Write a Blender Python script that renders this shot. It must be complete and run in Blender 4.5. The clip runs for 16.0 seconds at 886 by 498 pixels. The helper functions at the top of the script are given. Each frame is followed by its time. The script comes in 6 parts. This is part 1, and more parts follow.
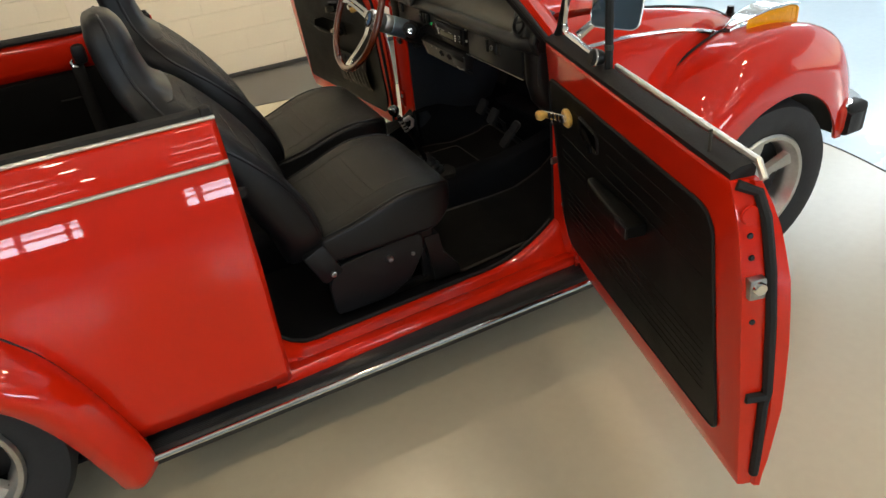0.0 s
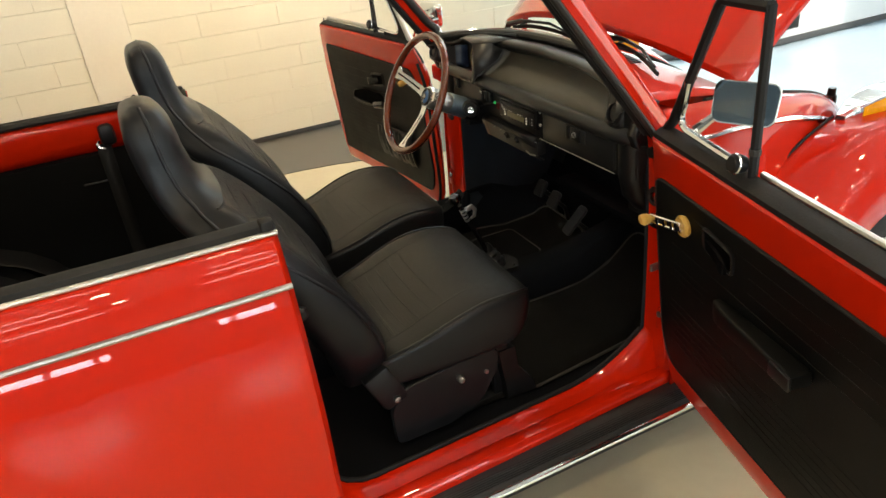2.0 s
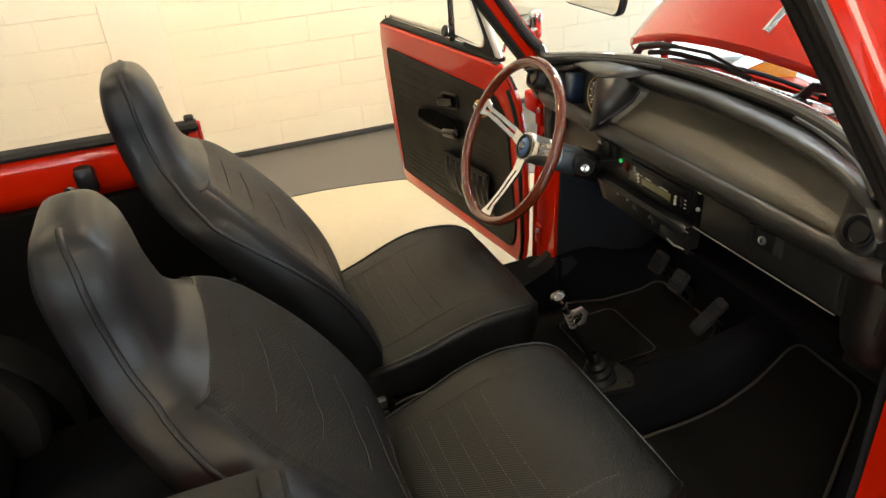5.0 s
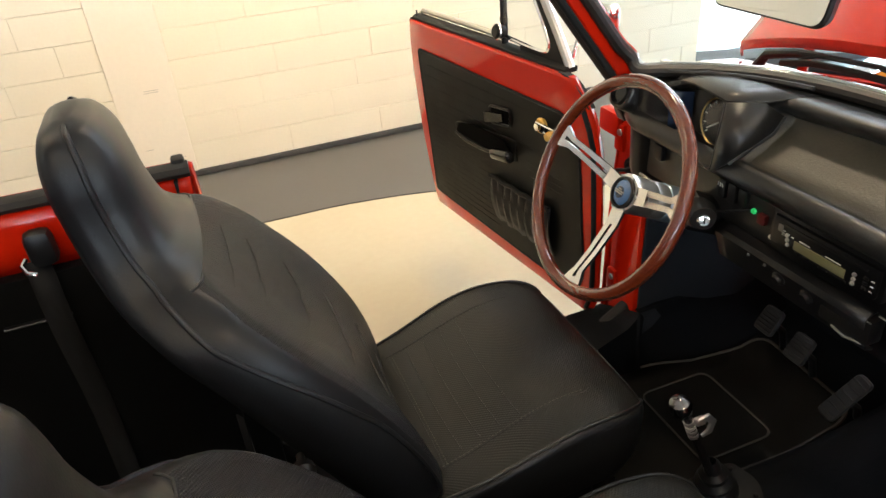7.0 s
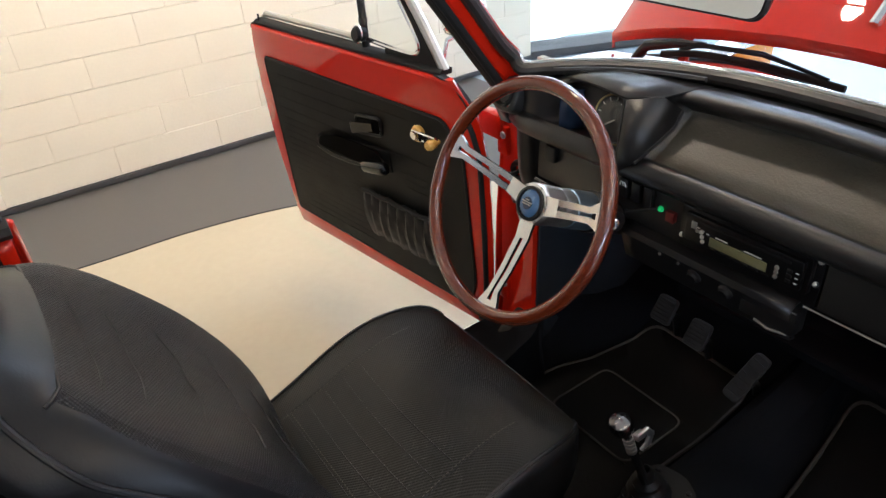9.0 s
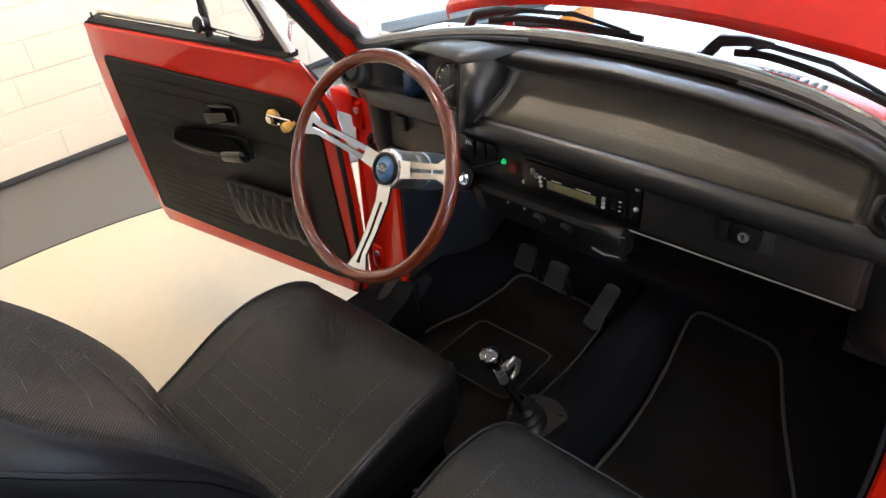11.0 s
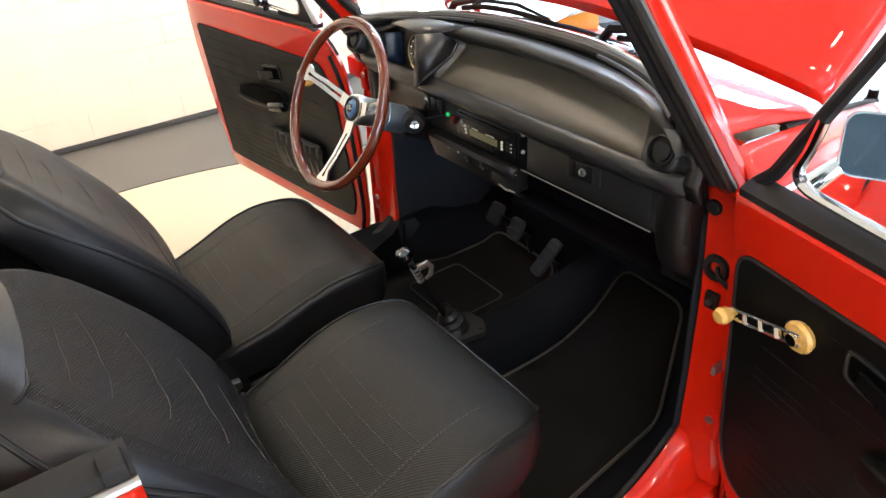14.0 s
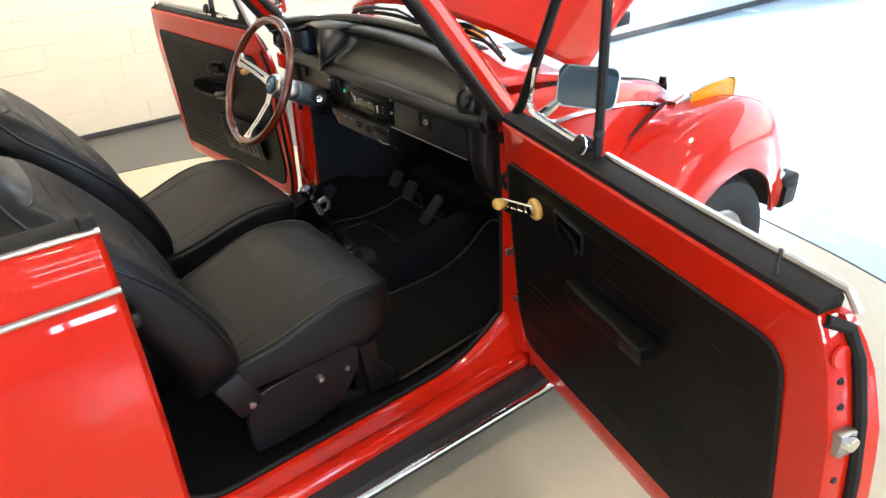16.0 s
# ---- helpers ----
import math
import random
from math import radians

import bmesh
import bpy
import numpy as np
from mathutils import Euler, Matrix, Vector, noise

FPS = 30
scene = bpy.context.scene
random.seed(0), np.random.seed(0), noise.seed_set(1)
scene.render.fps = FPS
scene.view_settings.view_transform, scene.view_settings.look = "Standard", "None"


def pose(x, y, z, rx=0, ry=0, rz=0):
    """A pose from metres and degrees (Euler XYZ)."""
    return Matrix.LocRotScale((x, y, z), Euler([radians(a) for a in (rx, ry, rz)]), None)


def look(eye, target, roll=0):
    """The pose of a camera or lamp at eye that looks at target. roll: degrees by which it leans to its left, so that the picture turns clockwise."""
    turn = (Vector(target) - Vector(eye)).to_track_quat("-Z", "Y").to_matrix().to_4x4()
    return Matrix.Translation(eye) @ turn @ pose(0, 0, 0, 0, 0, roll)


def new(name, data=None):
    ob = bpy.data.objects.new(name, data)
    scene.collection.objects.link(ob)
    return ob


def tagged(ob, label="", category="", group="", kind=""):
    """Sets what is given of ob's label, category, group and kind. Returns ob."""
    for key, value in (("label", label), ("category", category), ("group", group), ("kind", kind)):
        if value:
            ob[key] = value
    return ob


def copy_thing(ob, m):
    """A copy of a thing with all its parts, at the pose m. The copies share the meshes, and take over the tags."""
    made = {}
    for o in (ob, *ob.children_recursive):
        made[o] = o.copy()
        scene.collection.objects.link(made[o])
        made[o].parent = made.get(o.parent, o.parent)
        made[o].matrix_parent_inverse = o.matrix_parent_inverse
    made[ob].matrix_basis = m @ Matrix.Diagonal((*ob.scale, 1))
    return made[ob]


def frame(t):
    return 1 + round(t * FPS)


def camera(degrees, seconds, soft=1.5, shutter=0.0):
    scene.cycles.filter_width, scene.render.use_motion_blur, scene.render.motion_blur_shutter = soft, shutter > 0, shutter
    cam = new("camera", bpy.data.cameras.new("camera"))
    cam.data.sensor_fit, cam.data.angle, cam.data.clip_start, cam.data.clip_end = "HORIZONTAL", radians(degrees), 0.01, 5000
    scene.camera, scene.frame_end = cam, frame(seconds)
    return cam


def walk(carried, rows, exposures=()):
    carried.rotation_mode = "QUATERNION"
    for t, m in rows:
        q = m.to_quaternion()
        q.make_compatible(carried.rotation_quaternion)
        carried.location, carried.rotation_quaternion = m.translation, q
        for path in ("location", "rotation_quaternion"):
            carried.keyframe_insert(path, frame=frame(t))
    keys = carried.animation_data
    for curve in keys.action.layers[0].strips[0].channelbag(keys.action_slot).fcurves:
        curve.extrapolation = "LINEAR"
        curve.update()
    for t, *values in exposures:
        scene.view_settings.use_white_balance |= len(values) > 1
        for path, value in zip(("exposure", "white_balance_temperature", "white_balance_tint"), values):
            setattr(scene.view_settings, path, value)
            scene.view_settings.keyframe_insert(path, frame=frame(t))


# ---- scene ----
cam = camera(65.6, 16.0)
PATH = [
    (0, (-0.154, -2.221, 1.524), (0.512, -0.67, 0.452), -6.6),
    (0.5, (-0.287, -2.173, 1.525), (0.555, -0.697, 0.47), -5.6),
    (1, (-0.313, -2.1, 1.524), (0.538, -0.604, 0.506), -5.9),
    (1.3, (-0.288, -1.988, 1.526), (0.546, -0.464, 0.535), -7.3),
    (1.5, (-0.262, -1.955, 1.541), (0.487, -0.374, 0.571), -7.0),
    (2, (-0.182, -1.832, 1.543), (0.517, -0.215, 0.595), -6.0),
    (2.5, (-0.156, -1.716, 1.535), (0.571, -0.107, 0.597), -4.8),
    (3, (-0.139, -1.542, 1.527), (0.58, 0.066, 0.579), -2.8),
    (3.5, (-0.132, -1.462, 1.52), (0.552, 0.15, 0.554), -2.7),
    (4, (-0.077, -1.348, 1.515), (0.543, 0.284, 0.539), -3.5),
    (4.2, (-0.03, -1.31, 1.526), (0.544, 0.333, 0.541), -4.0),
    (6.3, (0.008, -0.800, 1.502), (0.624, 0.816, 0.499), -4.2),
    (6.5, (0.001, -0.761, 1.496), (0.648, 0.842, 0.491), -3.2),
    (7, (0.048, -0.662, 1.482), (0.601, 0.961, 0.45), -5.0),
    (7.5, (0.09, -0.541, 1.48), (0.566, 1.089, 0.423), -5.6),
    (8, (0.113, -0.464, 1.478), (0.626, 1.132, 0.387), -4.5),
    (8.5, (0.101, -0.449, 1.468), (0.816, 1.052, 0.356), -3.9),
    (9, (0.032, -0.479, 1.464), (0.969, 0.928, 0.395), -3.9),
    (9.5, (0.003, -0.514, 1.476), (1.06, 0.817, 0.422), -5.1),
    (10, (-0.003, -0.551, 1.468), (1.12, 0.724, 0.412), -5.5),
    (10.2, (-0.006, -0.548, 1.476), (1.134, 0.682, 0.383), -5.2),
    (12.3, (0.028, -0.707, 1.467), (1.213, 0.439, 0.335), -4.8),
    (12.5, (0.049, -0.741, 1.471), (1.166, 0.482, 0.35), -4.8),
    (13, (0.082, -0.848, 1.468), (1.039, 0.504, 0.347), -3.2),
    (13.5, (0.048, -0.979, 1.475), (0.992, 0.413, 0.394), -4.0),
    (14, (0.0, -1.151, 1.478), (0.947, 0.255, 0.417), -3.7),
    (14.5, (0.01, -1.313, 1.479), (0.93, 0.099, 0.401), -4.5),
    (15, (0.013, -1.483, 1.497), (0.934, -0.051, 0.446), -4.3),
    (15.5, (-0.058, -1.632, 1.508), (0.913, -0.184, 0.526), -5.1),
    (16, (-0.15, -1.801, 1.503), (0.885, -0.401, 0.52), -2.3),
]
walk(cam, [(t, look(eye, target, roll)) for t, eye, target, roll in PATH], [(0, -0.89, 6500, 9), (0.5, -0.80, 6550, 9), (1.0, -0.75, 6600, 9), (1.6, -0.57, 6850, 8), (2.5, -0.40, 6950, 7), (3.5, -0.16, 7000, 8), (6.5, -0.08, 6600, 11), (7.5, -0.12, 6300, 12), (8.5, -0.30, 5950, 14), (9.5, -0.30, 5650, 16), (10, -0.19, 5650, 16), (12.5, 0.42, 6150, 15), (15, 0.33, 5800, 14), (16, 0.08, 5850, 11)])

# ---- light ----
world = bpy.data.worlds.new("world")
scene.world = world
world.use_nodes = True
wn = world.node_tree.nodes
sky = wn.new("ShaderNodeTexSky")
sky.sky_type, sky.sun_disc = "NISHITA", False
sky.sun_elevation, sky.sun_rotation = radians(27), radians(104)
wn["Background"].inputs[1].default_value = 0.12
world.node_tree.links.new(sky.outputs[0], wn["Background"].inputs[0])


def lamp(name, kind, m, energy, color=(1, 1, 1), **kw):
    data = bpy.data.lights.new(name, kind)
    data.energy, data.color = energy, color
    if kind == "AREA":
        data.shape, data.size, data.size_y = "RECTANGLE", kw["size"], kw["size_y"]
    if kind == "SPOT":
        data.spot_size, data.spot_blend, data.shadow_soft_size = radians(kw["cone"]), kw["blend"], kw["soft"]
    if kind == "POINT":
        data.shadow_soft_size = kw["soft"]
    ob = new(name, data)
    ob.matrix_world = m
    return ob


SUN = lamp("sun", "SUN", look((0, 0, 0), (-0.86, 0.22, -0.46)), 9.0, (1.0, 0.95, 0.86))
SUN.data.angle = radians(0.5)
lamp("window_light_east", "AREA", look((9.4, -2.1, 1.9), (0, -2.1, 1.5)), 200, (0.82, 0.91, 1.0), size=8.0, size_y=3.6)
lamp("window_light_south", "AREA", look((-0.3, -7.4, 1.5), (-0.3, 0, 1.4)), 1080, (0.76, 0.88, 1.0), size=10.4, size_y=0.84)

lamp("window_light_north", "AREA", look((6.7, 2.85, 2.75), (5.4, 0, 1.9)), 300, (0.78, 0.89, 1.0), size=3.6, size_y=1.2)

# ---- materials ----


def mat(name, col, rough=0.5, metal=0.0, var=0.10, scale=5.0, fine=90.0, bump=0.06, coat=0.0, spec=0.5, rvar=0.12, dirt=None, sheen=0.0, dist=0.002):
    m = bpy.data.materials.new(name)
    m.use_nodes = True
    nt = m.node_tree
    b = nt.nodes["Principled BSDF"]
    tc = nt.nodes.new("ShaderNodeTexCoord")
    big, small = nt.nodes.new("ShaderNodeTexNoise"), nt.nodes.new("ShaderNodeTexNoise")
    big.inputs["Scale"].default_value, big.inputs["Detail"].default_value = scale, 5
    small.inputs["Scale"].default_value, small.inputs["Detail"].default_value = fine, 3
    nt.links.new(tc.outputs["Object"], big.inputs["Vector"])
    nt.links.new(tc.outputs["Object"], small.inputs["Vector"])
    ramp = nt.nodes.new("ShaderNodeValToRGB")
    dark = dirt or [c * (1 - var) for c in col]
    ramp.color_ramp.elements[0].color = (*dark, 1)
    ramp.color_ramp.elements[1].color = (*[min(1, c * (1 + var)) for c in col], 1)
    ramp.color_ramp.elements[0].position, ramp.color_ramp.elements[1].position = 0.3, 0.7
    mixf = nt.nodes.new("ShaderNodeMix")
    mixf.inputs[0].default_value = 0.35
    nt.links.new(big.outputs["Fac"], mixf.inputs[2])
    nt.links.new(small.outputs["Fac"], mixf.inputs[3])
    nt.links.new(mixf.outputs[0], ramp.inputs[0])
    nt.links.new(ramp.outputs[0], b.inputs["Base Color"])
    mr = nt.nodes.new("ShaderNodeMapRange")
    mr.inputs[1].default_value, mr.inputs[2].default_value = 0.3, 0.7
    mr.inputs[3].default_value, mr.inputs[4].default_value = max(0.01, rough * (1 - rvar)), min(1, rough * (1 + rvar))
    nt.links.new(big.outputs["Fac"], mr.inputs[0])
    nt.links.new(mr.outputs[0], b.inputs["Roughness"])
    b.inputs["Metallic"].default_value = metal
    b.inputs["Specular IOR Level"].default_value = spec
    b.inputs["Coat Weight"].default_value = coat
    b.inputs["Coat Roughness"].default_value = 0.03
    b.inputs["Sheen Weight"].default_value = sheen
    if bump:
        bp = nt.nodes.new("ShaderNodeBump")
        bp.inputs["Strength"].default_value, bp.inputs["Distance"].default_value = bump, dist
        nt.links.new(small.outputs["Fac"], bp.inputs["Height"])
        nt.links.new(bp.outputs[0], b.inputs["Normal"])
    return m


def weave(name, col, rough, pitch, strength):
    """Basket-weave embossed vinyl."""
    m = mat(name, col, rough, var=0.15, bump=0, spec=0.26)
    nt = m.node_tree
    tc = nt.nodes.new("ShaderNodeTexCoord")
    sep = nt.nodes.new("ShaderNodeSeparateXYZ")
    nt.links.new(tc.outputs["Object"], sep.inputs[0])
    waves = []
    for a in ("Y", "X"):
        mul = nt.nodes.new("ShaderNodeMath")
        mul.operation = "MULTIPLY"
        mul.inputs[1].default_value = 6.283 / pitch
        nt.links.new(sep.outputs[a], mul.inputs[0])
        if a == "X":
            add = nt.nodes.new("ShaderNodeMath")
            add.operation = "SUBTRACT"
            nt.links.new(sep.outputs["X"], add.inputs[0])
            nt.links.new(sep.outputs["Z"], add.inputs[1])
            nt.links.new(add.outputs[0], mul.inputs[0])
        sn = nt.nodes.new("ShaderNodeMath")
        sn.operation = "SINE"
        nt.links.new(mul.outputs[0], sn.inputs[0])
        waves.append(sn)
    prod = nt.nodes.new("ShaderNodeMath")
    prod.operation = "MULTIPLY"
    nt.links.new(waves[0].outputs[0], prod.inputs[0])
    nt.links.new(waves[1].outputs[0], prod.inputs[1])
    bp = nt.nodes.new("ShaderNodeBump")
    bp.inputs["Strength"].default_value, bp.inputs["Distance"].default_value = strength, 0.0015
    nt.links.new(prod.outputs[0], bp.inputs["Height"])
    nt.links.new(bp.outputs[0], nt.nodes["Principled BSDF"].inputs["Normal"])
    return m


def wood(name):
    m = mat(name, (0.13, 0.028, 0.010), 0.16, var=0.3, bump=0.0, coat=0.8)
    nt = m.node_tree
    b = nt.nodes["Principled BSDF"]
    w = nt.nodes.new("ShaderNodeTexNoise")
    w.inputs["Scale"].default_value, w.inputs["Detail"].default_value = 40, 6
    tc = nt.nodes.new("ShaderNodeTexCoord")
    mp = nt.nodes.new("ShaderNodeMapping")
    mp.inputs["Scale"].default_value = (1, 1, 6)
    nt.links.new(tc.outputs["Object"], mp.inputs[0])
    nt.links.new(mp.outputs[0], w.inputs["Vector"])
    r = nt.nodes.new("ShaderNodeValToRGB")
    r.color_ramp.elements[0].color = (0.090, 0.0145, 0.0042, 1)
    r.color_ramp.elements[1].color = (0.118, 0.0205, 0.0060, 1)
    r.color_ramp.elements[0].position, r.color_ramp.elements[1].position = 0.35, 0.68
    nt.links.new(w.outputs["Fac"], r.inputs[0])
    nt.links.new(r.outputs[0], b.inputs["Base Color"])
    return m


def glass(name, col=(1, 1, 1), rough=0.0):
    m = bpy.data.materials.new(name)
    m.use_nodes = True
    nt = m.node_tree
    nt.nodes.remove(nt.nodes["Principled BSDF"])
    tr, gl, mx = nt.nodes.new("ShaderNodeBsdfTransparent"), nt.nodes.new("ShaderNodeBsdfGlossy"), nt.nodes.new("ShaderNodeMixShader")
    mx.inputs[0].default_value = 0.06
    tr.inputs[0].default_value = (*col, 1)
    gl.inputs["Roughness"].default_value = rough
    nt.links.new(tr.outputs[0], mx.inputs[1])
    nt.links.new(gl.outputs[0], mx.inputs[2])
    nt.links.new(mx.outputs[0], nt.nodes["Material Output"].inputs[0])
    return m


def glow(name, col, strength):
    m = bpy.data.materials.new(name)
    m.use_nodes = True
    b = m.node_tree.nodes["Principled BSDF"]
    b.inputs["Base Color"].default_value = (*col, 1)
    b.inputs["Emission Color"].default_value = (*col, 1)
    b.inputs["Emission Strength"].default_value = strength
    return m


RED = mat("red_paint", (0.56, 0.0140, 0.0014), 0.5, var=0.04, scale=1.5, fine=400, bump=0.008, coat=1.0, spec=0.05, rvar=0.2)
VINYL = mat("black_vinyl", (0.0066, 0.0070, 0.0080), 0.38, var=0.25, scale=7, fine=260, bump=0.10, spec=0.32)
WEAVE = weave("woven_vinyl", (0.0072, 0.0072, 0.0082), 0.40, 0.0056, 0.60)
CUSHION = weave("cushion_vinyl", (0.0080, 0.0077, 0.0062), 0.43, 0.0056, 0.30)
PANEL = mat("door_card_vinyl", (0.0032, 0.0034, 0.0033), 0.48, var=0.2, scale=9, fine=320, bump=0.15, spec=0.18)
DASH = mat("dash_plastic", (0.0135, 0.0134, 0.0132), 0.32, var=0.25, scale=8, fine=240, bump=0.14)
# olive base raised to stand in for the sheen on the recessed panel
PADSHEEN = mat("dash_pad", (0.054, 0.049, 0.035), 0.40, var=0.30, scale=14, fine=260, bump=0.30, rvar=0.3)
# near-black for flat plates that paint the shade inside recesses
SHADEBLACK = mat("recess_shade", (0.0012, 0.0012, 0.0012), 0.9, var=0.2, bump=0, spec=0.05)
PENCIL = mat("pencil_grey", (0.42, 0.39, 0.33), 0.8, var=0.2, bump=0)
RADIO = mat("radio_black", (0.0035, 0.0035, 0.004), 0.30, var=0.2, fine=200, bump=0.03, spec=0.3)
KICK = mat("kick_panel_felt", (0.015, 0.018, 0.023), 0.85, var=0.3, scale=10, fine=300, bump=0.5, spec=0.2)
PLASTIC = mat("black_plastic", (0.007, 0.007, 0.0075), 0.35, var=0.2, fine=200, bump=0.05, spec=0.35)
THREAD = mat("pale_thread", (0.10, 0.095, 0.08), 0.8, var=0.2, bump=0)
KNOB = mat("polished_knob", (0.15, 0.15, 0.155), 0.20, 1.0, var=0.3, scale=60, bump=0)
SLEEVE = mat("satin_sleeve", (0.40, 0.50, 0.60), 0.36, 0.9, var=0.12, scale=30, bump=0.03)
COOLPANEL = glow("cool_panel", (0.80, 0.90, 1.0), 16)
GLOSSBLACK = mat("gloss_black", (0.006, 0.006, 0.007), 0.16, var=0.2, fine=200, bump=0.02, spec=0.5)
SATIN = mat("satin_alloy", (0.80, 0.79, 0.77), 0.36, 1.0, var=0.08, scale=20, bump=0.02)
BRASS = mat("dull_brass", (0.45, 0.33, 0.15), 0.3, 1.0, var=0.15, scale=30, bump=0.02)
CLEARMIRROR = mat("clear_mirror", (0.84, 0.86, 0.86), 0.02, 1.0, var=0.01, bump=0)
SEAL = mat("screen_seal", (0.018, 0.017, 0.015), 0.42, var=0.2, fine=160, bump=0.1)
BOARD = mat("running_board_rubber", (0.016, 0.017, 0.019), 0.48, var=0.25, scale=6, fine=180, bump=0.2, spec=0.5, rvar=0.25)
PEDAL = mat("pedal_rubber", (0.012, 0.012, 0.013), 0.8, var=0.3, scale=40, fine=220, bump=0.3)
RUBBER = mat("rubber", (0.010, 0.010, 0.010), 0.65, var=0.25, fine=150, bump=0.15, spec=0.28)
STRIP = mat("weather_strip", (0.011, 0.0105, 0.010), 0.7, var=0.3, fine=180, bump=0.2, spec=0.3)
TYRE = mat("tyre_rubber", (0.015, 0.015, 0.016), 0.75, var=0.3, scale=12, fine=140, bump=0.3)
CARPET = mat("black_carpet", (0.0034, 0.0041, 0.0058), 0.95, var=0.45, scale=10, fine=420, bump=0.8, spec=0.12)
MATTING = mat("mat_pile", (0.0044, 0.0043, 0.0040), 0.95, var=0.4, scale=16, fine=500, bump=0.9, spec=0.15)
PIPING = mat("mat_binding", (0.036, 0.033, 0.028), 0.8, var=0.25, fine=300, bump=0.3)
TRIM = mat("brushed_trim", (0.62, 0.60, 0.55), 0.32, 1.0, var=0.06, scale=12, bump=0.02)
CHROME = mat("chrome", (0.80, 0.80, 0.79), 0.10, 1.0, var=0.06, scale=12, bump=0.01)
ALLOY = mat("polished_alloy", (0.74, 0.73, 0.71), 0.20, 1.0, var=0.08, scale=20, bump=0.02)
WHEELALLOY = mat("wheel_alloy", (0.55, 0.55, 0.54), 0.35, 1.0, var=0.15, scale=14, bump=0.04)
STEEL = mat("zinc_steel", (0.42, 0.42, 0.41), 0.38, 1.0, var=0.25, scale=40, bump=0.08)
WOOD = wood("varnished_mahogany")
AMBER = mat("amber_lens", (0.74, 0.33, 0.004), 0.25, var=0.12, scale=60, fine=200, bump=0.1, coat=0.25)
CREAM = mat("cream_bakelite", (0.70, 0.42, 0.10), 0.28, var=0.15, scale=40, bump=0.03, coat=0.4)
BLUE = mat("blue_enamel", (0.05, 0.12, 0.26), 0.2, var=0.2, scale=50, bump=0.0, coat=0.8)
BLUEGLOSS = mat("dark_blue_gloss", (0.014, 0.026, 0.052), 0.16, var=0.1, bump=0.0, coat=0.2)
DIAL = mat("dial_face", (0.012, 0.012, 0.012), 0.5, var=0.1, bump=0)
WHITE = mat("white_print", (0.55, 0.55, 0.52), 0.6, var=0.1, bump=0)
LCD = mat("radio_display", (0.13, 0.125, 0.06), 0.3, var=0.12, bump=0)
REDPRINT = mat("red_switch", (0.10, 0.012, 0.010), 0.4, var=0.1, bump=0)
GREEN = glow("green_lamp", (0.03, 0.6, 0.16), 0.35)
GLASS = glass("clear_glass", (0.97, 0.985, 0.975))
# dark blue tint puts a dim reflected scene into the mirror's colour
DIMMIRROR = mat("mirror_glass", (0.11, 0.155, 0.20), 0.02, 1.0, var=0.01, bump=0)
WALLPAINT = mat("cream_block_paint", (0.82, 0.755, 0.60), 0.62, var=0.035, scale=2.2, fine=70, bump=0.35, rvar=0.1)
PLASTER = mat("cream_plaster", (0.82, 0.75, 0.62), 0.65, var=0.04, scale=2.0, fine=45, bump=0.25)
WHITEWALL = mat("white_wall_paint", (0.80, 0.80, 0.79), 0.6, var=0.04, scale=1.5, fine=60, bump=0.2)
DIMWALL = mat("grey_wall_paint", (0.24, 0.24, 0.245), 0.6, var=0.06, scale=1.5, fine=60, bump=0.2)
SKIRT = mat("dark_skirting", (0.055, 0.055, 0.055), 0.5, var=0.2, fine=80, bump=0.1)
FLOORCREAM = mat("cream_floor_coating", (0.46, 0.41, 0.30), 0.25, var=0.05, scale=1.1, fine=30, bump=0.03, spec=0.5, rvar=0.06)
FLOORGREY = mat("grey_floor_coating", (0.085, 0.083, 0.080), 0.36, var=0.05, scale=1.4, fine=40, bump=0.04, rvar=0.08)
# the blue in this pale coating stands in for sky reflected in the floor
FLOORSKY = mat("pale_floor_sky_tint", (0.40, 0.50, 0.58), 0.22, var=0.05, scale=1.0, fine=30, bump=0.03, rvar=0.3)
JOINT = mat("floor_joint", (0.02, 0.02, 0.02), 0.7, var=0.2, bump=0)
CEIL = mat("ceiling_paint", (0.66, 0.65, 0.63), 0.8, var=0.05, scale=1.5, bump=0.1)
FRAMEPAINT = mat("window_frame_paint", (0.60, 0.60, 0.58), 0.45, var=0.08, bump=0.05)
# added glow that whitens the corner and the end of the block wall
CORNERGLOW = glow("corner_glow", (0.90, 0.96, 1.0), 1.8)
TUBEGLOW = glow("tube_lamp", (1.0, 0.97, 0.92), 22)
LAMPGLOW = glow("lamp_disc", (1.0, 0.86, 0.66), 110)

# ---- building tools ----
V = Vector


def mesh_of(name, bm, mats, smooth=True, sharp=35):
    bmesh.ops.recalc_face_normals(bm, faces=bm.faces)
    me = bpy.data.meshes.new(name)
    bm.to_mesh(me)
    bm.free()
    for m in mats if isinstance(mats, (list, tuple)) else [mats]:
        me.materials.append(m)
    if smooth:
        for p in me.polygons:
            p.use_smooth = True
        me.set_sharp_from_angle(angle=radians(sharp))
    return me


def part(name, bm, material, parent=None, label="", m=None, smooth=True, solid=0.0, sharp=35, off=0.0):
    ob = new(name, mesh_of(name, bm, material, smooth, sharp))
    ob.parent = parent
    if m is not None:
        ob.matrix_basis = m
    if label:
        ob["label"] = label
    if solid:
        s = ob.modifiers.new("thickness", "SOLIDIFY")
        s.thickness, s.offset, s.use_even_offset = solid, off, True
    return ob


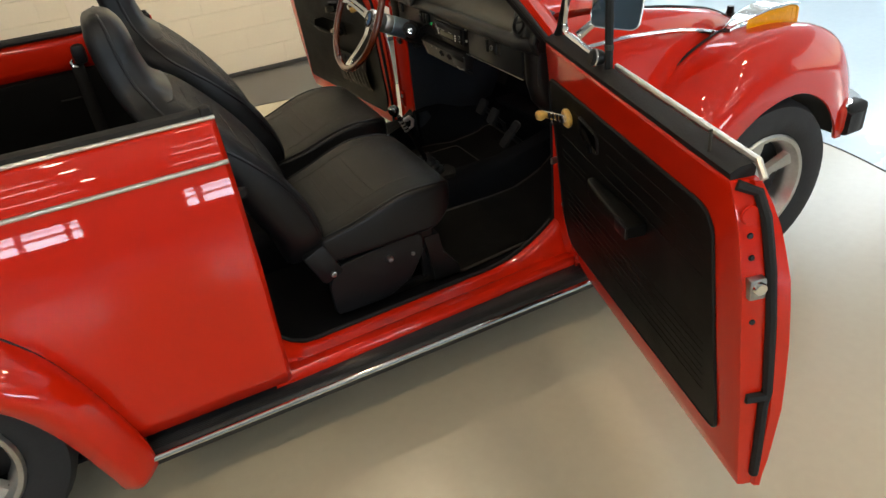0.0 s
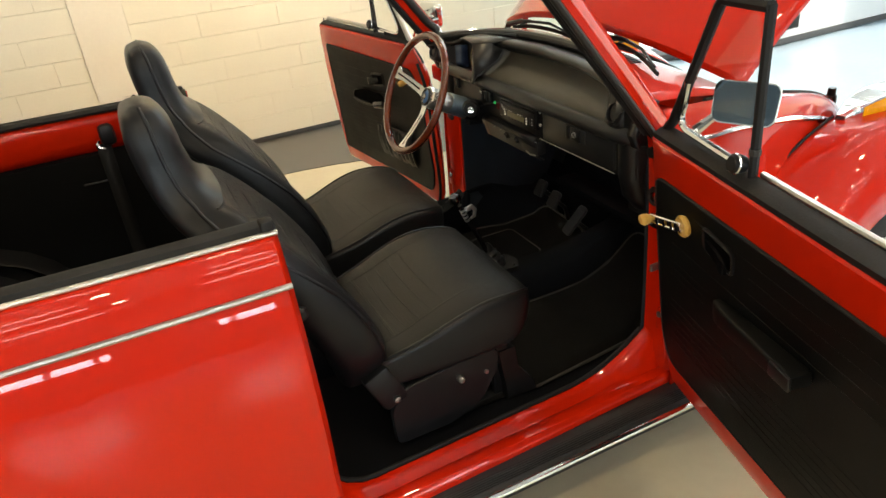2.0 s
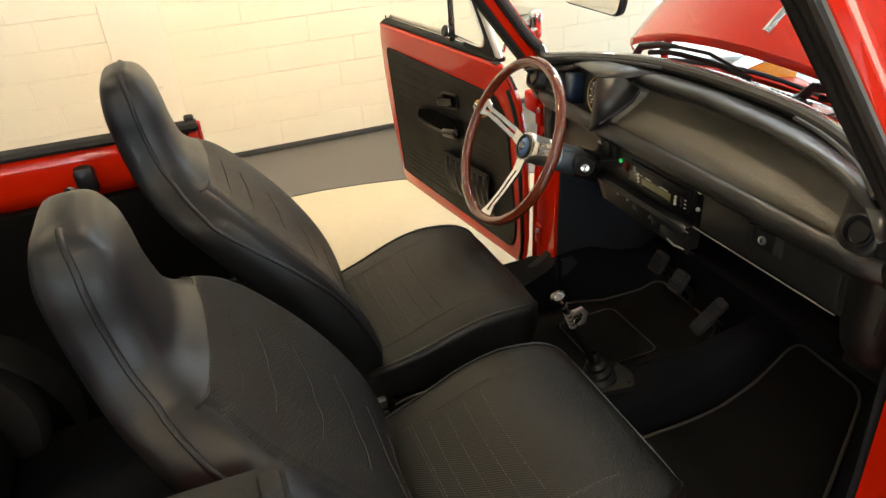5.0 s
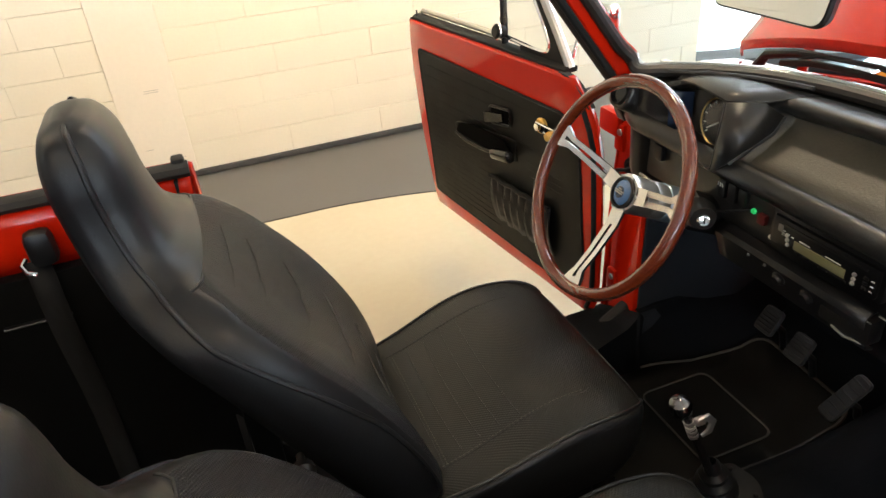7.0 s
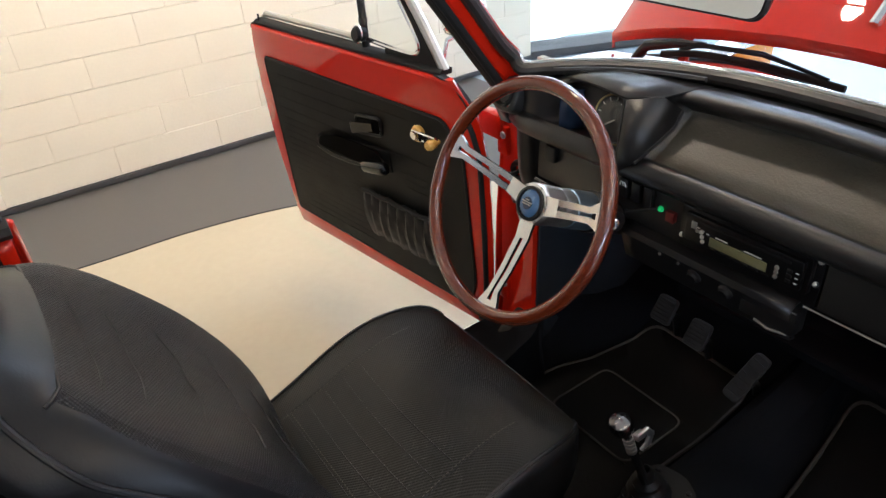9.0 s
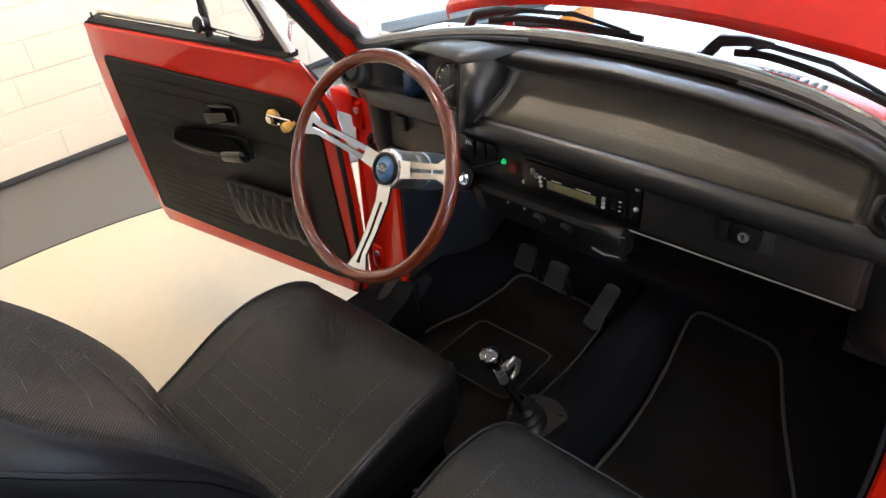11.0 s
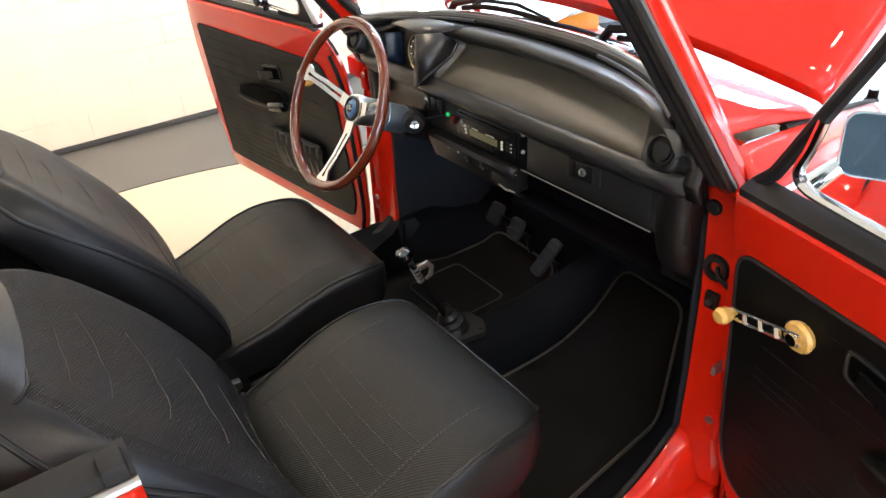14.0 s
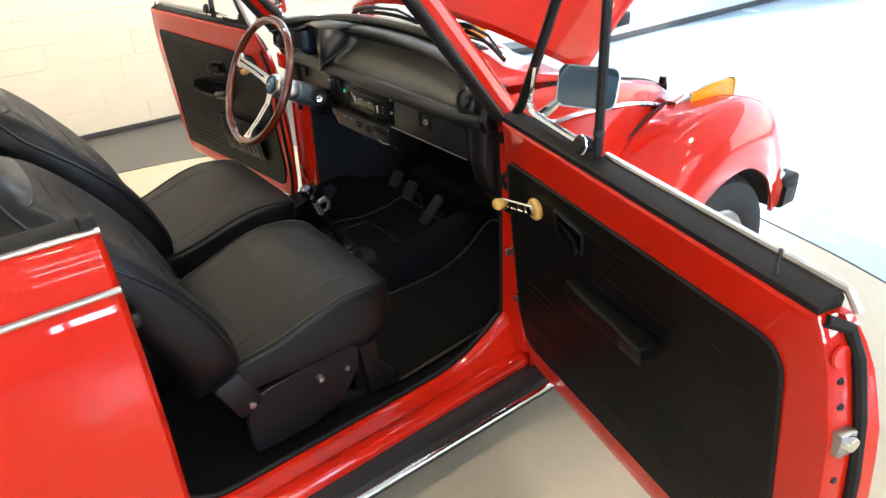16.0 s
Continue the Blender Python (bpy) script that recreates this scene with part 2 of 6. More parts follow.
def cr(pts, n):
    """n points on a smooth curve through pts (tuples of numbers), spaced evenly by parameter."""
    p = [np.array(q, float) for q in pts]
    p = [2 * p[0] - p[1], *p, 2 * p[-1] - p[-2]]
    out = []
    k = len(p) - 3
    for i in range(n):
        t = i / (n - 1) * k
        j = min(int(t), k - 1)
        f = t - j
        a, b, c, d = p[j:j + 4]
        out.append(tuple(0.5 * (2 * b + (c - a) * f + (2 * a - 5 * b + 4 * c - d) * f * f + (3 * b - a - 3 * c + d) * f ** 3)))
    return out


def lerp(tab, x):
    return float(np.interp(x, [a for a, _ in tab], [b for _, b in tab]))


def sheet(rows, bm=None, wrap=False, mi=0):
    bm = bm or bmesh.new()
    vs = [[bm.verts.new(p) for p in r] for r in rows]
    for a, b in zip(vs, vs[1:]):
        n = len(a)
        for i in range(n if wrap else n - 1):
            f = bm.faces.new((a[i], a[(i + 1) % n], b[(i + 1) % n], b[i]))
            f.material_index = mi
    return bm




def loft(rings, bm=None, mi=0, cap=True):
    """Closed rings joined into a tube with end caps."""
    bm = bm or bmesh.new()
    vs = [[bm.verts.new(p) for p in r] for r in rings]
    for a, b in zip(vs, vs[1:]):
        n = len(a)
        for i in range(n):
            f = bm.faces.new((a[i], a[(i + 1) % n], b[(i + 1) % n], b[i]))
            f.material_index = mi
    if cap:
        for r in (vs[0], vs[-1]):
            bm.faces.new(r).material_index = mi
    return bm


def tube(pts, r, seg=8, bm=None, closed=False, mi=0, flat=1.0, up=None):
    """A round bar along pts; r a number or one radius a point."""
    pts = [V(p) for p in pts]
    n = len(pts)
    rs = r if isinstance(r, (list, tuple)) else [r] * n
    rings = []
    ref = None
    for i, p in enumerate(pts):
        a = pts[(i - 1) % n] if closed or i > 0 else p
        b = pts[(i + 1) % n] if closed or i < n - 1 else p
        t = (b - a).normalized()
        if ref is None:
            ref = V(up) if up else (V((0, 0, 1)) if abs(t.z) < 0.9 else V((1, 0, 0)))
        s = t.cross(ref)
        if s.length < 1e-6:
            s = t.cross(V((0.3, 0.5, 0.8)))
        s.normalize()
        w = s.cross(t).normalized()
        if not up:
            ref = w
        rings.append([p + s * (math.cos(k * 2 * math.pi / seg) * rs[i]) + w * (math.sin(k * 2 * math.pi / seg) * rs[i] * flat) for k in range(seg)])
    if closed:
        rings.append(rings[0])
        bm = bm or bmesh.new()
        vs = [[bm.verts.new(p) for p in q] for q in rings[:-1]]
        vs.append(vs[0])
        for a, b in zip(vs, vs[1:]):
            for i in range(seg):
                bm.faces.new((a[i], a[(i + 1) % seg], b[(i + 1) % seg], b[i])).material_index = mi
        return bm
    return loft(rings, bm, mi)


def box(x0, x1, y0, y1, z0, z1, r=0.0, bm=None, mi=0, seg=2, m=None):
    bm = bm or bmesh.new()
    g = bmesh.ops.create_cube(bm, size=1)["verts"]
    for v in g:
        v.co = V(((x0 + x1) / 2 + v.co.x * (x1 - x0), (y0 + y1) / 2 + v.co.y * (y1 - y0), (z0 + z1) / 2 + v.co.z * (z1 - z0)))
    fs = {f for v in g for f in v.link_faces}
    for f in fs:
        f.material_index = mi
    if r:
        es = list({e for f in fs for e in f.edges})
        made = bmesh.ops.bevel(bm, geom=es, offset=min(r, 0.49 * min(abs(x1 - x0), abs(y1 - y0), abs(z1 - z0))), segments=seg, profile=0.5, affect="EDGES", material=mi)
        g = list({v for f in made["faces"] for v in f.verts} | {v for v in g if v.is_valid})
    if m is not None:
        bmesh.ops.transform(bm, matrix=m, verts=g)
    return bm


def lathe(prof, seg=32, m=None, bm=None, mi=0):
    """(radius, height) pairs turned about local z."""
    bm = bm or bmesh.new()
    m = m or Matrix()
    rows = [[bm.verts.new(m @ V((r * math.cos(k * 2 * math.pi / seg), r * math.sin(k * 2 * math.pi / seg), h))) for k in range(seg)] if r > 1e-5 else [bm.verts.new(m @ V((0, 0, h)))] for r, h in prof]
    for a, b in zip(rows, rows[1:]):
        if len(a) == 1 and len(b) == 1:
            continue
        for k in range(seg):
            j = (k + 1) % seg
            q = [a[k % len(a)], a[j % len(a)], b[j % len(b)], b[k % len(b)]]
            f = bm.faces.new(list(dict.fromkeys(q)))
            f.material_index = mi
    return bm


def axis_to(p, d, up=(0, 0, 1)):
    """A pose at p whose z looks along d."""
    z = V(d).normalized()
    x = V(up).cross(z)
    if x.length < 1e-4:
        x = V((1, 0, 0)).cross(z)
    x.normalize()
    y = z.cross(x)
    return Matrix(((x.x, y.x, z.x, p[0]), (x.y, y.y, z.y, p[1]), (x.z, y.z, z.z, p[2]), (0, 0, 0, 1)))


def rounded(pts, r, n=5):
    """A polygon with its corners rounded; r one radius or one a corner."""
    out = []
    k = len(pts)
    for i in range(k):
        p, a, b = np.array(pts[i], float), np.array(pts[i - 1], float), np.array(pts[(i + 1) % k], float)
        ri = r[i] if isinstance(r, (list, tuple)) else r
        u, w = (a - p), (b - p)
        ru = min(ri, 0.49 * np.linalg.norm(u), 0.49 * np.linalg.norm(w))
        s, e = p + u / np.linalg.norm(u) * ru, p + w / np.linalg.norm(w) * ru
        for j in range(n + 1):
            t = j / n
            out.append(tuple((1 - t) ** 2 * s + 2 * t * (1 - t) * p + t * t * e))
    return out


def plate(outline, d0, d1, m=None, bevel=0.0, bm=None, mi=0):
    """A flat outline (u, v) thick from d0 to d1 along local y, u along x and v along z."""
    bm = bm or bmesh.new()
    m = m or Matrix()
    c = np.mean(np.array(outline), axis=0)
    shrink = [tuple(np.array(p) + (c - np.array(p)) / max(1e-6, np.linalg.norm(c - np.array(p))) * bevel) for p in outline]
    s = bevel if d1 > d0 else -bevel
    rings = [[m @ V((p[0], d0, p[1])) for p in outline]]
    if bevel:
        rings += [[m @ V((p[0], d1 - s, p[1])) for p in outline], [m @ V((p[0], d1, p[1])) for p in shrink]]
    else:
        rings += [[m @ V((p[0], d1, p[1])) for p in outline]]
    return loft(rings, bm, mi)


def supring(w, h, n=28, p=0.6):
    """A rounded rectangle ring about 0: half-width w, half-height h."""
    out = []
    for k in range(n):
        a = 2 * math.pi * k / n
        c, s = math.cos(a), math.sin(a)
        out.append((w * math.copysign(abs(c) ** p, c), h * math.copysign(abs(s) ** p, s)))
    return out


def empty(name, loc=(0, 0, 0)):
    ob = new(name)
    ob.location = loc
    ob.empty_display_size = 0.2
    return ob

# ---- the hall ----
WALL_Y = 3.03
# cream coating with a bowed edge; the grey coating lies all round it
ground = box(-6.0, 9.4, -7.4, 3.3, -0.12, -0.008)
tagged(part("floor", ground, FLOORSKY, smooth=False), "glossy pale grey coated concrete floor with reflected sky blue in its colour", "floor", kind="structure")
edge = [(-5.6, 1.6), (-3.2, 2.05), (-1.6, 2.26), (-0.4, 2.32), (0.2, 2.29), (0.6, 2.275), (1.03, 2.185), (1.6, 1.95), (2.1, 1.55), (2.45, 1.0), (2.66, 0.4), (2.74, -0.2), (2.69, -0.6), (2.58, -1.02), (2.3, -1.8), (1.8, -2.7), (1.0, -3.4), (0.0, -3.9), (-2.0, -4.3), (-5.6, -4.3)]
ring = cr(edge, 120)
bm = bmesh.new()
bm.faces.new([bm.verts.new((x, y, 0.0)) for x, y in ring])
g = bmesh.ops.extrude_face_region(bm, geom=bm.faces[:])["geom"]
for v in g:
    if isinstance(v, bmesh.types.BMVert):
        v.co.z = -0.003
tagged(part("cream_floor", bm, FLOORCREAM, smooth=False), "pale cream coated floor field with a bowed edge", "floor", kind="structure")
bm = bmesh.new()
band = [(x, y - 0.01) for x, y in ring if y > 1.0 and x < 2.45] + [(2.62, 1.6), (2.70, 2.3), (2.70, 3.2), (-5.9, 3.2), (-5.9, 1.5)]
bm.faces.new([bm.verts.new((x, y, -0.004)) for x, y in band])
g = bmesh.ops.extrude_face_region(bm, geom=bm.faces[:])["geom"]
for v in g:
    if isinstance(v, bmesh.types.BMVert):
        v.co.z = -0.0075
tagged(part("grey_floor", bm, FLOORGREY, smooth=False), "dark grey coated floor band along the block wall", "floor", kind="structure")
bm = bmesh.new()
pts = [V((x, y, 0)) for x, y in ring]
for i in range(len(pts) - 1):
    t = (pts[i + 1] - pts[i]).normalized()
    nrm = V((t.y, -t.x, 0)) * 0.005
    vs = [bm.verts.new(p) for p in (pts[i] + nrm + V((0, 0, 0.0015)), pts[i + 1] + nrm + V((0, 0, 0.0015)), pts[i + 1] - nrm + V((0, 0, 0.0015)), pts[i] - nrm + V((0, 0, 0.0015)))]
    bm.faces.new(vs)
bmesh.ops.remove_doubles(bm, verts=bm.verts, dist=0.004)
g = bmesh.ops.extrude_face_region(bm, geom=bm.faces[:])["geom"]
for v in g:
    if isinstance(v, bmesh.types.BMVert):
        v.co.z = -0.003
tagged(part("floor_joint_trim", bm, JOINT, smooth=False), "thin black joint along the cream floor", "trim", kind="structure")

wall_n = tagged(part("wall_north", box(-6.0, 3.2, WALL_Y + 0.006, WALL_Y + 0.25, 0, 3.6), WALLPAINT, smooth=False), "cream painted block wall", "wall", kind="structure")
# angled corner between block and white wall; added glazing and glow panel whiten it
AM = Matrix.Translation((3.2, WALL_Y, 0)) @ Matrix.Rotation(math.atan2(2.4 - WALL_Y, 1.5), 4, "Z")
ret = tagged(part("wall_corner", box(0.0, 1.627, 0.0, 0.25, 3.42, 3.6), WHITEWALL, m=AM, smooth=False), "white lintel over an added tall glazed corner", "wall", kind="structure")
ob = part("pane", box(0.0, 1.627, 0.10, 0.108, 0.05, 3.42), GLASS, ret, smooth=False)
ob.visible_shadow = False
tagged(part("backdrop", box(-0.3, 1.9, 0.50, 0.52, -0.1, 3.5), CORNERGLOW, m=AM, smooth=False), "added glowing panel that whitens the glazed corner", "backdrop", kind="structure")
part("sill", box(0.0, 1.627, 0.0, 0.25, 0.0, 0.05, 0.003), SKIRT, ret, "dark low sill of the added glazing", smooth=False)
bm = box(4.7, 9.2, 2.4, 2.65, 0, 2.15)
for q in ((4.7, 4.9, 2.15, 3.35), (8.5, 9.2, 2.15, 3.35), (4.7, 9.2, 3.35, 3.6)):
    box(q[0], q[1], 2.4, 2.65, q[2], q[3], bm=bm)
wall_ne = tagged(part("wall_north_east", bm, WHITEWALL, smooth=False), "plain white painted wall with a high window", "wall", kind="structure")
for q in range(5):
    part("mullion", box(4.87 + q * 0.9, 4.93 + q * 0.9, 2.50, 2.56, 2.15, 3.35), FRAMEPAINT, wall_ne, smooth=False)
    if q < 4:
        ob = part("pane", box(4.93 + q * 0.9, 5.77 + q * 0.9, 2.526, 2.534, 2.15, 3.35), GLASS, wall_ne, smooth=False)
        ob.visible_shadow = False
tagged(part("wall_west", box(-6.25, -6.0, -7.2, 3.3, 0, 3.6), WHITEWALL, smooth=False), "plain white painted wall", "wall", kind="structure")
tagged(part("ceiling", box(-6.25, 9.2, -7.2, 3.3, 3.6, 3.8), CEIL, smooth=False), "off-white painted ceiling", "ceiling", kind="structure")
tagged(part("baseboard", box(-6.0, 3.2, WALL_Y - 0.008, WALL_Y + 0.02, 0, 0.028, 0.003), SKIRT, smooth=False), "low dark grey skirting strip", "baseboard", kind="structure")
tagged(part("baseboard_east", box(4.7, 9.0, 2.385, 2.41, 0, 0.05, 0.003), SKIRT, smooth=False), "dark skirting strip below a white wall", "baseboard", kind="structure")
tagged(part("wall_strip", box(-0.345, -0.045, WALL_Y - 0.006, WALL_Y + 0.02, 0.028, 3.6, 0.003), PLASTER, wall_n, smooth=False), "")
# pencil marks left on the strip
for x0, x1, z in ((-0.198, -0.128, 0.4925), (-0.200, -0.130, 0.482), (-0.272, -0.232, 0.1905), (-0.094, -0.086, 0.120)):
    part("pencil_mark", box(x0, x1, WALL_Y - 0.0066, WALL_Y - 0.004, z - 0.0012, z + 0.0012), PENCIL, wall_n, smooth=False)

sock = tagged(empty("wall_socket_box", (5.05, 2.39, 0.19)), "dark box mounted low on a white wall", "socket box")
part("case", box(-0.10, 0.10, -0.05, 0.008, -0.06, 0.06, 0.01), PLASTIC, sock)
part("lid", box(-0.085, 0.085, -0.058, -0.049, -0.045, 0.045, 0.004), RUBBER, sock)

# walls with windows: east and south, each with its frames
def window_wall(name, horizontal, at, lo, hi, z0, z1, top, n, rows_n, label, paint=None):
    """A wall along x (horizontal) or y at a coordinate, with one long band of window panes."""
    a, b = at, at + (-0.25 if horizontal else 0.25)
    lo_w, hi_w = (-6.25, 9.2) if horizontal else (-7.2, 3.3)
    bm = bmesh.new()
    for u0, u1, w0, w1 in ((lo_w, hi_w, 0, z0), (lo_w, hi_w, z1, top), (lo_w, lo, z0, z1), (hi, hi_w, z0, z1)):
        if horizontal:
            box(u0, u1, min(a, b), max(a, b), w0, w1, bm=bm)
        else:
            box(min(a, b), max(a, b), u0, u1, w0, w1, bm=bm)
    wall = tagged(part("wall_" + name, bm, paint or WHITEWALL, smooth=False), label, "wall", kind="structure")
    win = tagged(empty("window_1" if horizontal else "window_2"), "long band of framed window panes", "window", kind="structure")
    m = (a + b) / 2
    def bar(u0, u1, w0, w1, nm):
        bm = box(u0, u1, m - 0.03, m + 0.03, w0, w1, 0.006) if horizontal else box(m - 0.03, m + 0.03, u0, u1, w0, w1, 0.006)
        part(nm, bm, FRAMEPAINT, win, smooth=False)
    for k in range(n + 1):
        u = lo + (hi - lo) * k / n
        bar(u - 0.035, u + 0.035, z0, z1, "mullion")
    for k in range(rows_n + 1):
        w = z0 + (z1 - z0) * k / rows_n
        bar(lo, hi, w - 0.03, w + 0.03, "transom")
    for k in range(n):
        u0, u1 = lo + (hi - lo) * k / n, lo + (hi - lo) * (k + 1) / n
        bm = box(u0, u1, m - 0.004, m + 0.004, z0, z1) if horizontal else box(m - 0.004, m + 0.004, u0, u1, z0, z1)
        ob = part("pane", bm, GLASS, win, smooth=False)
        ob.visible_shadow = False

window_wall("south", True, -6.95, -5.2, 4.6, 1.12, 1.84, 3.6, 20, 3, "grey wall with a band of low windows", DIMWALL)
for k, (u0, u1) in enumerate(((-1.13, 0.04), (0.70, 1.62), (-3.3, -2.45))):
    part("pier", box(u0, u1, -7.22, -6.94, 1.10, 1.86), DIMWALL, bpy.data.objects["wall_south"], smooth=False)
window_wall("east", False, 8.95, -5.8, 1.6, 0.25, 3.35, 3.6, 2, 1, "white wall with tall shop windows")

# ceiling downlights
def downlight(x, y):
    t = tagged(empty("ceiling_light", (x, y, 3.6)), "small round recessed ceiling downlight", "ceiling light", "ceiling downlights")
    part("ring", lathe([(0.075, 0.0), (0.105, 0.0), (0.105, -0.012), (0.075, -0.012), (0.075, 0.0)], 24), FRAMEPAINT, t)
    part("disc", lathe([(0.0, -0.006), (0.075, -0.006)], 24), LAMPGLOW, t)
    return t

def tube_light(x, y):
    t = tagged(empty("tube_light", (x, y, 3.6)), "white fluorescent batten on the ceiling", "ceiling light", "ceiling battens")
    part("batten", box(-0.75, 0.75, -0.035, 0.035, -0.05, 0.0, 0.008), FRAMEPAINT, t)
    part("tube", tube([(-0.71, 0, -0.072), (0.71, 0, -0.072)], 0.016, 10), TUBEGLOW, t, "glowing tube")


for y in (-4.4, -5.2, -6.5):
    for x in (-4.2, -1.75, 0.75, 3.2):
        tube_light(x, y)
for y in (-0.9, 0.3, 1.3):
    for x in (2.6, 4.4):
        tube_light(x, y)
pl = tagged(empty("ceiling_panel", (2.85, 1.75, 3.6)), "square cool-white luminous ceiling panel in a frame", "ceiling light")
part("diffuser", box(-0.5, 0.5, -0.55, 0.55, -0.03, -0.008), COOLPANEL, pl, smooth=False)
part("frame", box(-0.54, 0.54, -0.59, 0.59, -0.02, 0.0), FRAMEPAINT, pl, smooth=False)
SPOTS = [(x, y) for x in (-2.4, -0.8, 0.9, 2.6) for y in (-5.7, -4.2, -3.2, -2.2, 1.3)]
for x, y in SPOTS:
    downlight(x, y)
for x, y, power in ((-2.4, -2.2, 125), (0.1, -2.2, 95), (2.6, -2.2, 118), (0.9, 1.3, 118), (-1.6, 1.3, 110)):
    lamp("downlight", "SPOT", look((x, y, 3.55), (x, y + 0.001, 0)), power, (1.0, 0.78, 0.50), cone=155, blend=1.0, soft=0.11)
# wall washer over the block wall
lamp("wall_washer", "SPOT", look((1.0, 1.9, 3.5), (0.75, 3.03, 0.75)), 430, (1.0, 0.76, 0.45), cone=70, blend=1.0, soft=0.08)

# ---- the car ----
car = tagged(empty("convertible_car"), "red two-door convertible with black interior, both doors open, bonnet raised", "car")

BODY_Y = [(0.24, 0.735), (0.30, 0.746), (0.45, 0.742), (0.60, 0.740), (0.70, 0.730), (0.80, 0.713), (0.85, 0.7005), (0.865, 0.6963), (0.875, 0.6931), (0.885, 0.6893), (0.897, 0.6842), (0.92, 0.6749), (0.94, 0.6658), (0.955, 0.6582), (0.97, 0.6495), (0.985, 0.6394)]
NARROW = [(-1.95, 0.30), (-1.8, 0.42), (-1.5, 0.66), (-1.2, 0.85), (-0.9, 0.955), (-0.6, 0.995), (-0.3, 1.0), (0.0, 1.0)]
TOPZ = [(-1.95, 0.62), (-1.75, 0.82), (-1.5, 0.93), (-1.2, 0.975), (-0.9, 0.99), (0.0, 0.985)]


def quarter(s):
    """Rear body side from the door opening to the tail; s is the side."""
    rows = []
    for x in [0.0, -0.012, -0.03, -0.1, -0.2, -0.3, -0.4, -0.5, -0.6, -0.75, -0.9, -1.05, -1.2, -1.35, -1.5, -1.65, -1.8, -1.95]:
        k, tz = lerp(NARROW, x), lerp(TOPZ, x)
        row = []
        for j in range(30):
            zb = lerp([(-1.95, 0.30), (-1.5, 0.36), (-1.35, 0.60), (-1.15, 0.66), (-0.6, 0.61), (-0.5, 0.50), (-0.44, 0.36), (-0.40, 0.258)], x)
            z = zb + (0.80 - zb) * j / 12 if j <= 12 else (0.825, 0.845, 0.856, 0.865, 0.873, 0.881, 0.889, 0.897, 0.908, 0.919, 0.93, 0.94, 0.948, 0.956, 0.963, 0.974, 0.985)[j - 13]
            y = lerp(BODY_Y, z)
            if x == 0.0:
                y -= 0.012
            zz = 0.24 + (z - 0.24) * (tz - 0.24) / 0.745
            row.append((x - 0.012 * max(0, (0.6 - z)), s * y * k, zz))
        rows.append(row)
    q = part("quarter_panel", sheet(rows), RED, car, "glossy red rear quarter panel", solid=0.012, off=-1 if s < 0 else 1)
    # belt: chrome strip and weather strip
    xs = [0.0 - i * 0.06 for i in range(24)]
    def line(dy, z):
        return [(x, s * (lerp(BODY_Y, 0.985) + dy) * lerp(NARROW, x), lerp(TOPZ, x) + z) for x in xs]
    part("belt_chrome", tube(line(-0.001, 0.003), 0.0065, 8, flat=0.8), TRIM, q, "thin bright belt strip")
    part("weather_strip", tube(line(-0.033, 0.006), [0.026] * 24, 8, flat=0.5), STRIP, q, "black window slot rubber")
    trim = [(x, s * (lerp(BODY_Y, 0.897) + 0.006) * lerp(NARROW, x), 0.897 - 0.02 * max(0, -0.5 - x)) for x in [-0.003 - i * 0.05 for i in range(24)]]
    part("side_moulding", tube(trim, 0.0066, 8, flat=0.9), TRIM, q, "narrow bright side moulding")
    # inner face: red upper band, black vinyl lower trim
    rows = [[(x, s * y * lerp(NARROW, x), z) for y, z in ((0.60, 0.985), (0.592, 0.955), (0.598, 0.90), (0.602, 0.86))] for x in [-0.004, -0.02, -0.1, -0.3, -0.5, -0.7, -0.9, -1.1]]
    part("inner_band", sheet(rows), RED, q, "red painted inner band", solid=0.004)
    rows = []
    for x in [-0.004, -0.03, -0.1, -0.2, -0.35, -0.5, -0.7, -0.9, -1.1]:
        rows.append([(x, s * y * lerp(NARROW, x), z) for y, z in ((0.60, 0.862), (0.588, 0.855), (0.585, 0.80), (0.588, 0.70), (0.592, 0.5), (0.60, 0.3), (0.60, 0.22))])
    part("side_trim", sheet(rows), PANEL, q, "black vinyl rear side trim", solid=0.006)
    part("ashtray_lip", tube([(-0.385, s * 0.578, 0.768), (-0.27, s * 0.578, 0.768)], 0.006, 8, flat=0.6), PLASTIC, q, "glossy black ashtray lip")
    # door jamb: face between skin and trim, with striker
    rows, lining = [], []
    for j in range(16):
        z = 0.26 + (0.98 - 0.26) * j / 15
        y = lerp(BODY_Y, z)
        inner = [(-0.022, s * (y - 0.03), z), (-0.024, s * 0.60, z), (-0.03, s * 0.585, z)]
        rows.append([(-0.004 - 0.012 * max(0, 0.6 - z), s * (y - 0.008), z), inner[0]] + (inner[1:] if s < 0 else []))
        lining.append(inner)
    part("door_jamb", sheet(rows), RED, q, "red door jamb", solid=0.003)
    if s > 0:
        part("jamb_lining", sheet(lining), PANEL, q, "black trim inside the jamb", solid=0.003)
        part("jamb_cover", box(-0.034, 0.030, 0.570, 0.612, 0.20, 0.56, 0.008), PANEL, q, "black trim over the foot of the jamb")
    st = part("striker_plate", box(-0.022, -0.012, s * 0.66 - 0.022, s * 0.66 + 0.022, 0.72, 0.80, 0.004), STEEL, q, "zinc striker plate")
    part("striker_pin", tube([(-0.02, s * 0.655, 0.785), (0.002, s * 0.655, 0.785)], 0.007, 10), STEEL, q)
    part("striker_roller", tube([(-0.02, s * 0.655, 0.745), (0.002, s * 0.655, 0.745)], 0.010, 12), STEEL, q)
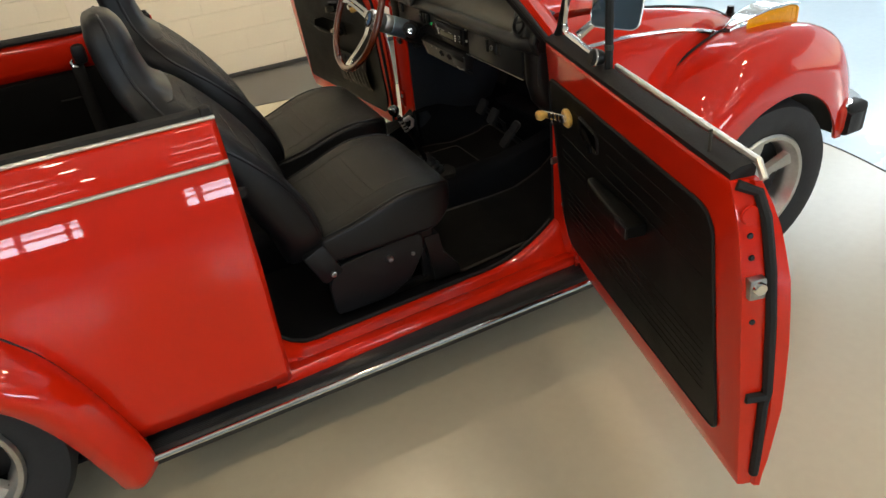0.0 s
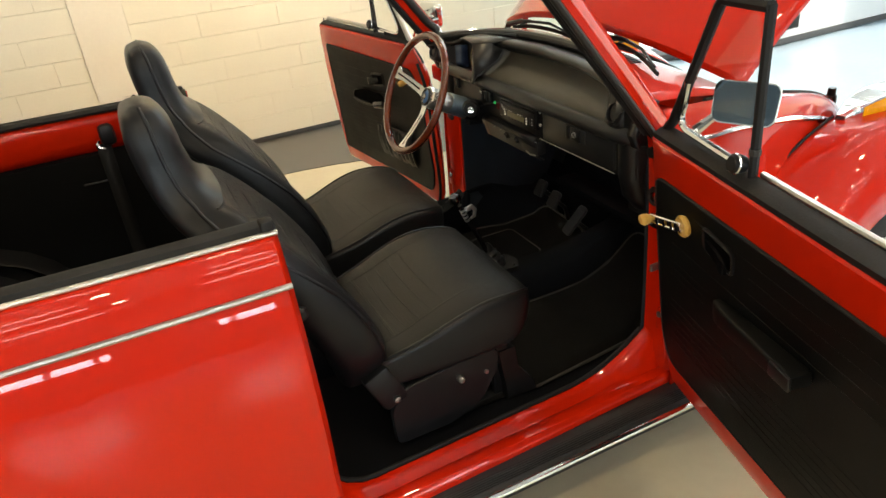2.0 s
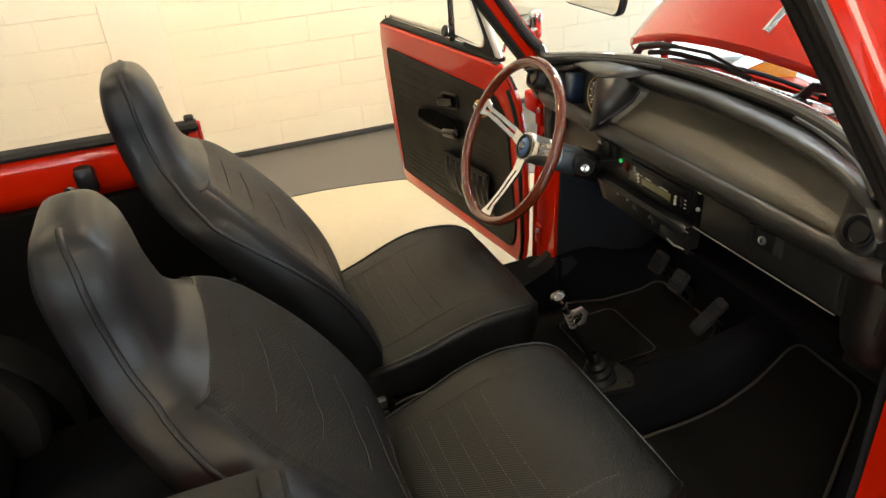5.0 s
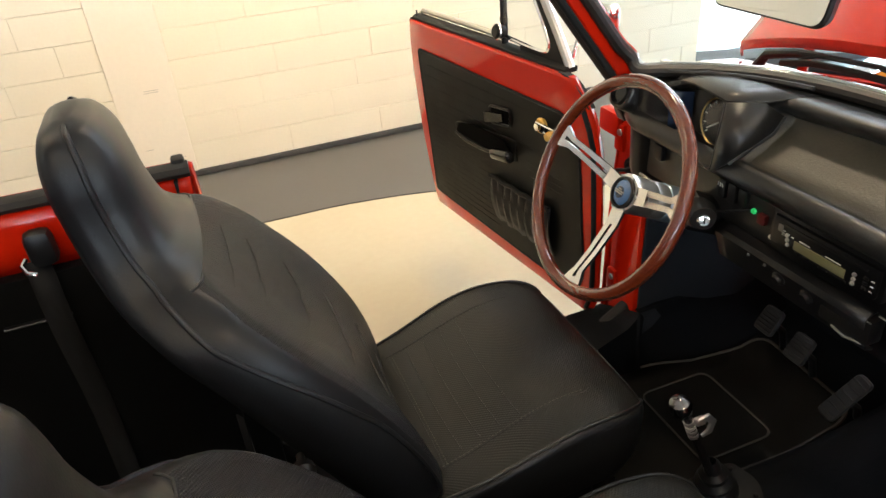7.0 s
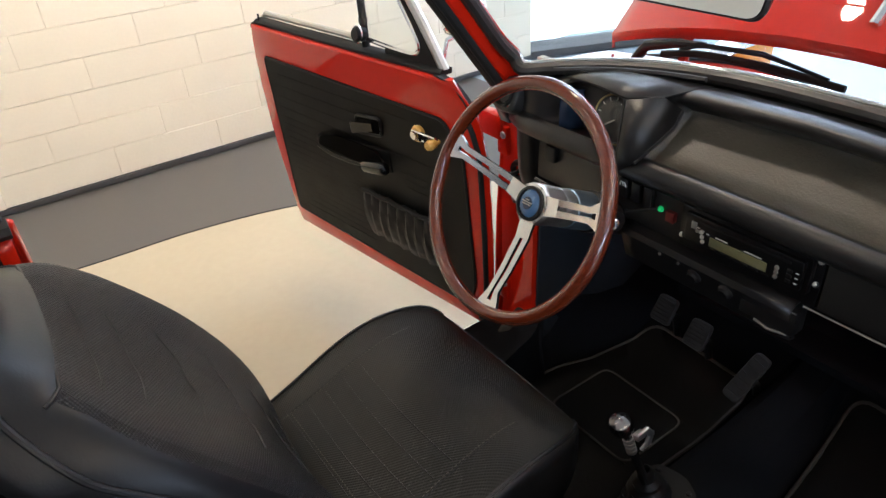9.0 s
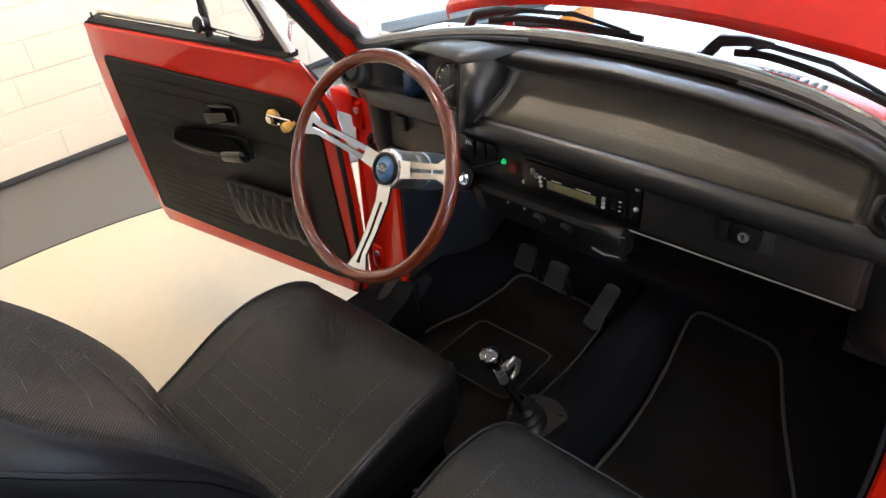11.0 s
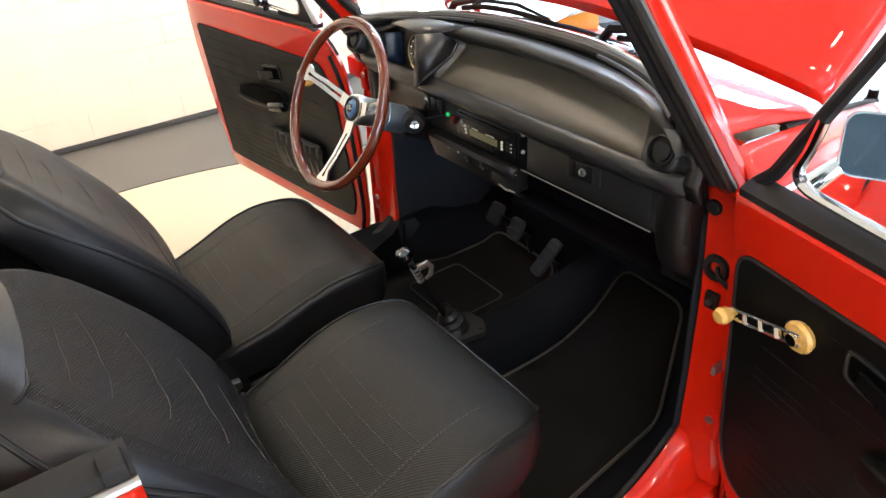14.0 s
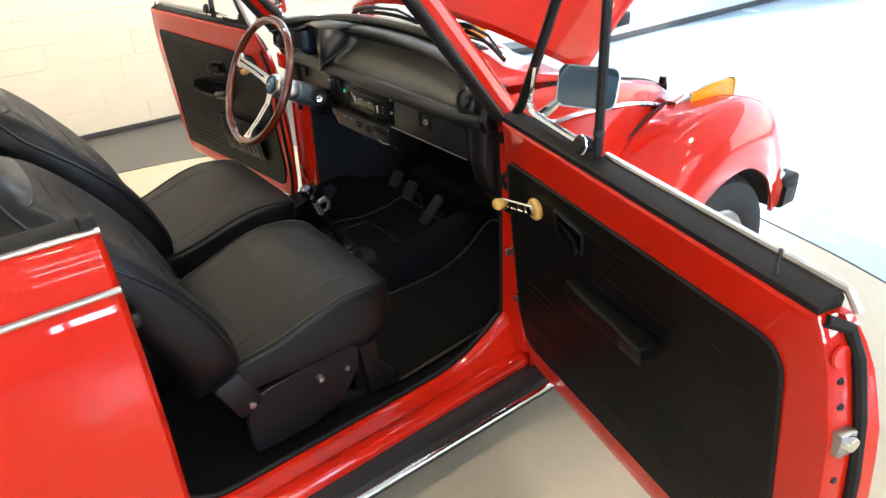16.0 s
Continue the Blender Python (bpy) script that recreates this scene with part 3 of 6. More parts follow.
    part("jamb_buffer", tube([(-0.03, s * 0.640, 0.845), (0.006, s * 0.640, 0.845)], [0.013, 0.012], 10), RUBBER, q)
    part("top_latch", box(-0.028, -0.004, s * 0.62 - 0.016, s * 0.62 + 0.016, 0.985, 1.012, 0.006), STRIP, q)
    # seat belt guide
    bx = -0.27
    g = part("belt_guide", box(bx - 0.024, bx + 0.024, s * 0.565 - 0.02, s * 0.565 + 0.02, 0.885, 0.955, 0.016), PLASTIC, q, "black belt guide with chrome bolt")
    part("belt_hook", tube([(bx - 0.03, s * 0.56, 0.905), (bx - 0.036, s * 0.548, 0.90), (bx - 0.03, s * 0.54, 0.888), (bx - 0.015, s * 0.537, 0.883)], 0.0045, 8), CHROME, q)
    part("seat_belt", sheet([[(bx + dx - 0.02, s * (0.578 - 0.01 * math.sin(k)), 0.89 - 0.075 * k) for dx in (-0.022, 0.022)] for k in range(9)]), RUBBER, q, solid=0.002)
    return q


for s in (-1, 1):
    quarter(s)

# tail: closes the rear body across
rows = []
for i in range(13):
    a = -1 + 2 * i / 12
    rows.append([(-1.95 + 0.05 * (1 - a * a) - 0.10 * (1 - a * a), 0.746 * 0.30 * a, z) for z in (0.26, 0.4, 0.5, 0.62)])
part("tail_panel", sheet(rows), RED, car, "red rear body panel", solid=0.01)
rows = []
for x, w, z in ((-1.92, 0.22, 0.62), (-1.75, 0.30, 0.80), (-1.5, 0.43, 0.93), (-1.2, 0.54, 0.985), (-1.06, 0.57, 0.99)):
    rows.append([(x, w * a, z + 0.06 * (1 - a * a)) for a in [-1 + i / 6 for i in range(13)]])
part("engine_lid", sheet(rows), RED, car, "red engine lid", solid=0.012)
rows = []
for k in range(9):
    a = math.pi * k / 8
    rows.append([(-1.08 - 0.10 * math.cos(a), y, 1.03 + 0.075 * math.sin(a)) for y in np.linspace(-0.52, 0.52, 9)])
part("folded_hood", sheet(rows), STRIP, car, "folded black fabric hood", solid=0.02)

# rear compartment
rb = part("rear_bench", box(-0.98, -0.62, -0.50, 0.50, 0.22, 0.44, 0.05, seg=3), VINYL, car, "black vinyl rear bench")
part("bench_back", box(-1.10, -0.96, -0.53, 0.53, 0.40, 0.90, 0.05, seg=3), VINYL, rb)
for y in (-0.25, 0.25):
    part("bench_seam", tube([(-0.97, y, 0.442), (-0.64, y, 0.442)], 0.004, 6), VINYL, rb)

# floor pan, tunnel and toe board
rows = [[(x, y, z) for y in np.linspace(-0.66, 0.66, 9)] for x, z in ((-1.1, 0.2), (-0.62, 0.2), (0.6, 0.2), (1.1, 0.205), (1.22, 0.24), (1.36, 0.34), (1.46, 0.52), (1.48, 0.76))]
part("floor_pan", sheet(rows), CARPET, car, "black carpeted floor pan", solid=0.02)
rings = []
for x, w, h in ((-0.9, 0.09, 0.31), (0.2, 0.085, 0.31), (0.8, 0.082, 0.315), (1.1, 0.078, 0.32), (1.3, 0.075, 0.36), (1.42, 0.075, 0.42)):
    rings.append([(x, w * c, 0.19 + (h - 0.19) * d) for c, d in ((-1.25, 0), (-1.05, 0.45), (-0.85, 0.8), (-0.5, 0.97), (0, 1.0), (0.5, 0.97), (0.85, 0.8), (1.05, 0.45), (1.25, 0))])
part("tunnel", loft(rings), CARPET, car, "black carpeted centre tunnel")
for s in (-1, 1):
    rows = [[(x, s * (y - (0.0 if s < 0 else 0.024)), z) for z, y in ((0.19, 0.550), (0.38, 0.554), (0.5, 0.554), (0.80, 0.544), (0.90, 0.532))] for x in (0.972, 1.1, 1.25, 1.48)]
    part("kick_panel", sheet(rows), KICK, car, "blue-black kick panel", solid=0.008)
# carpet swelling over the far wheel arch, from the kick panel down to the mat
rows = []
for x, zt, yb in ((0.966, 0.388, 0.500), (1.02, 0.394, 0.492), (1.09, 0.390, 0.466), (1.19, 0.352, 0.430), (1.29, 0.335, 0.405), (1.36, 0.370, 0.40)):
    zb = lerp([(0.9, 0.205), (1.1, 0.207), (1.22, 0.242), (1.36, 0.342)], x)
    rows.append(cr([(x, 0.534, zt), (x, 0.520, zt + 0.002), (x, yb + 0.045, zt - 0.25 * (zt - zb)), (x, yb + 0.012, zb + 0.35 * (zt - zb)), (x, yb, zb)], 9))
part("arch_carpet", sheet(rows), CARPET, car, "blue-black carpet over the wheel arch", solid=0.004)


def sill(s):
    """Door sill with its rubber-lipped upper edge, curving up to the pillars."""
    prof = [(0.590, 0.170), (0.593, 0.232), (0.600, 0.243), (0.614, 0.244), (0.626, 0.239), (0.636, 0.230), (0.645, 0.228), (0.655, 0.235), (0.666, 0.249), (0.682, 0.254), (0.698, 0.252), (0.706, 0.243), (0.709, 0.230), (0.709, 0.180)]
    rows = []
    for x in np.linspace(-0.05, 0.99, 27):
        pull = 0.030 * max(0, x) / 0.95
        lift = 0.105 * max(0, (x - 0.70) / 0.27) ** 2 + 0.085 * max(0, (0.10 - x) / 0.12) ** 2
        row = []
        for y, z in prof:
            k = 1.0 if y < 0.635 else max(0, 1 - (y - 0.635) / 0.03)
            row.append((x, s * (y - pull), z + (0.034 if s > 0 and z > 0.2 else 0.0) + lift * (k if z > 0.215 else 0)))
        rows.append(row)
    sl = part("sill", sheet(rows), RED if s < 0 else RUBBER, car, "red painted door sill" if s < 0 else "black rubber-covered door sill", solid=0.004)
    if s > 0:
        cap = [[(x, 0.494, 0.205)] + [(x, y, lerp([(0.70, 0.272), (0.78, 0.296), (0.86, 0.312), (0.92, 0.320), (0.965, 0.335)], x) + (0.62 - y) * lerp([(0.70, 0.0), (0.86, 0.2), (0.93, 0.35), (0.972, 0.55)], x)) for y in (0.500, 0.535, 0.58, 0.63, 0.68)] for x in (0.70, 0.74, 0.78, 0.82, 0.86, 0.89, 0.92, 0.945, 0.963)]
        part("sill_carpet", sheet(cap), CARPET, sl, "black carpet over the sill end", solid=0.02)
    part("sill_seal", tube([(x, s * (0.590 - 0.030 * x / 0.95), 0.247 + 0.105 * max(0, (x - 0.70) / 0.27) ** 2 + 0.085 * max(0, (0.10 - x) / 0.12) ** 2) for x in np.linspace(0.0, 0.96, 25)], 0.006, 8), RUBBER, sl, "black rubber door seal")
    rows = []
    for x in np.linspace(-0.40, 1.02, 12):
        rows.append([(x, s * y, z) for y, z in ((0.62, 0.222), (0.70, 0.222), (0.745, 0.219), (0.762, 0.212), (0.769, 0.203), (0.767, 0.184))])
    r = part("running_board", sheet(rows), BOARD, car, "black rubber running board with chrome edge", solid=0.006)
    for k in range(7):
        y = 0.712 + k * 0.0065
        part("tread_rib", tube([(-0.39, s * y, 0.2225), (1.0, s * y, 0.2225)], 0.0016, 6), RUBBER, r)
    part("edge_chrome", tube([(x, s * 0.772, 0.211) for x in np.linspace(-0.395, 1.0, 8)], 0.0095, 10, flat=0.9), CHROME, r, "chrome running board strip")
    for x in (-0.25, 0.6):
        part("bracket", box(x - 0.02, x + 0.02, min(s * 0.56, s * 0.745), max(s * 0.56, s * 0.745), 0.165, 0.205, 0.004), STEEL, r)


for s in (-1, 1):
    sill(s)


def wheel(x, s):
    m = axis_to((x, s * (0.695 if x > 0 else 0.615), 0.312), (0, s, 0))
    w = part("wheel", lathe([(0.20, -0.08), (0.25, -0.088), (0.29, -0.08), (0.306, -0.055), (0.312, 0.0), (0.306, 0.055), (0.29, 0.08), (0.25, 0.088), (0.21, 0.078), (0.192, 0.066), (0.192, -0.066), (0.20, -0.08)], 48), TYRE, car, "black tyre on a silver five-spoke wheel", m)
    part("rim", lathe([(0.195, 0.072), (0.188, 0.080), (0.176, 0.078), (0.166, 0.060), (0.160, 0.02), (0.160, -0.05)], 48), WHEELALLOY, w, "silver alloy rim")
    part("wheel_disc", lathe([(0.0, 0.0), (0.162, 0.0), (0.162, -0.01), (0.0, -0.01)], 32), PLASTIC, w)
    for k in range(5):
        a = k * 2 * math.pi / 5 + 0.4
        c, d = math.cos(a), math.sin(a)
        bm = loft([[(c * r - d * q * ww, d * r + c * q * ww, h) for q, h in ((-1, hz - 0.02), (-0.7, hz), (0.7, hz), (1, hz - 0.02))] for r, ww, hz in ((0.03, 0.028, 0.045), (0.09, 0.022, 0.040), (0.168, 0.034, 0.055))])
        part("spoke", bm, WHEELALLOY, w)
    part("hub_cap", lathe([(0.0, 0.062), (0.022, 0.06), (0.034, 0.05), (0.038, 0.0)], 24), WHEELALLOY, w)
    for k in range(5):
        a = k * 2 * math.pi / 5 + 1.03
        part("wheel_bolt", lathe([(0.0, 0.018), (0.008, 0.018), (0.009, 0.0)], 6, Matrix.Translation((0.06 * math.cos(a), 0.06 * math.sin(a), 0.0))), STEEL, w)


for s in (-1, 1):
    wheel(1.69, s)
    wheel(-0.86, s)


def fender(s, joint, crest, lip, n, label):
    """A wing: body joint, crown and wheel-arch lip as (x, y, z) lines, skinned smoothly."""
    J, C, L = cr(joint, n), cr(crest, n), cr(lip, n)
    rows = []
    for j, c, l in zip(J, C, L):
        j, c, l = np.array(j), np.array(c), np.array(l)
        up = (c - (j + l) / 2)
        pts = cr([j, j * 0.55 + c * 0.45 + up * 0.10, c, c * 0.5 + l * 0.5 + (c - l) * 0.02 + np.array((0, (c[1] - 0.0) * 0.045, 0)), l, l + np.array((0, -0.012, 0.0))], 19)
        rows.append([(p[0], s * p[1], p[2]) for p in pts])
    return part("fender", sheet(rows), RED, car, label, solid=0.005, sharp=60), J


for s in (-1, 1):
    f, J = fender(s,
        [(-0.395, 0.735, 0.20), (-0.41, 0.735, 0.30), (-0.485, 0.728, 0.517), (-0.573, 0.715, 0.66), (-0.72, 0.69, 0.775), (-0.95, 0.655, 0.83), (-1.2, 0.57, 0.79), (-1.42, 0.46, 0.62), (-1.50, 0.42, 0.36)],
        [(-0.392, 0.775, 0.19), (-0.402, 0.785, 0.28), (-0.455, 0.80, 0.46), (-0.53, 0.805, 0.585), (-0.68, 0.80, 0.69), (-0.90, 0.78, 0.745), (-1.14, 0.72, 0.70), (-1.34, 0.62, 0.54), (-1.42, 0.55, 0.33)],
        [(-0.478, 0.79, 0.17), (-0.49, 0.80, 0.24), (-0.545, 0.805, 0.41), (-0.615, 0.805, 0.525), (-0.72, 0.805, 0.60), (-0.90, 0.80, 0.625), (-1.06, 0.77, 0.57), (-1.17, 0.70, 0.43), (-1.20, 0.66, 0.28)], 40, "glossy red rear wing")
    part("fender_beading", tube([(p[0], s * (p[1] + 0.013), p[2]) for p in J], 0.0062, 8), RUBBER, f, "black rubber beading")
    rows = [[(-0.80 + 0.34 * math.cos(a), s * y, 0.31 + 0.34 * math.sin(a)) for y in (0.45, 0.60, 0.775)] for a in np.linspace(-0.2, math.pi + 0.2, 16)]
    part("wheel_well", sheet(rows), RUBBER, f)
    f, J = fender(s,
        [(1.02, 0.66, 0.20), (1.06, 0.655, 0.36), (1.16, 0.64, 0.52), (1.35, 0.613, 0.735), (1.56, 0.584, 0.822), (1.80, 0.52, 0.815), (1.98, 0.44, 0.72), (2.08, 0.40, 0.55), (2.09, 0.40, 0.38)],
        [(1.01, 0.76, 0.19), (1.07, 0.765, 0.33), (1.19, 0.765, 0.50), (1.36, 0.755, 0.68), (1.58, 0.735, 0.81), (1.82, 0.712, 0.826), (2.025, 0.698, 0.752), (2.125, 0.69, 0.58), (2.115, 0.69, 0.40)],
        [(1.30, 0.80, 0.17), (1.345, 0.805, 0.24), (1.375, 0.81, 0.40), (1.46, 0.81, 0.545), (1.60, 0.805, 0.635), (1.76, 0.80, 0.655), (1.90, 0.795, 0.590), (1.985, 0.787, 0.485), (2.012, 0.782, 0.415)], 44, "glossy red front wing")
    part("fender_beading", tube([(p[0], s * (p[1] + 0.004), p[2] + 0.004) for p in J[8:24]], 0.0042, 8), RUBBER, f, "dark rubber wing beading")
    # wheel well liner
    rows = [[(1.71 + r * math.cos(a), s * y, 0.31 + r * math.sin(a)) for y in (0.45, 0.60, 0.78)] for a in np.linspace(0.34, math.pi + 0.2, 16) for r in (0.335,)]
    part("wheel_well", sheet(rows), RUBBER, f)
    # turn indicator: wedge-shaped amber lens between a chrome cap and a dark gasket
    WEDGE = ((1.625, 0.018, 0.826, 0.850), (1.665, 0.031, 0.818, 0.872), (1.745, 0.040, 0.808, 0.890), (1.84, 0.043, 0.794, 0.892), (1.884, 0.041, 0.784, 0.880))
    def wedge(lo, hi, grow, off, first=0):
        return loft([[(x + off, s * (0.606 + y * (w + grow)), a + (b - a) * (lo + (hi - lo) * (z + 1) / 2)) for y, z in supring(1, 1, 20, 0.3)] for x, w, a, b in WEDGE[first:]])
    ind = part("indicator", wedge(0.16, 0.93, 0.0, 0.0, 1), AMBER, f, "ribbed amber turn indicator with chrome cap")
    part("indicator_cap", wedge(0.92, 1.02, 0.001, 0.003), CHROME, ind, "chrome indicator cap")
    part("indicator_nose", wedge(0.12, 0.90, -0.003, -0.014), CHROME, ind, "chrome indicator nose")
    part("indicator_gasket", wedge(-0.25, 0.16, 0.004, 0.002), RUBBER, ind, "dark indicator gasket")
    for x in (1.75, 1.775, 1.80, 1.825, 1.85, 1.872):
        k = (x - 1.69) / 0.195
        part("lens_rib", tube([(x, s * (0.606 + 0.032 + 0.008 * k), 0.826 - 0.027 * k), (x, s * (0.606 + 0.034 + 0.008 * k), 0.878 - 0.004 * k)], 0.0035, 6), AMBER, ind)

# front body sides
for s in (-1, 1):
    top = cr([(0.965, 0.575, 0.985), (1.10, 0.59, 0.985), (1.22, 0.585, 0.972), (1.45, 0.555, 0.93), (1.70, 0.49, 0.855), (1.95, 0.36, 0.72), (2.10, 0.18, 0.55)], 26)
    mid = cr([(0.965, 0.632, 0.915), (1.10, 0.628, 0.915), (1.22, 0.618, 0.908), (1.45, 0.588, 0.872), (1.70, 0.522, 0.79), (1.95, 0.39, 0.65), (2.12, 0.19, 0.48)], 26)
    low = cr([(0.965, 0.672, 0.62), (1.10, 0.668, 0.60), (1.22, 0.655, 0.58), (1.45, 0.625, 0.56), (1.70, 0.56, 0.5), (1.95, 0.42, 0.42), (2.13, 0.2, 0.35)], 26)
    bot = cr([(0.965, 0.690, 0.22), (1.10, 0.68, 0.22), (1.22, 0.67, 0.22), (1.45, 0.63, 0.25), (1.70, 0.56, 0.28), (1.95, 0.42, 0.28), (2.12, 0.2, 0.27)], 26)
    rows = []
    for a, b, c, d in zip(top, mid, low, bot):
        a2 = (a[0], a[1] - 0.035, a[2] - 0.012)
        rows.append([(p[0], s * p[1], p[2]) for p in cr([a2, a, b, c, d], 17)])
    fs = part("front_side_panel", sheet(rows), RED, car, "red front body side", solid=0.005)
    part("front_moulding", tube([(p[0], s * (p[1] + 0.005), p[2]) for p in mid[:18]], 0.008, 8), CHROME, fs, "chrome side moulding")
    part("lid_seal", tube([(p[0], s * (p[1] - 0.02), p[2] + 0.002) for p in top[5:]], 0.008, 8), RUBBER, fs, "black boot seal")
bm = box(1.30, 2.0, -0.36, 0.36, 0.40, 0.42)
part("luggage_floor", bm, CARPET, car, "dark luggage compartment floor", smooth=False)
part("washer_bottle_cap", lathe([(0.0, 0.022), (0.012, 0.022), (0.0135, 0.0), (0.018, -0.004), (0.018, -0.03)], 16, Matrix.Translation((1.83, -0.412, 0.822))), PLASTIC, car, "small black cap")

# front bumper
path = cr([(2.03, -0.765, 0.475), (2.105, -0.755, 0.47), (2.20, -0.67, 0.455), (2.28, -0.45, 0.43), (2.30, 0, 0.43), (2.28, 0.45, 0.43), (2.20, 0.67, 0.455), (2.105, 0.755, 0.47), (2.03, 0.765, 0.475)], 41)


def along_bumper(sec):
    rings = []
    for i, p in enumerate(path):
        a, b = np.array(path[max(0, i - 1)]), np.array(path[min(40, i + 1)])
        t = (b - a) / np.linalg.norm(b - a)
        o = np.array((t[1], -t[0], 0))
        rings.append([tuple(np.array(p) + o * d + np.array((0, 0, h))) for d, h in sec])
    return loft(rings)


bp = part("front_bumper", along_bumper([(0.0, -0.055), (0.022, -0.05), (0.03, -0.02), (0.03, 0.03), (0.018, 0.056), (-0.02, 0.062), (-0.03, 0.05), (-0.01, 0.0), (-0.01, -0.05)]), CHROME, car, "chrome front bumper with a black strip")
for s in (-1, 1):
    part("bumper_end", box(2.035, 2.135, min(s * 0.735, s * 0.802), max(s * 0.735, s * 0.802), 0.415, 0.530, 0.016, seg=3), RUBBER, bp, "black rubber bumper end")
part("bumper_strip", along_bumper([(0.028, -0.045), (0.044, -0.04), (0.046, 0.028), (0.028, 0.034)]), RUBBER, bp, "black rubber bumper strip")
# cowl, windscreen and its frame
def base_line(y, fwd=0.0):
    k = 1 - abs(y / 0.545) ** 2.73
    return V((0.898 + 0.186 * k + fwd, y, 1.025 + 0.030 * k - fwd * 0.30))


def head_line(y):
    k = 1 - abs(y / 0.515) ** 2.7
    return V((0.575 + 0.12 * k, y, 1.455 + 0.04 * k))


YS = [-0.545 + 1.09 * i / 24 for i in range(25)]
def cowl_pt(y, g):
    a, b = base_line(y, 0.006) + V((0, 0, -0.014)), V((1.228, y * 1.075, 0.985 + 0.035 * (1 - (y / 0.545) ** 2)))
    return a.lerp(b, g) + V((0, 0, 0.010 * math.sin(math.pi * g)))


rows = [[cowl_pt(y, g) for y in YS] for g in (0, 0.04, 0.12, 0.3, 0.5, 0.7, 0.88, 1.0)]
rows.append([p + V((0.004, 0, -0.05)) for p in rows[-1]])
cowl = part("cowl", sheet(rows), RED, car, "red scuttle panel with louvres", solid=0.004)
for y0 in (-0.30, -0.13, 0.02):
    for k in range(8):
        y = y0 + k * 0.015
        p = cowl_pt(y, 0.42)
        part("louvre", box(p.x - 0.020, p.x + 0.020, y - 0.0042, y + 0.0042, p.z - 0.004, p.z + 0.0045, 0.002), PLASTIC, cowl, smooth=False)
# small pale block at the far end of the scuttle
part("scuttle_block", box(1.038, 1.056, 0.556, 0.616, 1.000, 1.010, 0.003), WHITE, cowl, "small pale block on the scuttle")


def pil(t, dy, dx, s=1):
    """A point by the windscreen pillar: t up its length, dy outward, dx forward."""
    p = V((0.9455, 0.556, 0.985)).lerp(V((0.584, 0.532, 1.455)), t)
    return V((p.x + dx, s * (p.y + dy), p.z + dx * 0.55))


side = [V(p) for p in cr([tuple(base_line(0.490)), tuple(base_line(0.522) + V((-0.004, 0, 0.002))), (0.912, 0.544, 1.050), tuple(pil(0.20, -0.006, 0.006)), tuple(pil(0.30, -0.004, 0.006))], 13)][1:] + [pil(t, -0.004, 0.006) for t in (0.45, 0.6, 0.75, 0.9, 0.97)]
loop = [base_line(0.490 * i / 11) for i in range(-11, 12)] + side + [head_line(0.49 - 0.98 * i / 16) for i in range(17)] + [V((p.x, -p.y, p.z)) for p in side[::-1]]
wf = part("windscreen_frame", tube(loop, 0.0135, 10, closed=True), SEAL, car, "black rubber windscreen seal")
rows = [[base_line(y).lerp(head_line(y * 0.515 / 0.545), t) + V((0.018 * abs(y / 0.545) ** 6, 0, 0.008 * abs(y / 0.545) ** 6)) for y in YS] for t in (0, 0.25, 0.5, 0.75, 1.0)]
gl = part("windscreen_glass", sheet(rows), GLASS, wf, "clear curved windscreen")
gl.visible_shadow = False
part("screen_chrome", tube([p + V((0.007, 0, 0.0135)) for p in loop], 0.0042, 6, closed=True), CHROME, wf, "thin chrome screen trim")
for s in (-1, 1):
    # red pillar with a ribbed black door seal over its rear face
    rings = [[pil(t, dy, dx, s) for dy, dx in ((0.002, -0.004), (0.004, -0.020), (0.012, -0.026), (0.030, -0.028), (0.050, -0.026), (0.056, -0.020), (0.057, -0.008), (0.051, -0.003), (0.048, 0.004), (0.041, 0.018), (0.026, 0.027), (0.006, 0.022), (-0.004, 0.010))] for t in np.linspace(-0.10, 1.0, 9)]
    pl = part("windscreen_pillar", loft(rings), RED, wf, "red windscreen pillar")
    for dy, r, mt in ((0.0165, 0.0105, RUBBER), (0.033, 0.0085, STRIP), (0.0475, 0.0095, SEAL)):
        part("pillar_seal", tube([pil(t, dy, -0.027, s) for t in np.linspace(-0.05, 1.0, 9)], r, 10), mt, wf, "ribbed black pillar seal")
part("header_rail", tube([head_line(-0.53 + 1.06 * i / 16) + V((-0.012, 0, 0.02)) for i in range(17)], 0.028, 8), RED, wf, "red windscreen header")

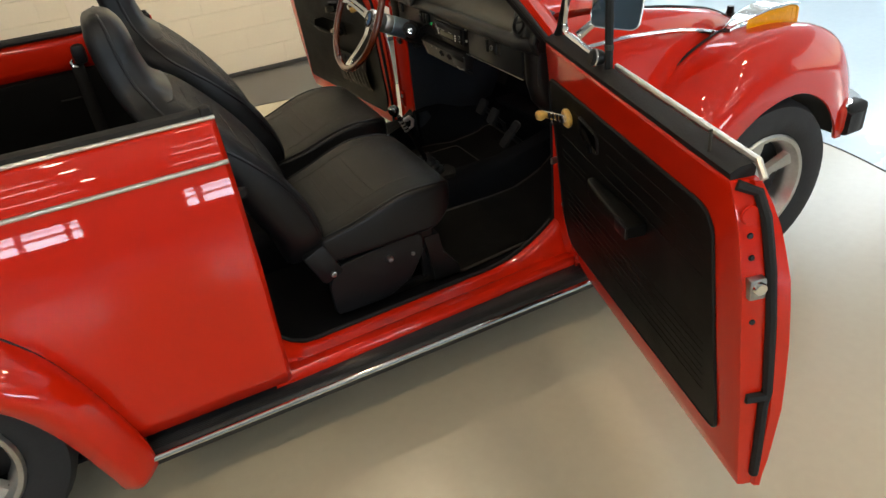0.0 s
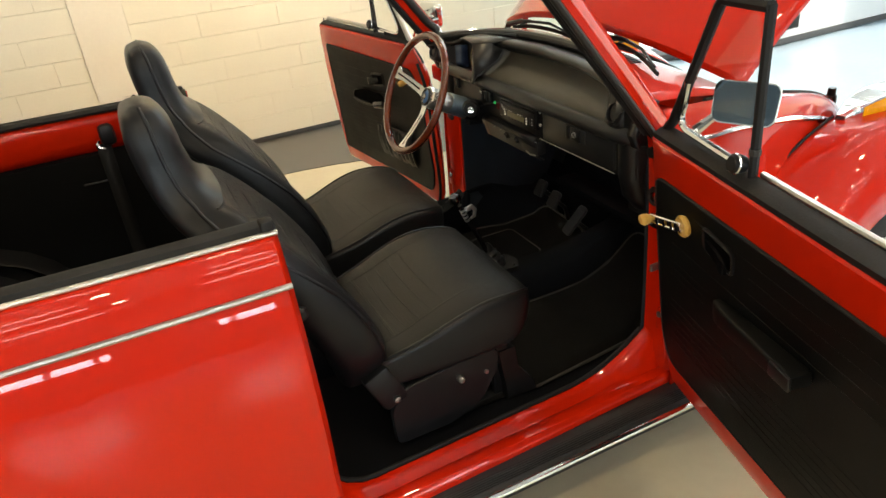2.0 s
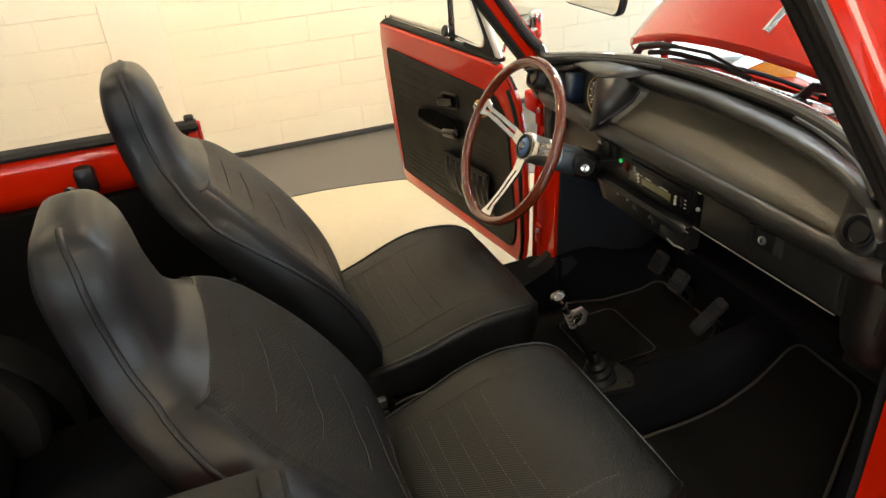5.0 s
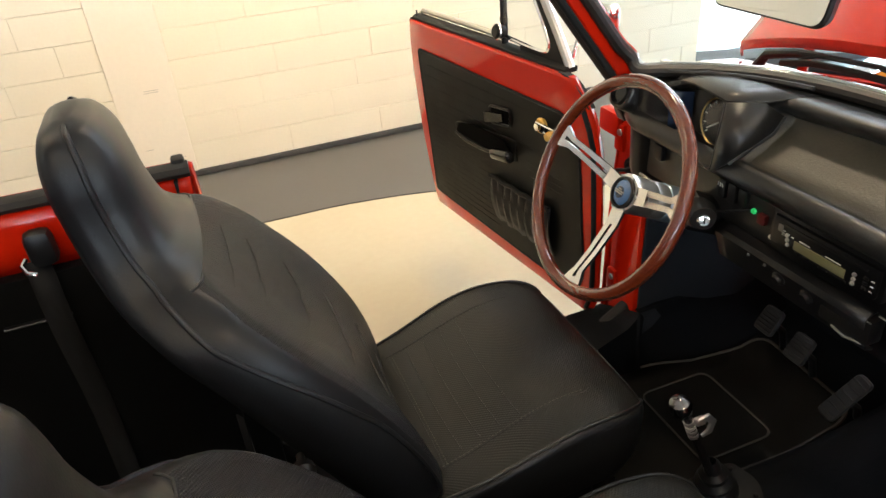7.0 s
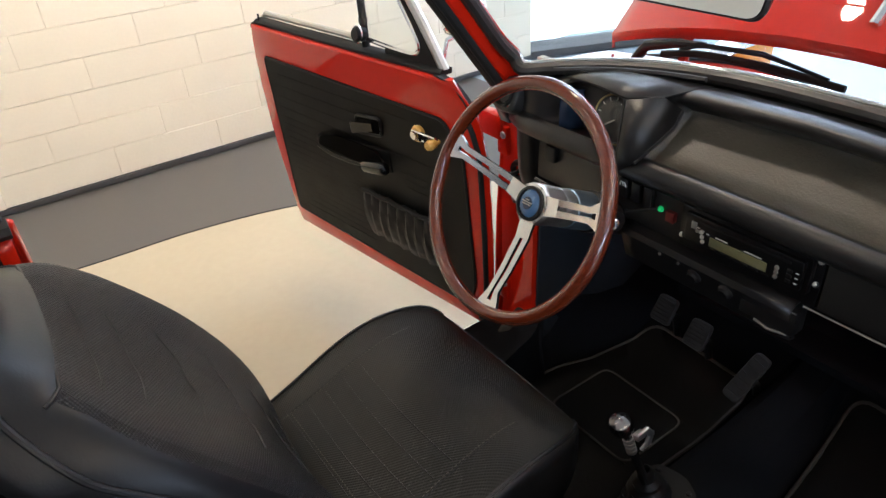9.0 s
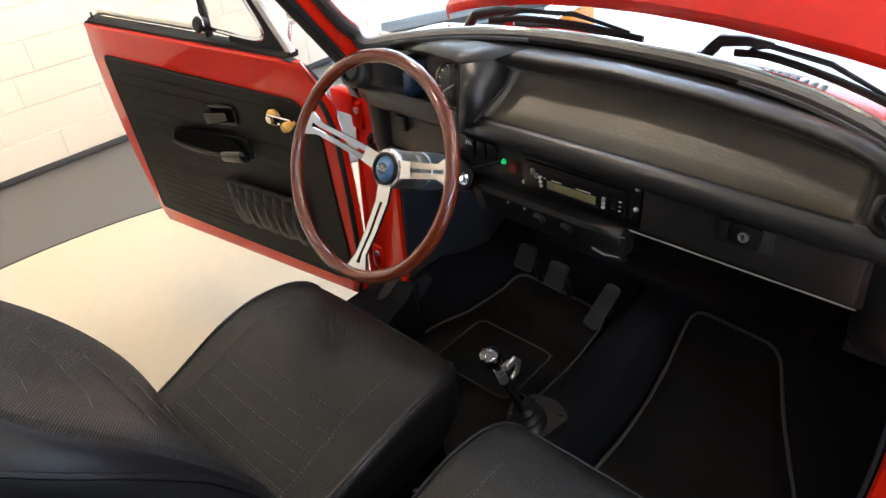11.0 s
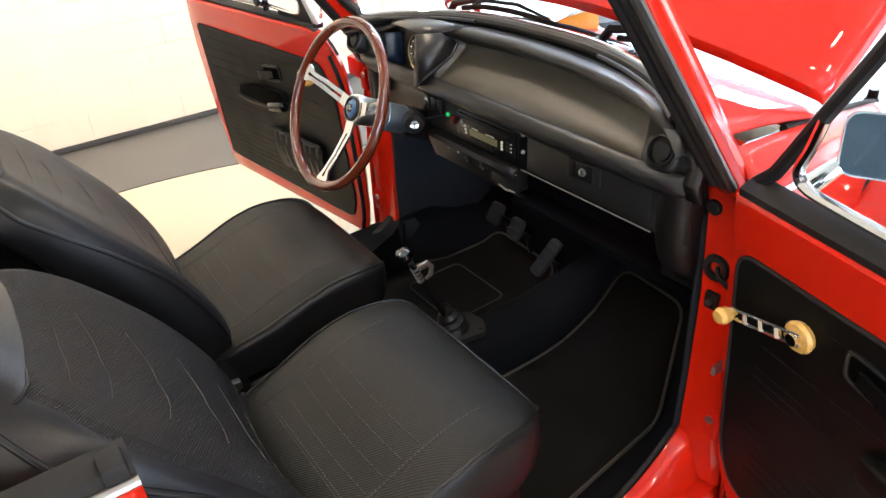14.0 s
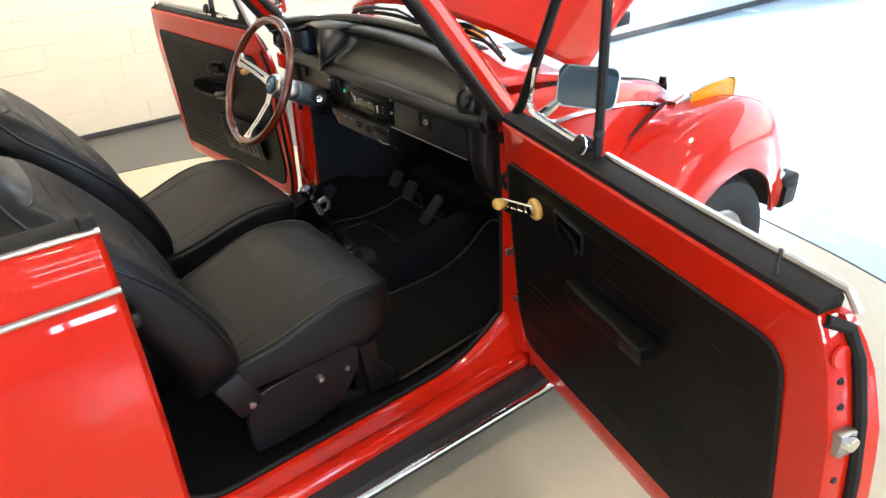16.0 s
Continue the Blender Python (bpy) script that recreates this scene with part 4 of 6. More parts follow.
# wipers, parked along the scuttle
for pivot, rise, mid, end in (((1.140, 0.44, 1.012), (1.142, 0.41, 1.052), (1.154, 0.285, 1.074), (1.153, 0.015, 1.074)), ((1.180, -0.085, 1.035), (1.185, -0.11, 1.066), (1.180, -0.20, 1.072), (1.095, -0.44, 1.052))):
    pv, rs, md, en = V(pivot), V(rise), V(mid), V(end)
    w = part("wiper", tube([pv, pv.lerp(rs, 0.6), rs, rs.lerp(md, 0.5) + V((0, 0, 0.004)), md], [0.010, 0.011, 0.011, 0.009, 0.006], 10), PLASTIC, car, "black wiper arm and blade")
    line = cr([tuple(rs.lerp(md, 0.35)), tuple(md), tuple(md.lerp(en, 0.5) + V((0.006, 0, 0.004))), tuple(en)], 14)
    part("wiper_blade", tube([V(p) + V((-0.012, 0, -0.014)) for p in line], 0.0045, 8, flat=1.5), RUBBER, w)
    part("wiper_bow", tube([V(line[2]) + V((-0.008, 0, -0.008)), V(line[4]) + V((-0.002, 0, 0.0)), V(line[8]) + V((-0.002, 0, 0.002)), V(line[12]) + V((-0.008, 0, -0.008))], [0.003, 0.005, 0.005, 0.003], 8), PLASTIC, w)
    part("wiper_nut", lathe([(0, 0.022), (0.013, 0.020), (0.016, 0.0)], 14, Matrix.Translation(pv + V((0, 0, -0.012)))), PLASTIC, w)

# raised bonnet
E_, N_ = V((0.707, 0, 0.707)), V((-0.707, 0, 0.707))


def lid(a, b):
    """a across -1 to 1, b metres up from the rear edge."""
    w = lerp([(0, 0.585), (0.3, 0.588), (0.6, 0.53), (0.85, 0.40), (1.0, 0.26)], b)
    crown = 0.155 * (1 - a * a) * lerp([(0, 1.0), (0.5, 0.9), (1.0, 0.6)], b)
    return V((1.22, a * w, 1.015)) + E_ * b + N_ * (crown - 0.16 * b * b)


AS = [-1, -0.97, -0.9, -0.8, -0.7, -0.55, -0.4, -0.2, 0, 0.2, 0.4, 0.55, 0.7, 0.8, 0.9, 0.97, 1]
rows = [[lid(a, b) - N_ * (0.02 if abs(a) == 1 else 0) - (N_ * 0.015 if b == 0 else V()) for a in AS] for b in (0, 0.012, 0.05, 0.1, 0.2, 0.3, 0.4, 0.5, 0.6, 0.7, 0.8, 0.9, 1.0)]
bonnet = part("bonnet", sheet(rows), RED, car, "glossy red raised bonnet", solid=0.006)
part("bonnet_moulding", tube([lid(0, b) + N_ * 0.004 for b in np.linspace(0.05, 0.98, 16)], 0.009, 8), CHROME, bonnet, "chrome bonnet moulding")
part("bonnet_crease", tube([lid(a, b) - N_ * 0.002 for a, b in cr([(-0.80, 0.9), (-0.82, 0.5), (-0.80, 0.25), (-0.66, 0.11), (-0.4, 0.085), (0, 0.08), (0.4, 0.085), (0.66, 0.11), (0.80, 0.25), (0.82, 0.5), (0.80, 0.9)], 50)], 0.0045, 6), RED, bonnet)
part("bonnet_brace", sheet([[lid(a, b) - N_ * 0.025 for a in (-0.9, -0.4, 0, 0.4, 0.9)] for b in (0.05, 0.3, 0.6, 0.9)]), RED, bonnet, "red inner bonnet frame", solid=0.004)
for s in (1,):
    part("bonnet_hinge", tube([(1.16, s * 0.33, 0.98), (1.155, s * 0.33, 1.05), (1.17, s * 0.33, 1.10)], 0.010, 8), RED, bonnet, "red bonnet hinge arm")

# hinge pillars
for s in (-1, 1):
    rings = []
    for z, y_in, y_out in ((0.22, 0.560, 0.672), (0.30, 0.562, 0.668), (0.36, 0.563, 0.655), (0.5, 0.562, 0.652), (0.7, 0.558, 0.645), (0.88, 0.545, 0.632), (0.95, 0.530, 0.610), (0.985, 0.518, 0.585)):
        y_in -= 0.0 if s < 0 else 0.022 if z < 0.9 else 0.006
        y_out += 0.0 if s < 0 else lerp([(0.22, 0.0), (0.36, 0.016), (0.7, 0.026), (0.88, 0.022), (0.95, 0.010), (0.985, 0.004)], z)
        rings.append([(0.968, s * (y_in + 0.006), z), (0.966, s * ((y_in + y_out) / 2), z), (0.970, s * (y_out - 0.012), z), (0.982, s * y_out, z), (1.03, s * (y_out - 0.004), z), (1.03, s * y_in, z), (0.976, s * y_in, z)])
    p = part("hinge_pillar", loft(rings), RED, car, "red front door pillar")
    for z, r, yy in ((0.884, 0.015, 0.563), (0.312, 0.014, 0.574)):
        part("grommet", lathe([(0, 0.004), (r * 0.8, 0.004), (r, 0.0), (r, -0.004)], 16, axis_to((0.965, s * yy, z), (-1, 0, 0))), RUBBER, p, "black rubber plug")
    part("cable_grommet", lathe([(0.012, 0.0), (0.015, 0.007), (0.024, 0.007), (0.027, 0.0)], 20, axis_to((0.965, s * 0.588, 0.771), (-1, 0, 0))), RUBBER, p)
    part("cable", tube([(0.966, s * 0.588, 0.771), (0.955, s * 0.60, 0.762), (0.95, s * 0.63, 0.752)], 0.005, 8), PLASTIC, p)
    part("contact_switch", box(0.956, 0.968, s * 0.592 - 0.014, s * 0.592 + 0.014, 0.685, 0.722, 0.005), PLASTIC, p, "door contact switch")
    part("switch_pin", tube([(0.957, s * 0.592, 0.704), (0.948, s * 0.592, 0.704)], 0.006, 8), STEEL, p)
    for z in (0.83, 0.42):
        part("door_hinge", box(0.958, 0.985, s * 0.642 - 0.018, s * 0.642 + 0.018, z - 0.035, z + 0.035, 0.006), RED, p, "red door hinge")
        part("hinge_screw", lathe([(0, 0.004), (0.008, 0.003), (0.009, 0)], 10, axis_to((0.958, s * 0.636, z + 0.015), (-1, 0, 0))), STEEL, p)
    if s > 0:
        part("upper_hinge", box(0.952, 0.988, 0.640, 0.722, 0.828, 0.888, 0.010), RED, p, "red upper hinge block")
    else:
        part("check_strap", box(0.90, 0.97, s * 0.655 - 0.004, s * 0.655 + 0.004, 0.60, 0.62, 0.002), STEEL, p, "steel door check strap", smooth=False)

# ---- seats ----
def seat():
    """One front seat, built about y = 0: base frame with cushion, backrest shell and front pad."""
    fr = part("front_seat", box(0.20, 0.56, -0.205, 0.205, 0.355, 0.45, 0.012), PLASTIC, car, "black vinyl front seat with a tall integral headrest")
    for s in (-1, 1):
        rail = box(0.23, 0.62, s * 0.17 - 0.014, s * 0.17 + 0.014, 0.212, 0.235, 0.004)
        part("rail", rail, RUBBER, fr)
        ol = rounded([(0.200, 0.243), (0.196, 0.36), (0.235, 0.415), (0.40, 0.435), (0.515, 0.435), (0.510, 0.365), (0.455, 0.280), (0.37, 0.243)], 0.025)
        part("side_plate", plate(ol, s * 0.212, s * 0.229, bevel=0.003), VINYL, fr, "black side plate")
        part("leg", box(0.24, 0.28, s * 0.17 - 0.01, s * 0.17 + 0.01, 0.232, 0.37, 0.003), PLASTIC, fr)
        part("leg", box(0.52, 0.56, s * 0.17 - 0.01, s * 0.17 + 0.01, 0.232, 0.37, 0.003), PLASTIC, fr)
        part("front_bracket", loft([[(x, s * 0.19 + y, z) for x, y in ((x0, -0.02), (x1, -0.02), (x1, 0.02), (x0, 0.02))] for x0, x1, z in ((0.545, 0.640, 0.226), (0.545, 0.632, 0.262), (0.535, 0.585, 0.325), (0.525, 0.575, 0.40))]), PLASTIC, fr, "folded black mounting bracket", sharp=25)
        part("knob", lathe([(0, 0.018), (0.007, 0.017), (0.010, 0.012), (0.010, 0)], 14, axis_to((0.394, s * 0.229, 0.385), (0, s, 0))), STEEL, fr, "small steel knob")
        part("bolt", lathe([(0, 0.006), (0.006, 0.005), (0.007, 0)], 10, axis_to((0.473, s * 0.229, 0.372), (0, s, 0))), STEEL, fr)
        part("hinge_cover", box(0.150, 0.225, s * 0.208 - 0.024, s * 0.208 + 0.024, 0.372, 0.495, 0.012, m=Matrix.Translation((0.19, 0, 0.45)) @ Matrix.Rotation(radians(-24), 4, "Y") @ Matrix.Translation((-0.19, 0, -0.45))), VINYL, fr, "moulded black hinge cover")
        part("hinge_pin", lathe([(0, 0.008), (0.009, 0.006), (0.010, 0)], 12, axis_to((0.215, s * 0.232, 0.398), (0, s, 0))), STEEL, fr)
        part("tilt_knob", lathe([(0.006, 0.0), (0.006, 0.018), (0.015, 0.022), (0.017, 0.034), (0.010, 0.040), (0, 0.041)], 16, axis_to((0.02, s * 0.246, 0.755), (0, s, 0))), PLASTIC, fr, "round black tilt knob")
    # cushion
    secs = cr([(0.185, 0.20, 0.490, 0.435), (0.21, 0.226, 0.520, 0.428), (0.30, 0.240, 0.547, 0.428), (0.40, 0.248, 0.583, 0.430), (0.48, 0.248, 0.600, 0.430), (0.55, 0.244, 0.597, 0.432), (0.592, 0.235, 0.588, 0.458), (0.620, 0.218, 0.574, 0.494), (0.634, 0.194, 0.556, 0.512)], 30)
    rings = []
    for x, w, zt, zb in secs:
        rings.append([(x, y, (zt + zb) / 2 + z) for y, z in supring(w, (zt - zb) / 2, 48, 0.22)])
    bm = loft(rings)
    bm.normal_update()
    for f in bm.faces:
        c = f.calc_center_median()
        f.material_index = 1 if abs(c.y) < 0.238 and abs(f.normal.z) > 0.55 and c.z > 0.49 else 0
    part("cushion", bm, [VINYL, CUSHION], fr, "black vinyl seat cushion with pressed flutes", sharp=70)
    top = [(x, zt) for x, w, zt, zb in secs]
    for x in (0.285, 0.322, 0.360, 0.398):
        part("flute_seam", tube([(x + 0.25 * y * y, y, lerp(top, x + 0.25 * y * y) - 0.0003) for y in np.linspace(-0.15, 0.15, 11)], 0.0013, 6), VINYL, fr)
    edge = [(x, w * 0.955, (zt + zb) / 2 + (zt - zb) / 2 * 0.915) for x, w, zt, zb in secs[2:-1]]
    for s in (-1, 1):
        part("piping", tube([(x, s * y, z) for x, y, z in edge], 0.0035, 6), VINYL, fr)
        part("side_seam", tube([(x, s * 0.165, lerp(top, x) - 0.0006) for x in np.linspace(0.23, 0.53, 10)], 0.0013, 6), VINYL, fr)
    part("front_piping", tube([(0.632 - 0.006 * (y / 0.2) ** 6, y, 0.559) for y in np.linspace(-0.19, 0.19, 14)], 0.0035, 6), VINYL, fr)
    bm = bmesh.new()
    for s in (-1, 1):
        for k in range(36):
            x = 0.24 + 0.008 * k
            tube([(x, s * 0.161, lerp(top, x) + 0.0006), (x + 0.0045, s * 0.161, lerp(top, x + 0.0045) + 0.0006)], 0.0006, 4, bm=bm)
    for k in range(40):
        y = -0.16 + 0.008 * k
        tube([(0.258, y, lerp(top, 0.258) + 0.0006), (0.258, y + 0.0045, lerp(top, 0.258) + 0.0006)], 0.0006, 4, bm=bm)
    part("stitching", bm, THREAD, fr, "pale thread stitching")
    part("cross_seam", tube([(0.252, y, lerp(top, 0.252) - 0.0005) for y in np.linspace(-0.165, 0.165, 9)], 0.0013, 6), VINYL, fr)
    # backrest: one shell with flat sides; its front is the woven pad below and the smooth headrest above
    # front edge x, z; back edge x, z; half width
    sp = cr([(0.215, 0.470, 0.100, 0.440, 0.195), (0.217, 0.55, 0.075, 0.540, 0.236), (0.184, 0.66, 0.035, 0.630, 0.250), (0.118, 0.78, -0.020, 0.735, 0.254), (0.038, 0.885, -0.085, 0.850, 0.245), (-0.012, 0.942, -0.135, 0.915, 0.222), (-0.040, 0.972, -0.162, 0.950, 0.190), (-0.057, 0.990, -0.178, 0.975, 0.162), (-0.064, 1.002, -0.186, 0.992, 0.146), (-0.086, 1.030, -0.198, 1.030, 0.122), (-0.101, 1.080, -0.208, 1.085, 0.108), (-0.108, 1.125, -0.212, 1.130, 0.104), (-0.116, 1.160, -0.209, 1.163, 0.095), (-0.133, 1.188, -0.201, 1.186, 0.076), (-0.157, 1.200, -0.182, 1.198, 0.044)], 76)
    # across: y share, depth share on the pad, depth share on the headrest
    SEC = [(-0.965, 0.11, 0.30), (-0.93, 0.055, 0.21), (-0.86, 0.015, 0.13), (-0.70, -0.012, 0.06), (-0.45, -0.006, 0.02), (-0.2, 0.0, 0.0), (0, 0.0, 0.0), (0.2, 0.0, 0.0), (0.45, -0.006, 0.02), (0.70, -0.012, 0.06), (0.86, 0.015, 0.13), (0.93, 0.055, 0.21), (0.965, 0.11, 0.30), (0.99, 0.24, 0.38), (1.0, 0.45, 0.47), (0.985, 0.70, 0.70), (0.93, 0.88, 0.88), (0.80, 0.97, 0.97), (0.5, 1.0, 1.0), (0, 1.0, 1.0), (-0.5, 1.0, 1.0), (-0.80, 0.97, 0.97), (-0.93, 0.88, 0.88), (-0.985, 0.70, 0.70), (-1.0, 0.45, 0.47), (-0.99, 0.24, 0.38)]
    SEAM = 37
    rings = []
    for i, (x, z, xb, zb, w) in enumerate(sp):
        f, dv = V((x, 0, z)), V((xb - x, 0, zb - z))
        k = max(0.0, min(1.0, (i - SEAM + 5) / 12))
        proud = 0.007 * max(0.0, min(1.0, (i - SEAM + 1) / 1.0)) * max(0.0, 1 - max(0, i - SEAM - 2) / 8)
        ring = []
        for y, q0, q1 in SEC:
            q = q0 + (q1 - q0) * k
            dish = 0.15 * max(0.0, 1 - (y / 0.86) ** 2) * min(1.0, max(0.0, (SEAM + 2 - i) / 2)) if abs(y) < 0.86 and q < 0.5 else 0.0
            hump = proud * max(0.0, 1 - (y / 0.93) ** 4) if q < 0.4 else 0.0
            ring.append(f + dv * (q + dish) + V((hump, y * w, hump * 0.35)))
        rings.append(ring)
    bm = loft(rings)
    n = len(SEC)
    bm.verts.index_update()
    for f in bm.faces:
        if len(f.verts) == 4:
            ii = [v.index // n for v in f.verts]
            kk = [v.index % n for v in f.verts]
            if max(ii) <= SEAM and all(1 <= q <= 11 for q in kk):
                f.material_index = 1
    part("backrest", bm, [VINYL, WEAVE], fr, "smooth black vinyl backrest and headrest with woven pad", sharp=65)
    for sg in (-1, 1):
        pts = []
        for i in range(3, 74):
            x, z, xb, zb, w = sp[i]
            q = lerp([(0.55, 0.10), (0.75, 0.12), (0.85, 0.24), (0.94, 0.45), (1.2, 0.47)], z)
            pts.append(V((x + (xb - x) * q, sg * w * lerp([(0.10, 0.968), (0.24, 0.996), (0.45, 1.004)], q), z + (zb - z) * q)))
        part("backrest_piping", tube(pts, 0.0042, 8), VINYL, fr, "raised vinyl piping")
    part("headrest_seam", tube([rings[SEAM][k] for k in range(0, 13)], 0.0026, 8), VINYL, fr)
    # pressed pleats across the lower half of the pad
    for i in range(6, 27, 4):
        row = cr([rings[i + j][k] + V((0.0009, 0, 0.0004)) for k, j in ((4, 1), (5, 0), (6, 0), (7, 0), (8, 1))], 17)
        part("pad_pleat", tube(row, 0.0010, 6), VINYL, fr)
    return fr


near_seat = seat()
near_seat.matrix_basis = Matrix.Translation((0.0, -0.292, 0))
far_seat = copy_thing(near_seat, Matrix.Translation((0.036, 0.298, 0.006)))
# the far backrest stands a notch more upright
for ob in far_seat.children:
    if ob.name.split(".")[0] in ("backrest", "backrest_piping", "headrest_seam", "pad_pleat"):
        ob.location = (0.020, 0.004, 0.014)
part("belt_stalk", tube([(0.22, 0.08, 0.30), (0.235, 0.066, 0.40), (0.24, 0.062, 0.44)], 0.012, 8), RUBBER, car, "black belt stalk")
part("belt_buckle", box(0.226, 0.256, 0.050, 0.072, 0.432, 0.458, 0.006), STEEL, car, "pale belt buckle")
part("handbrake", tube([(0.42, 0.0, 0.31), (0.30, 0.0, 0.36), (0.18, 0.0, 0.40)], [0.016, 0.014, 0.012], 8), PLASTIC, car, "black handbrake lever")

# ---- doors ----
NIN = [(0.28, -0.004), (0.30, 0.0), (0.6, 0.032), (0.8, 0.048), (0.96, 0.060), (1.5, 0.07)]
NTH = [(0.285, 0.050), (0.32, 0.062), (0.5, 0.090), (0.65, 0.096), (0.8, 0.090), (0.9, 0.074), (0.96, 0.056)]
UEND = [(0.285, 0.966), (0.5, 0.963), (0.77, 0.945), (0.9, 0.917), (0.96, 0.888)]
UBEG = [(0.285, 0.055), (0.33, 0.030), (0.42, 0.012), (0.6, 0.004), (0.96, -0.012)]
UEND_FAR = [(0.285, 0.925), (0.34, 0.942), (0.6, 0.948), (0.8, 0.938), (0.9, 0.925), (0.96, 0.905)]
UBEG_FAR = [(0.285, 0.020), (0.33, -0.016), (0.42, -0.036), (0.60, -0.054), (0.80, -0.062), (0.88, -0.040), (0.92, -0.010), (0.96, 0.030)]


def door(hinge, along, m, near):
    """A door standing open. Local x runs from hinge to lock, z up; m tells which way is outward."""
    d = V((*along, 0)).normalized()
    up = V((0, 0, 1))
    yv = up.cross(d)
    L_ = 1.0 if near else 0.965
    uend, qs, high = (UEND, 0.010, 1.0) if near else (UEND_FAR, 0.055, 1.025)
    M = Matrix(((d.x * L_, yv.x, 0, hinge[0]), (d.y * L_, yv.y, 0, hinge[1]), (0, 0, high, 0.285 * (1 - high)), (0, 0, 0, 1)))

    def P(u, w, z):
        """u along the door, w inward from the inner face, z up."""
        return V((u, -m * (lerp(NIN, z) + w), z))

    def onface(bm):
        for v in bm.verts:
            v.co = P(v.co.x, v.co.y, v.co.z)
        return bm

    rings = []
    for z in ((0.263, 0.271, 0.300, 0.34) if near else (0.285, 0.292, 0.31, 0.34)) + (0.4, 0.48, 0.56, 0.64, 0.72, 0.78, 0.84, 0.88, 0.92, 0.945, 0.955, 0.96):
        u0, u1, th = lerp(UBEG if near else UBEG_FAR, z), lerp(uend, z), lerp(NTH, z)
        e = 0.010 if z in (0.263, 0.285, 0.96) else 0.0
        us = np.linspace(u0 + 0.014, u1 - 0.014, 9)
        ring = [P(u, -e * 0.4, z) for u in us]
        ring += [P(u1 - 0.004, -0.004, z), P(u1, -0.014, z), P(u1 + 0.001, -th * 0.62, z), P(u1 + 0.010, -th * 0.70, z), P(u1 + 0.012, -th + 0.004, z)]
        ring += [P(u + (0.0 if near or u > us[0] else 0.034), -th * (1 if u > us[1] or near else 0.5) - 0.004 * math.sin(math.pi * (u - u0) / (u1 - u0)) + e * 0.4, z) for u in us[::-1]]
        ring += [P(u0 - 0.004, -th + 0.006, z), P(u0, -0.014, z), P(u0 + 0.004, -0.004, z)] if near else [P(u0 + 0.026, -th * 0.40, z), P(u0 + 0.010, -0.018, z), P(u0, -0.006, z)]
        rings.append(ring)
    D = part("door", loft(rings), RED, car, "open red car door with black vinyl card", M)
    if not near:
        part("hinge_seal", tube([P(lerp(UBEG_FAR, z) + 0.020, 0.001, z) for z in np.linspace(0.31, 0.90, 14)], 0.0085, 8, flat=0.8), RUBBER, D, "black rubber seal on the hinge edge")
    # vinyl card
    ol = rounded([(0.022, 0.872), (0.852, 0.882), (0.892, 0.355), (0.070, 0.340), (0.034, 0.42)], [0.035, 0.06, 0.035, 0.05, 0.08], 7) if near else rounded([(0.012, 0.800), (0.070, 0.866), (0.852, 0.876), (0.892, 0.355), (0.060, 0.340), (0.020, 0.42)], [0.02, 0.02, 0.014, 0.014, 0.03, 0.05], 5)
    part("door_card", onface(plate(ol, -0.001, 0.006, bevel=0.003)), PANEL, D, "black vinyl door card")
    part("card_edge", tube([P(u, 0.004, z) for u, z in ol], 0.004, 6, closed=True), RUBBER, D)
    ribs = [(0.835, 0.20, 0.80), (0.80, 0.40, 0.83), (0.765, 0.40, 0.83), (0.73, 0.10, 0.83)]
    ribs += [(0.565 - 0.022 * k, 0.09, 0.84) for k in range(7)] if near else [(0.70 - 0.022 * k, 0.45, 0.83) for k in range(15)]
    ribs += [(0.68, 0.09, 0.26), (0.66, 0.09, 0.25), (0.64, 0.09, 0.24)]
    for z, a, b in ribs:
        part("card_rib", tube([P(u, 0.0062, z) for u in np.linspace(a, b, 6)], 0.0006, 5), PANEL, D)
    # window crank
    kn = 1.0 if near else 0.8
    c = (0.166, 0.806) if near else (0.152, 0.816)
    k = (0.052, 0.778) if near else (0.066, 0.822)
    cr_ = part("window_crank", onface(lathe([(0.0, 0.024), (0.022 * kn, 0.022), (0.0265 * kn, 0.016), (0.024 * kn, 0.008), (0.018 * kn, 0.005), (0.018 * kn, 0.0)], 20, axis_to((c[0], 0.0, c[1]), (0, 1, 0)))), CREAM, D, "chrome window crank with amber knobs")
    ax = V((k[0] - c[0], 0, k[1] - c[1]))
    L = ax.length
    ax.normalize()
    pe = V((-ax.z, 0, ax.x))
    bm = bmesh.new()
    for sgn in (-1, 1):
        tube([V((c[0], 0.024, c[1])) + ax * t + pe * sgn * 0.009 + V((0, 0.010 * t / L, 0)) for t in np.linspace(-0.01, L, 5)], 0.0035, 6, bm=bm)
    for q in np.linspace(0, 1, 5):
        p = V((c[0], 0.024 + 0.010 * q, c[1])) + ax * (L * q)
        tube([p - pe * 0.009, p + pe * 0.009], 0.006, 6, bm=bm)
    part("crank_arm", onface(bm), CHROME, D, "pierced chrome crank arm")
    part("crank_shaft", onface(tube([(c[0], 0.01, c[1]), (c[0], 0.032, c[1])], 0.010, 12)), CHROME, D)
    part("crank_knob", onface(lathe([(0.006, 0.0), (0.008, 0.008), (0.013 * (1 if near else 0.85), 0.016), (0.015 * (1 if near else 0.85), 0.028), (0.011 * (1 if near else 0.85), 0.036), (0.0, 0.038)], 18, axis_to((k[0], 0.026, k[1]), (0, 1, 0)))), CREAM, D, "amber crank knob")
    # inner handle; a flat near-black plate paints the shade of its recess
    hu, hz = (0.0, 0.0) if near else (0.070, -0.026)
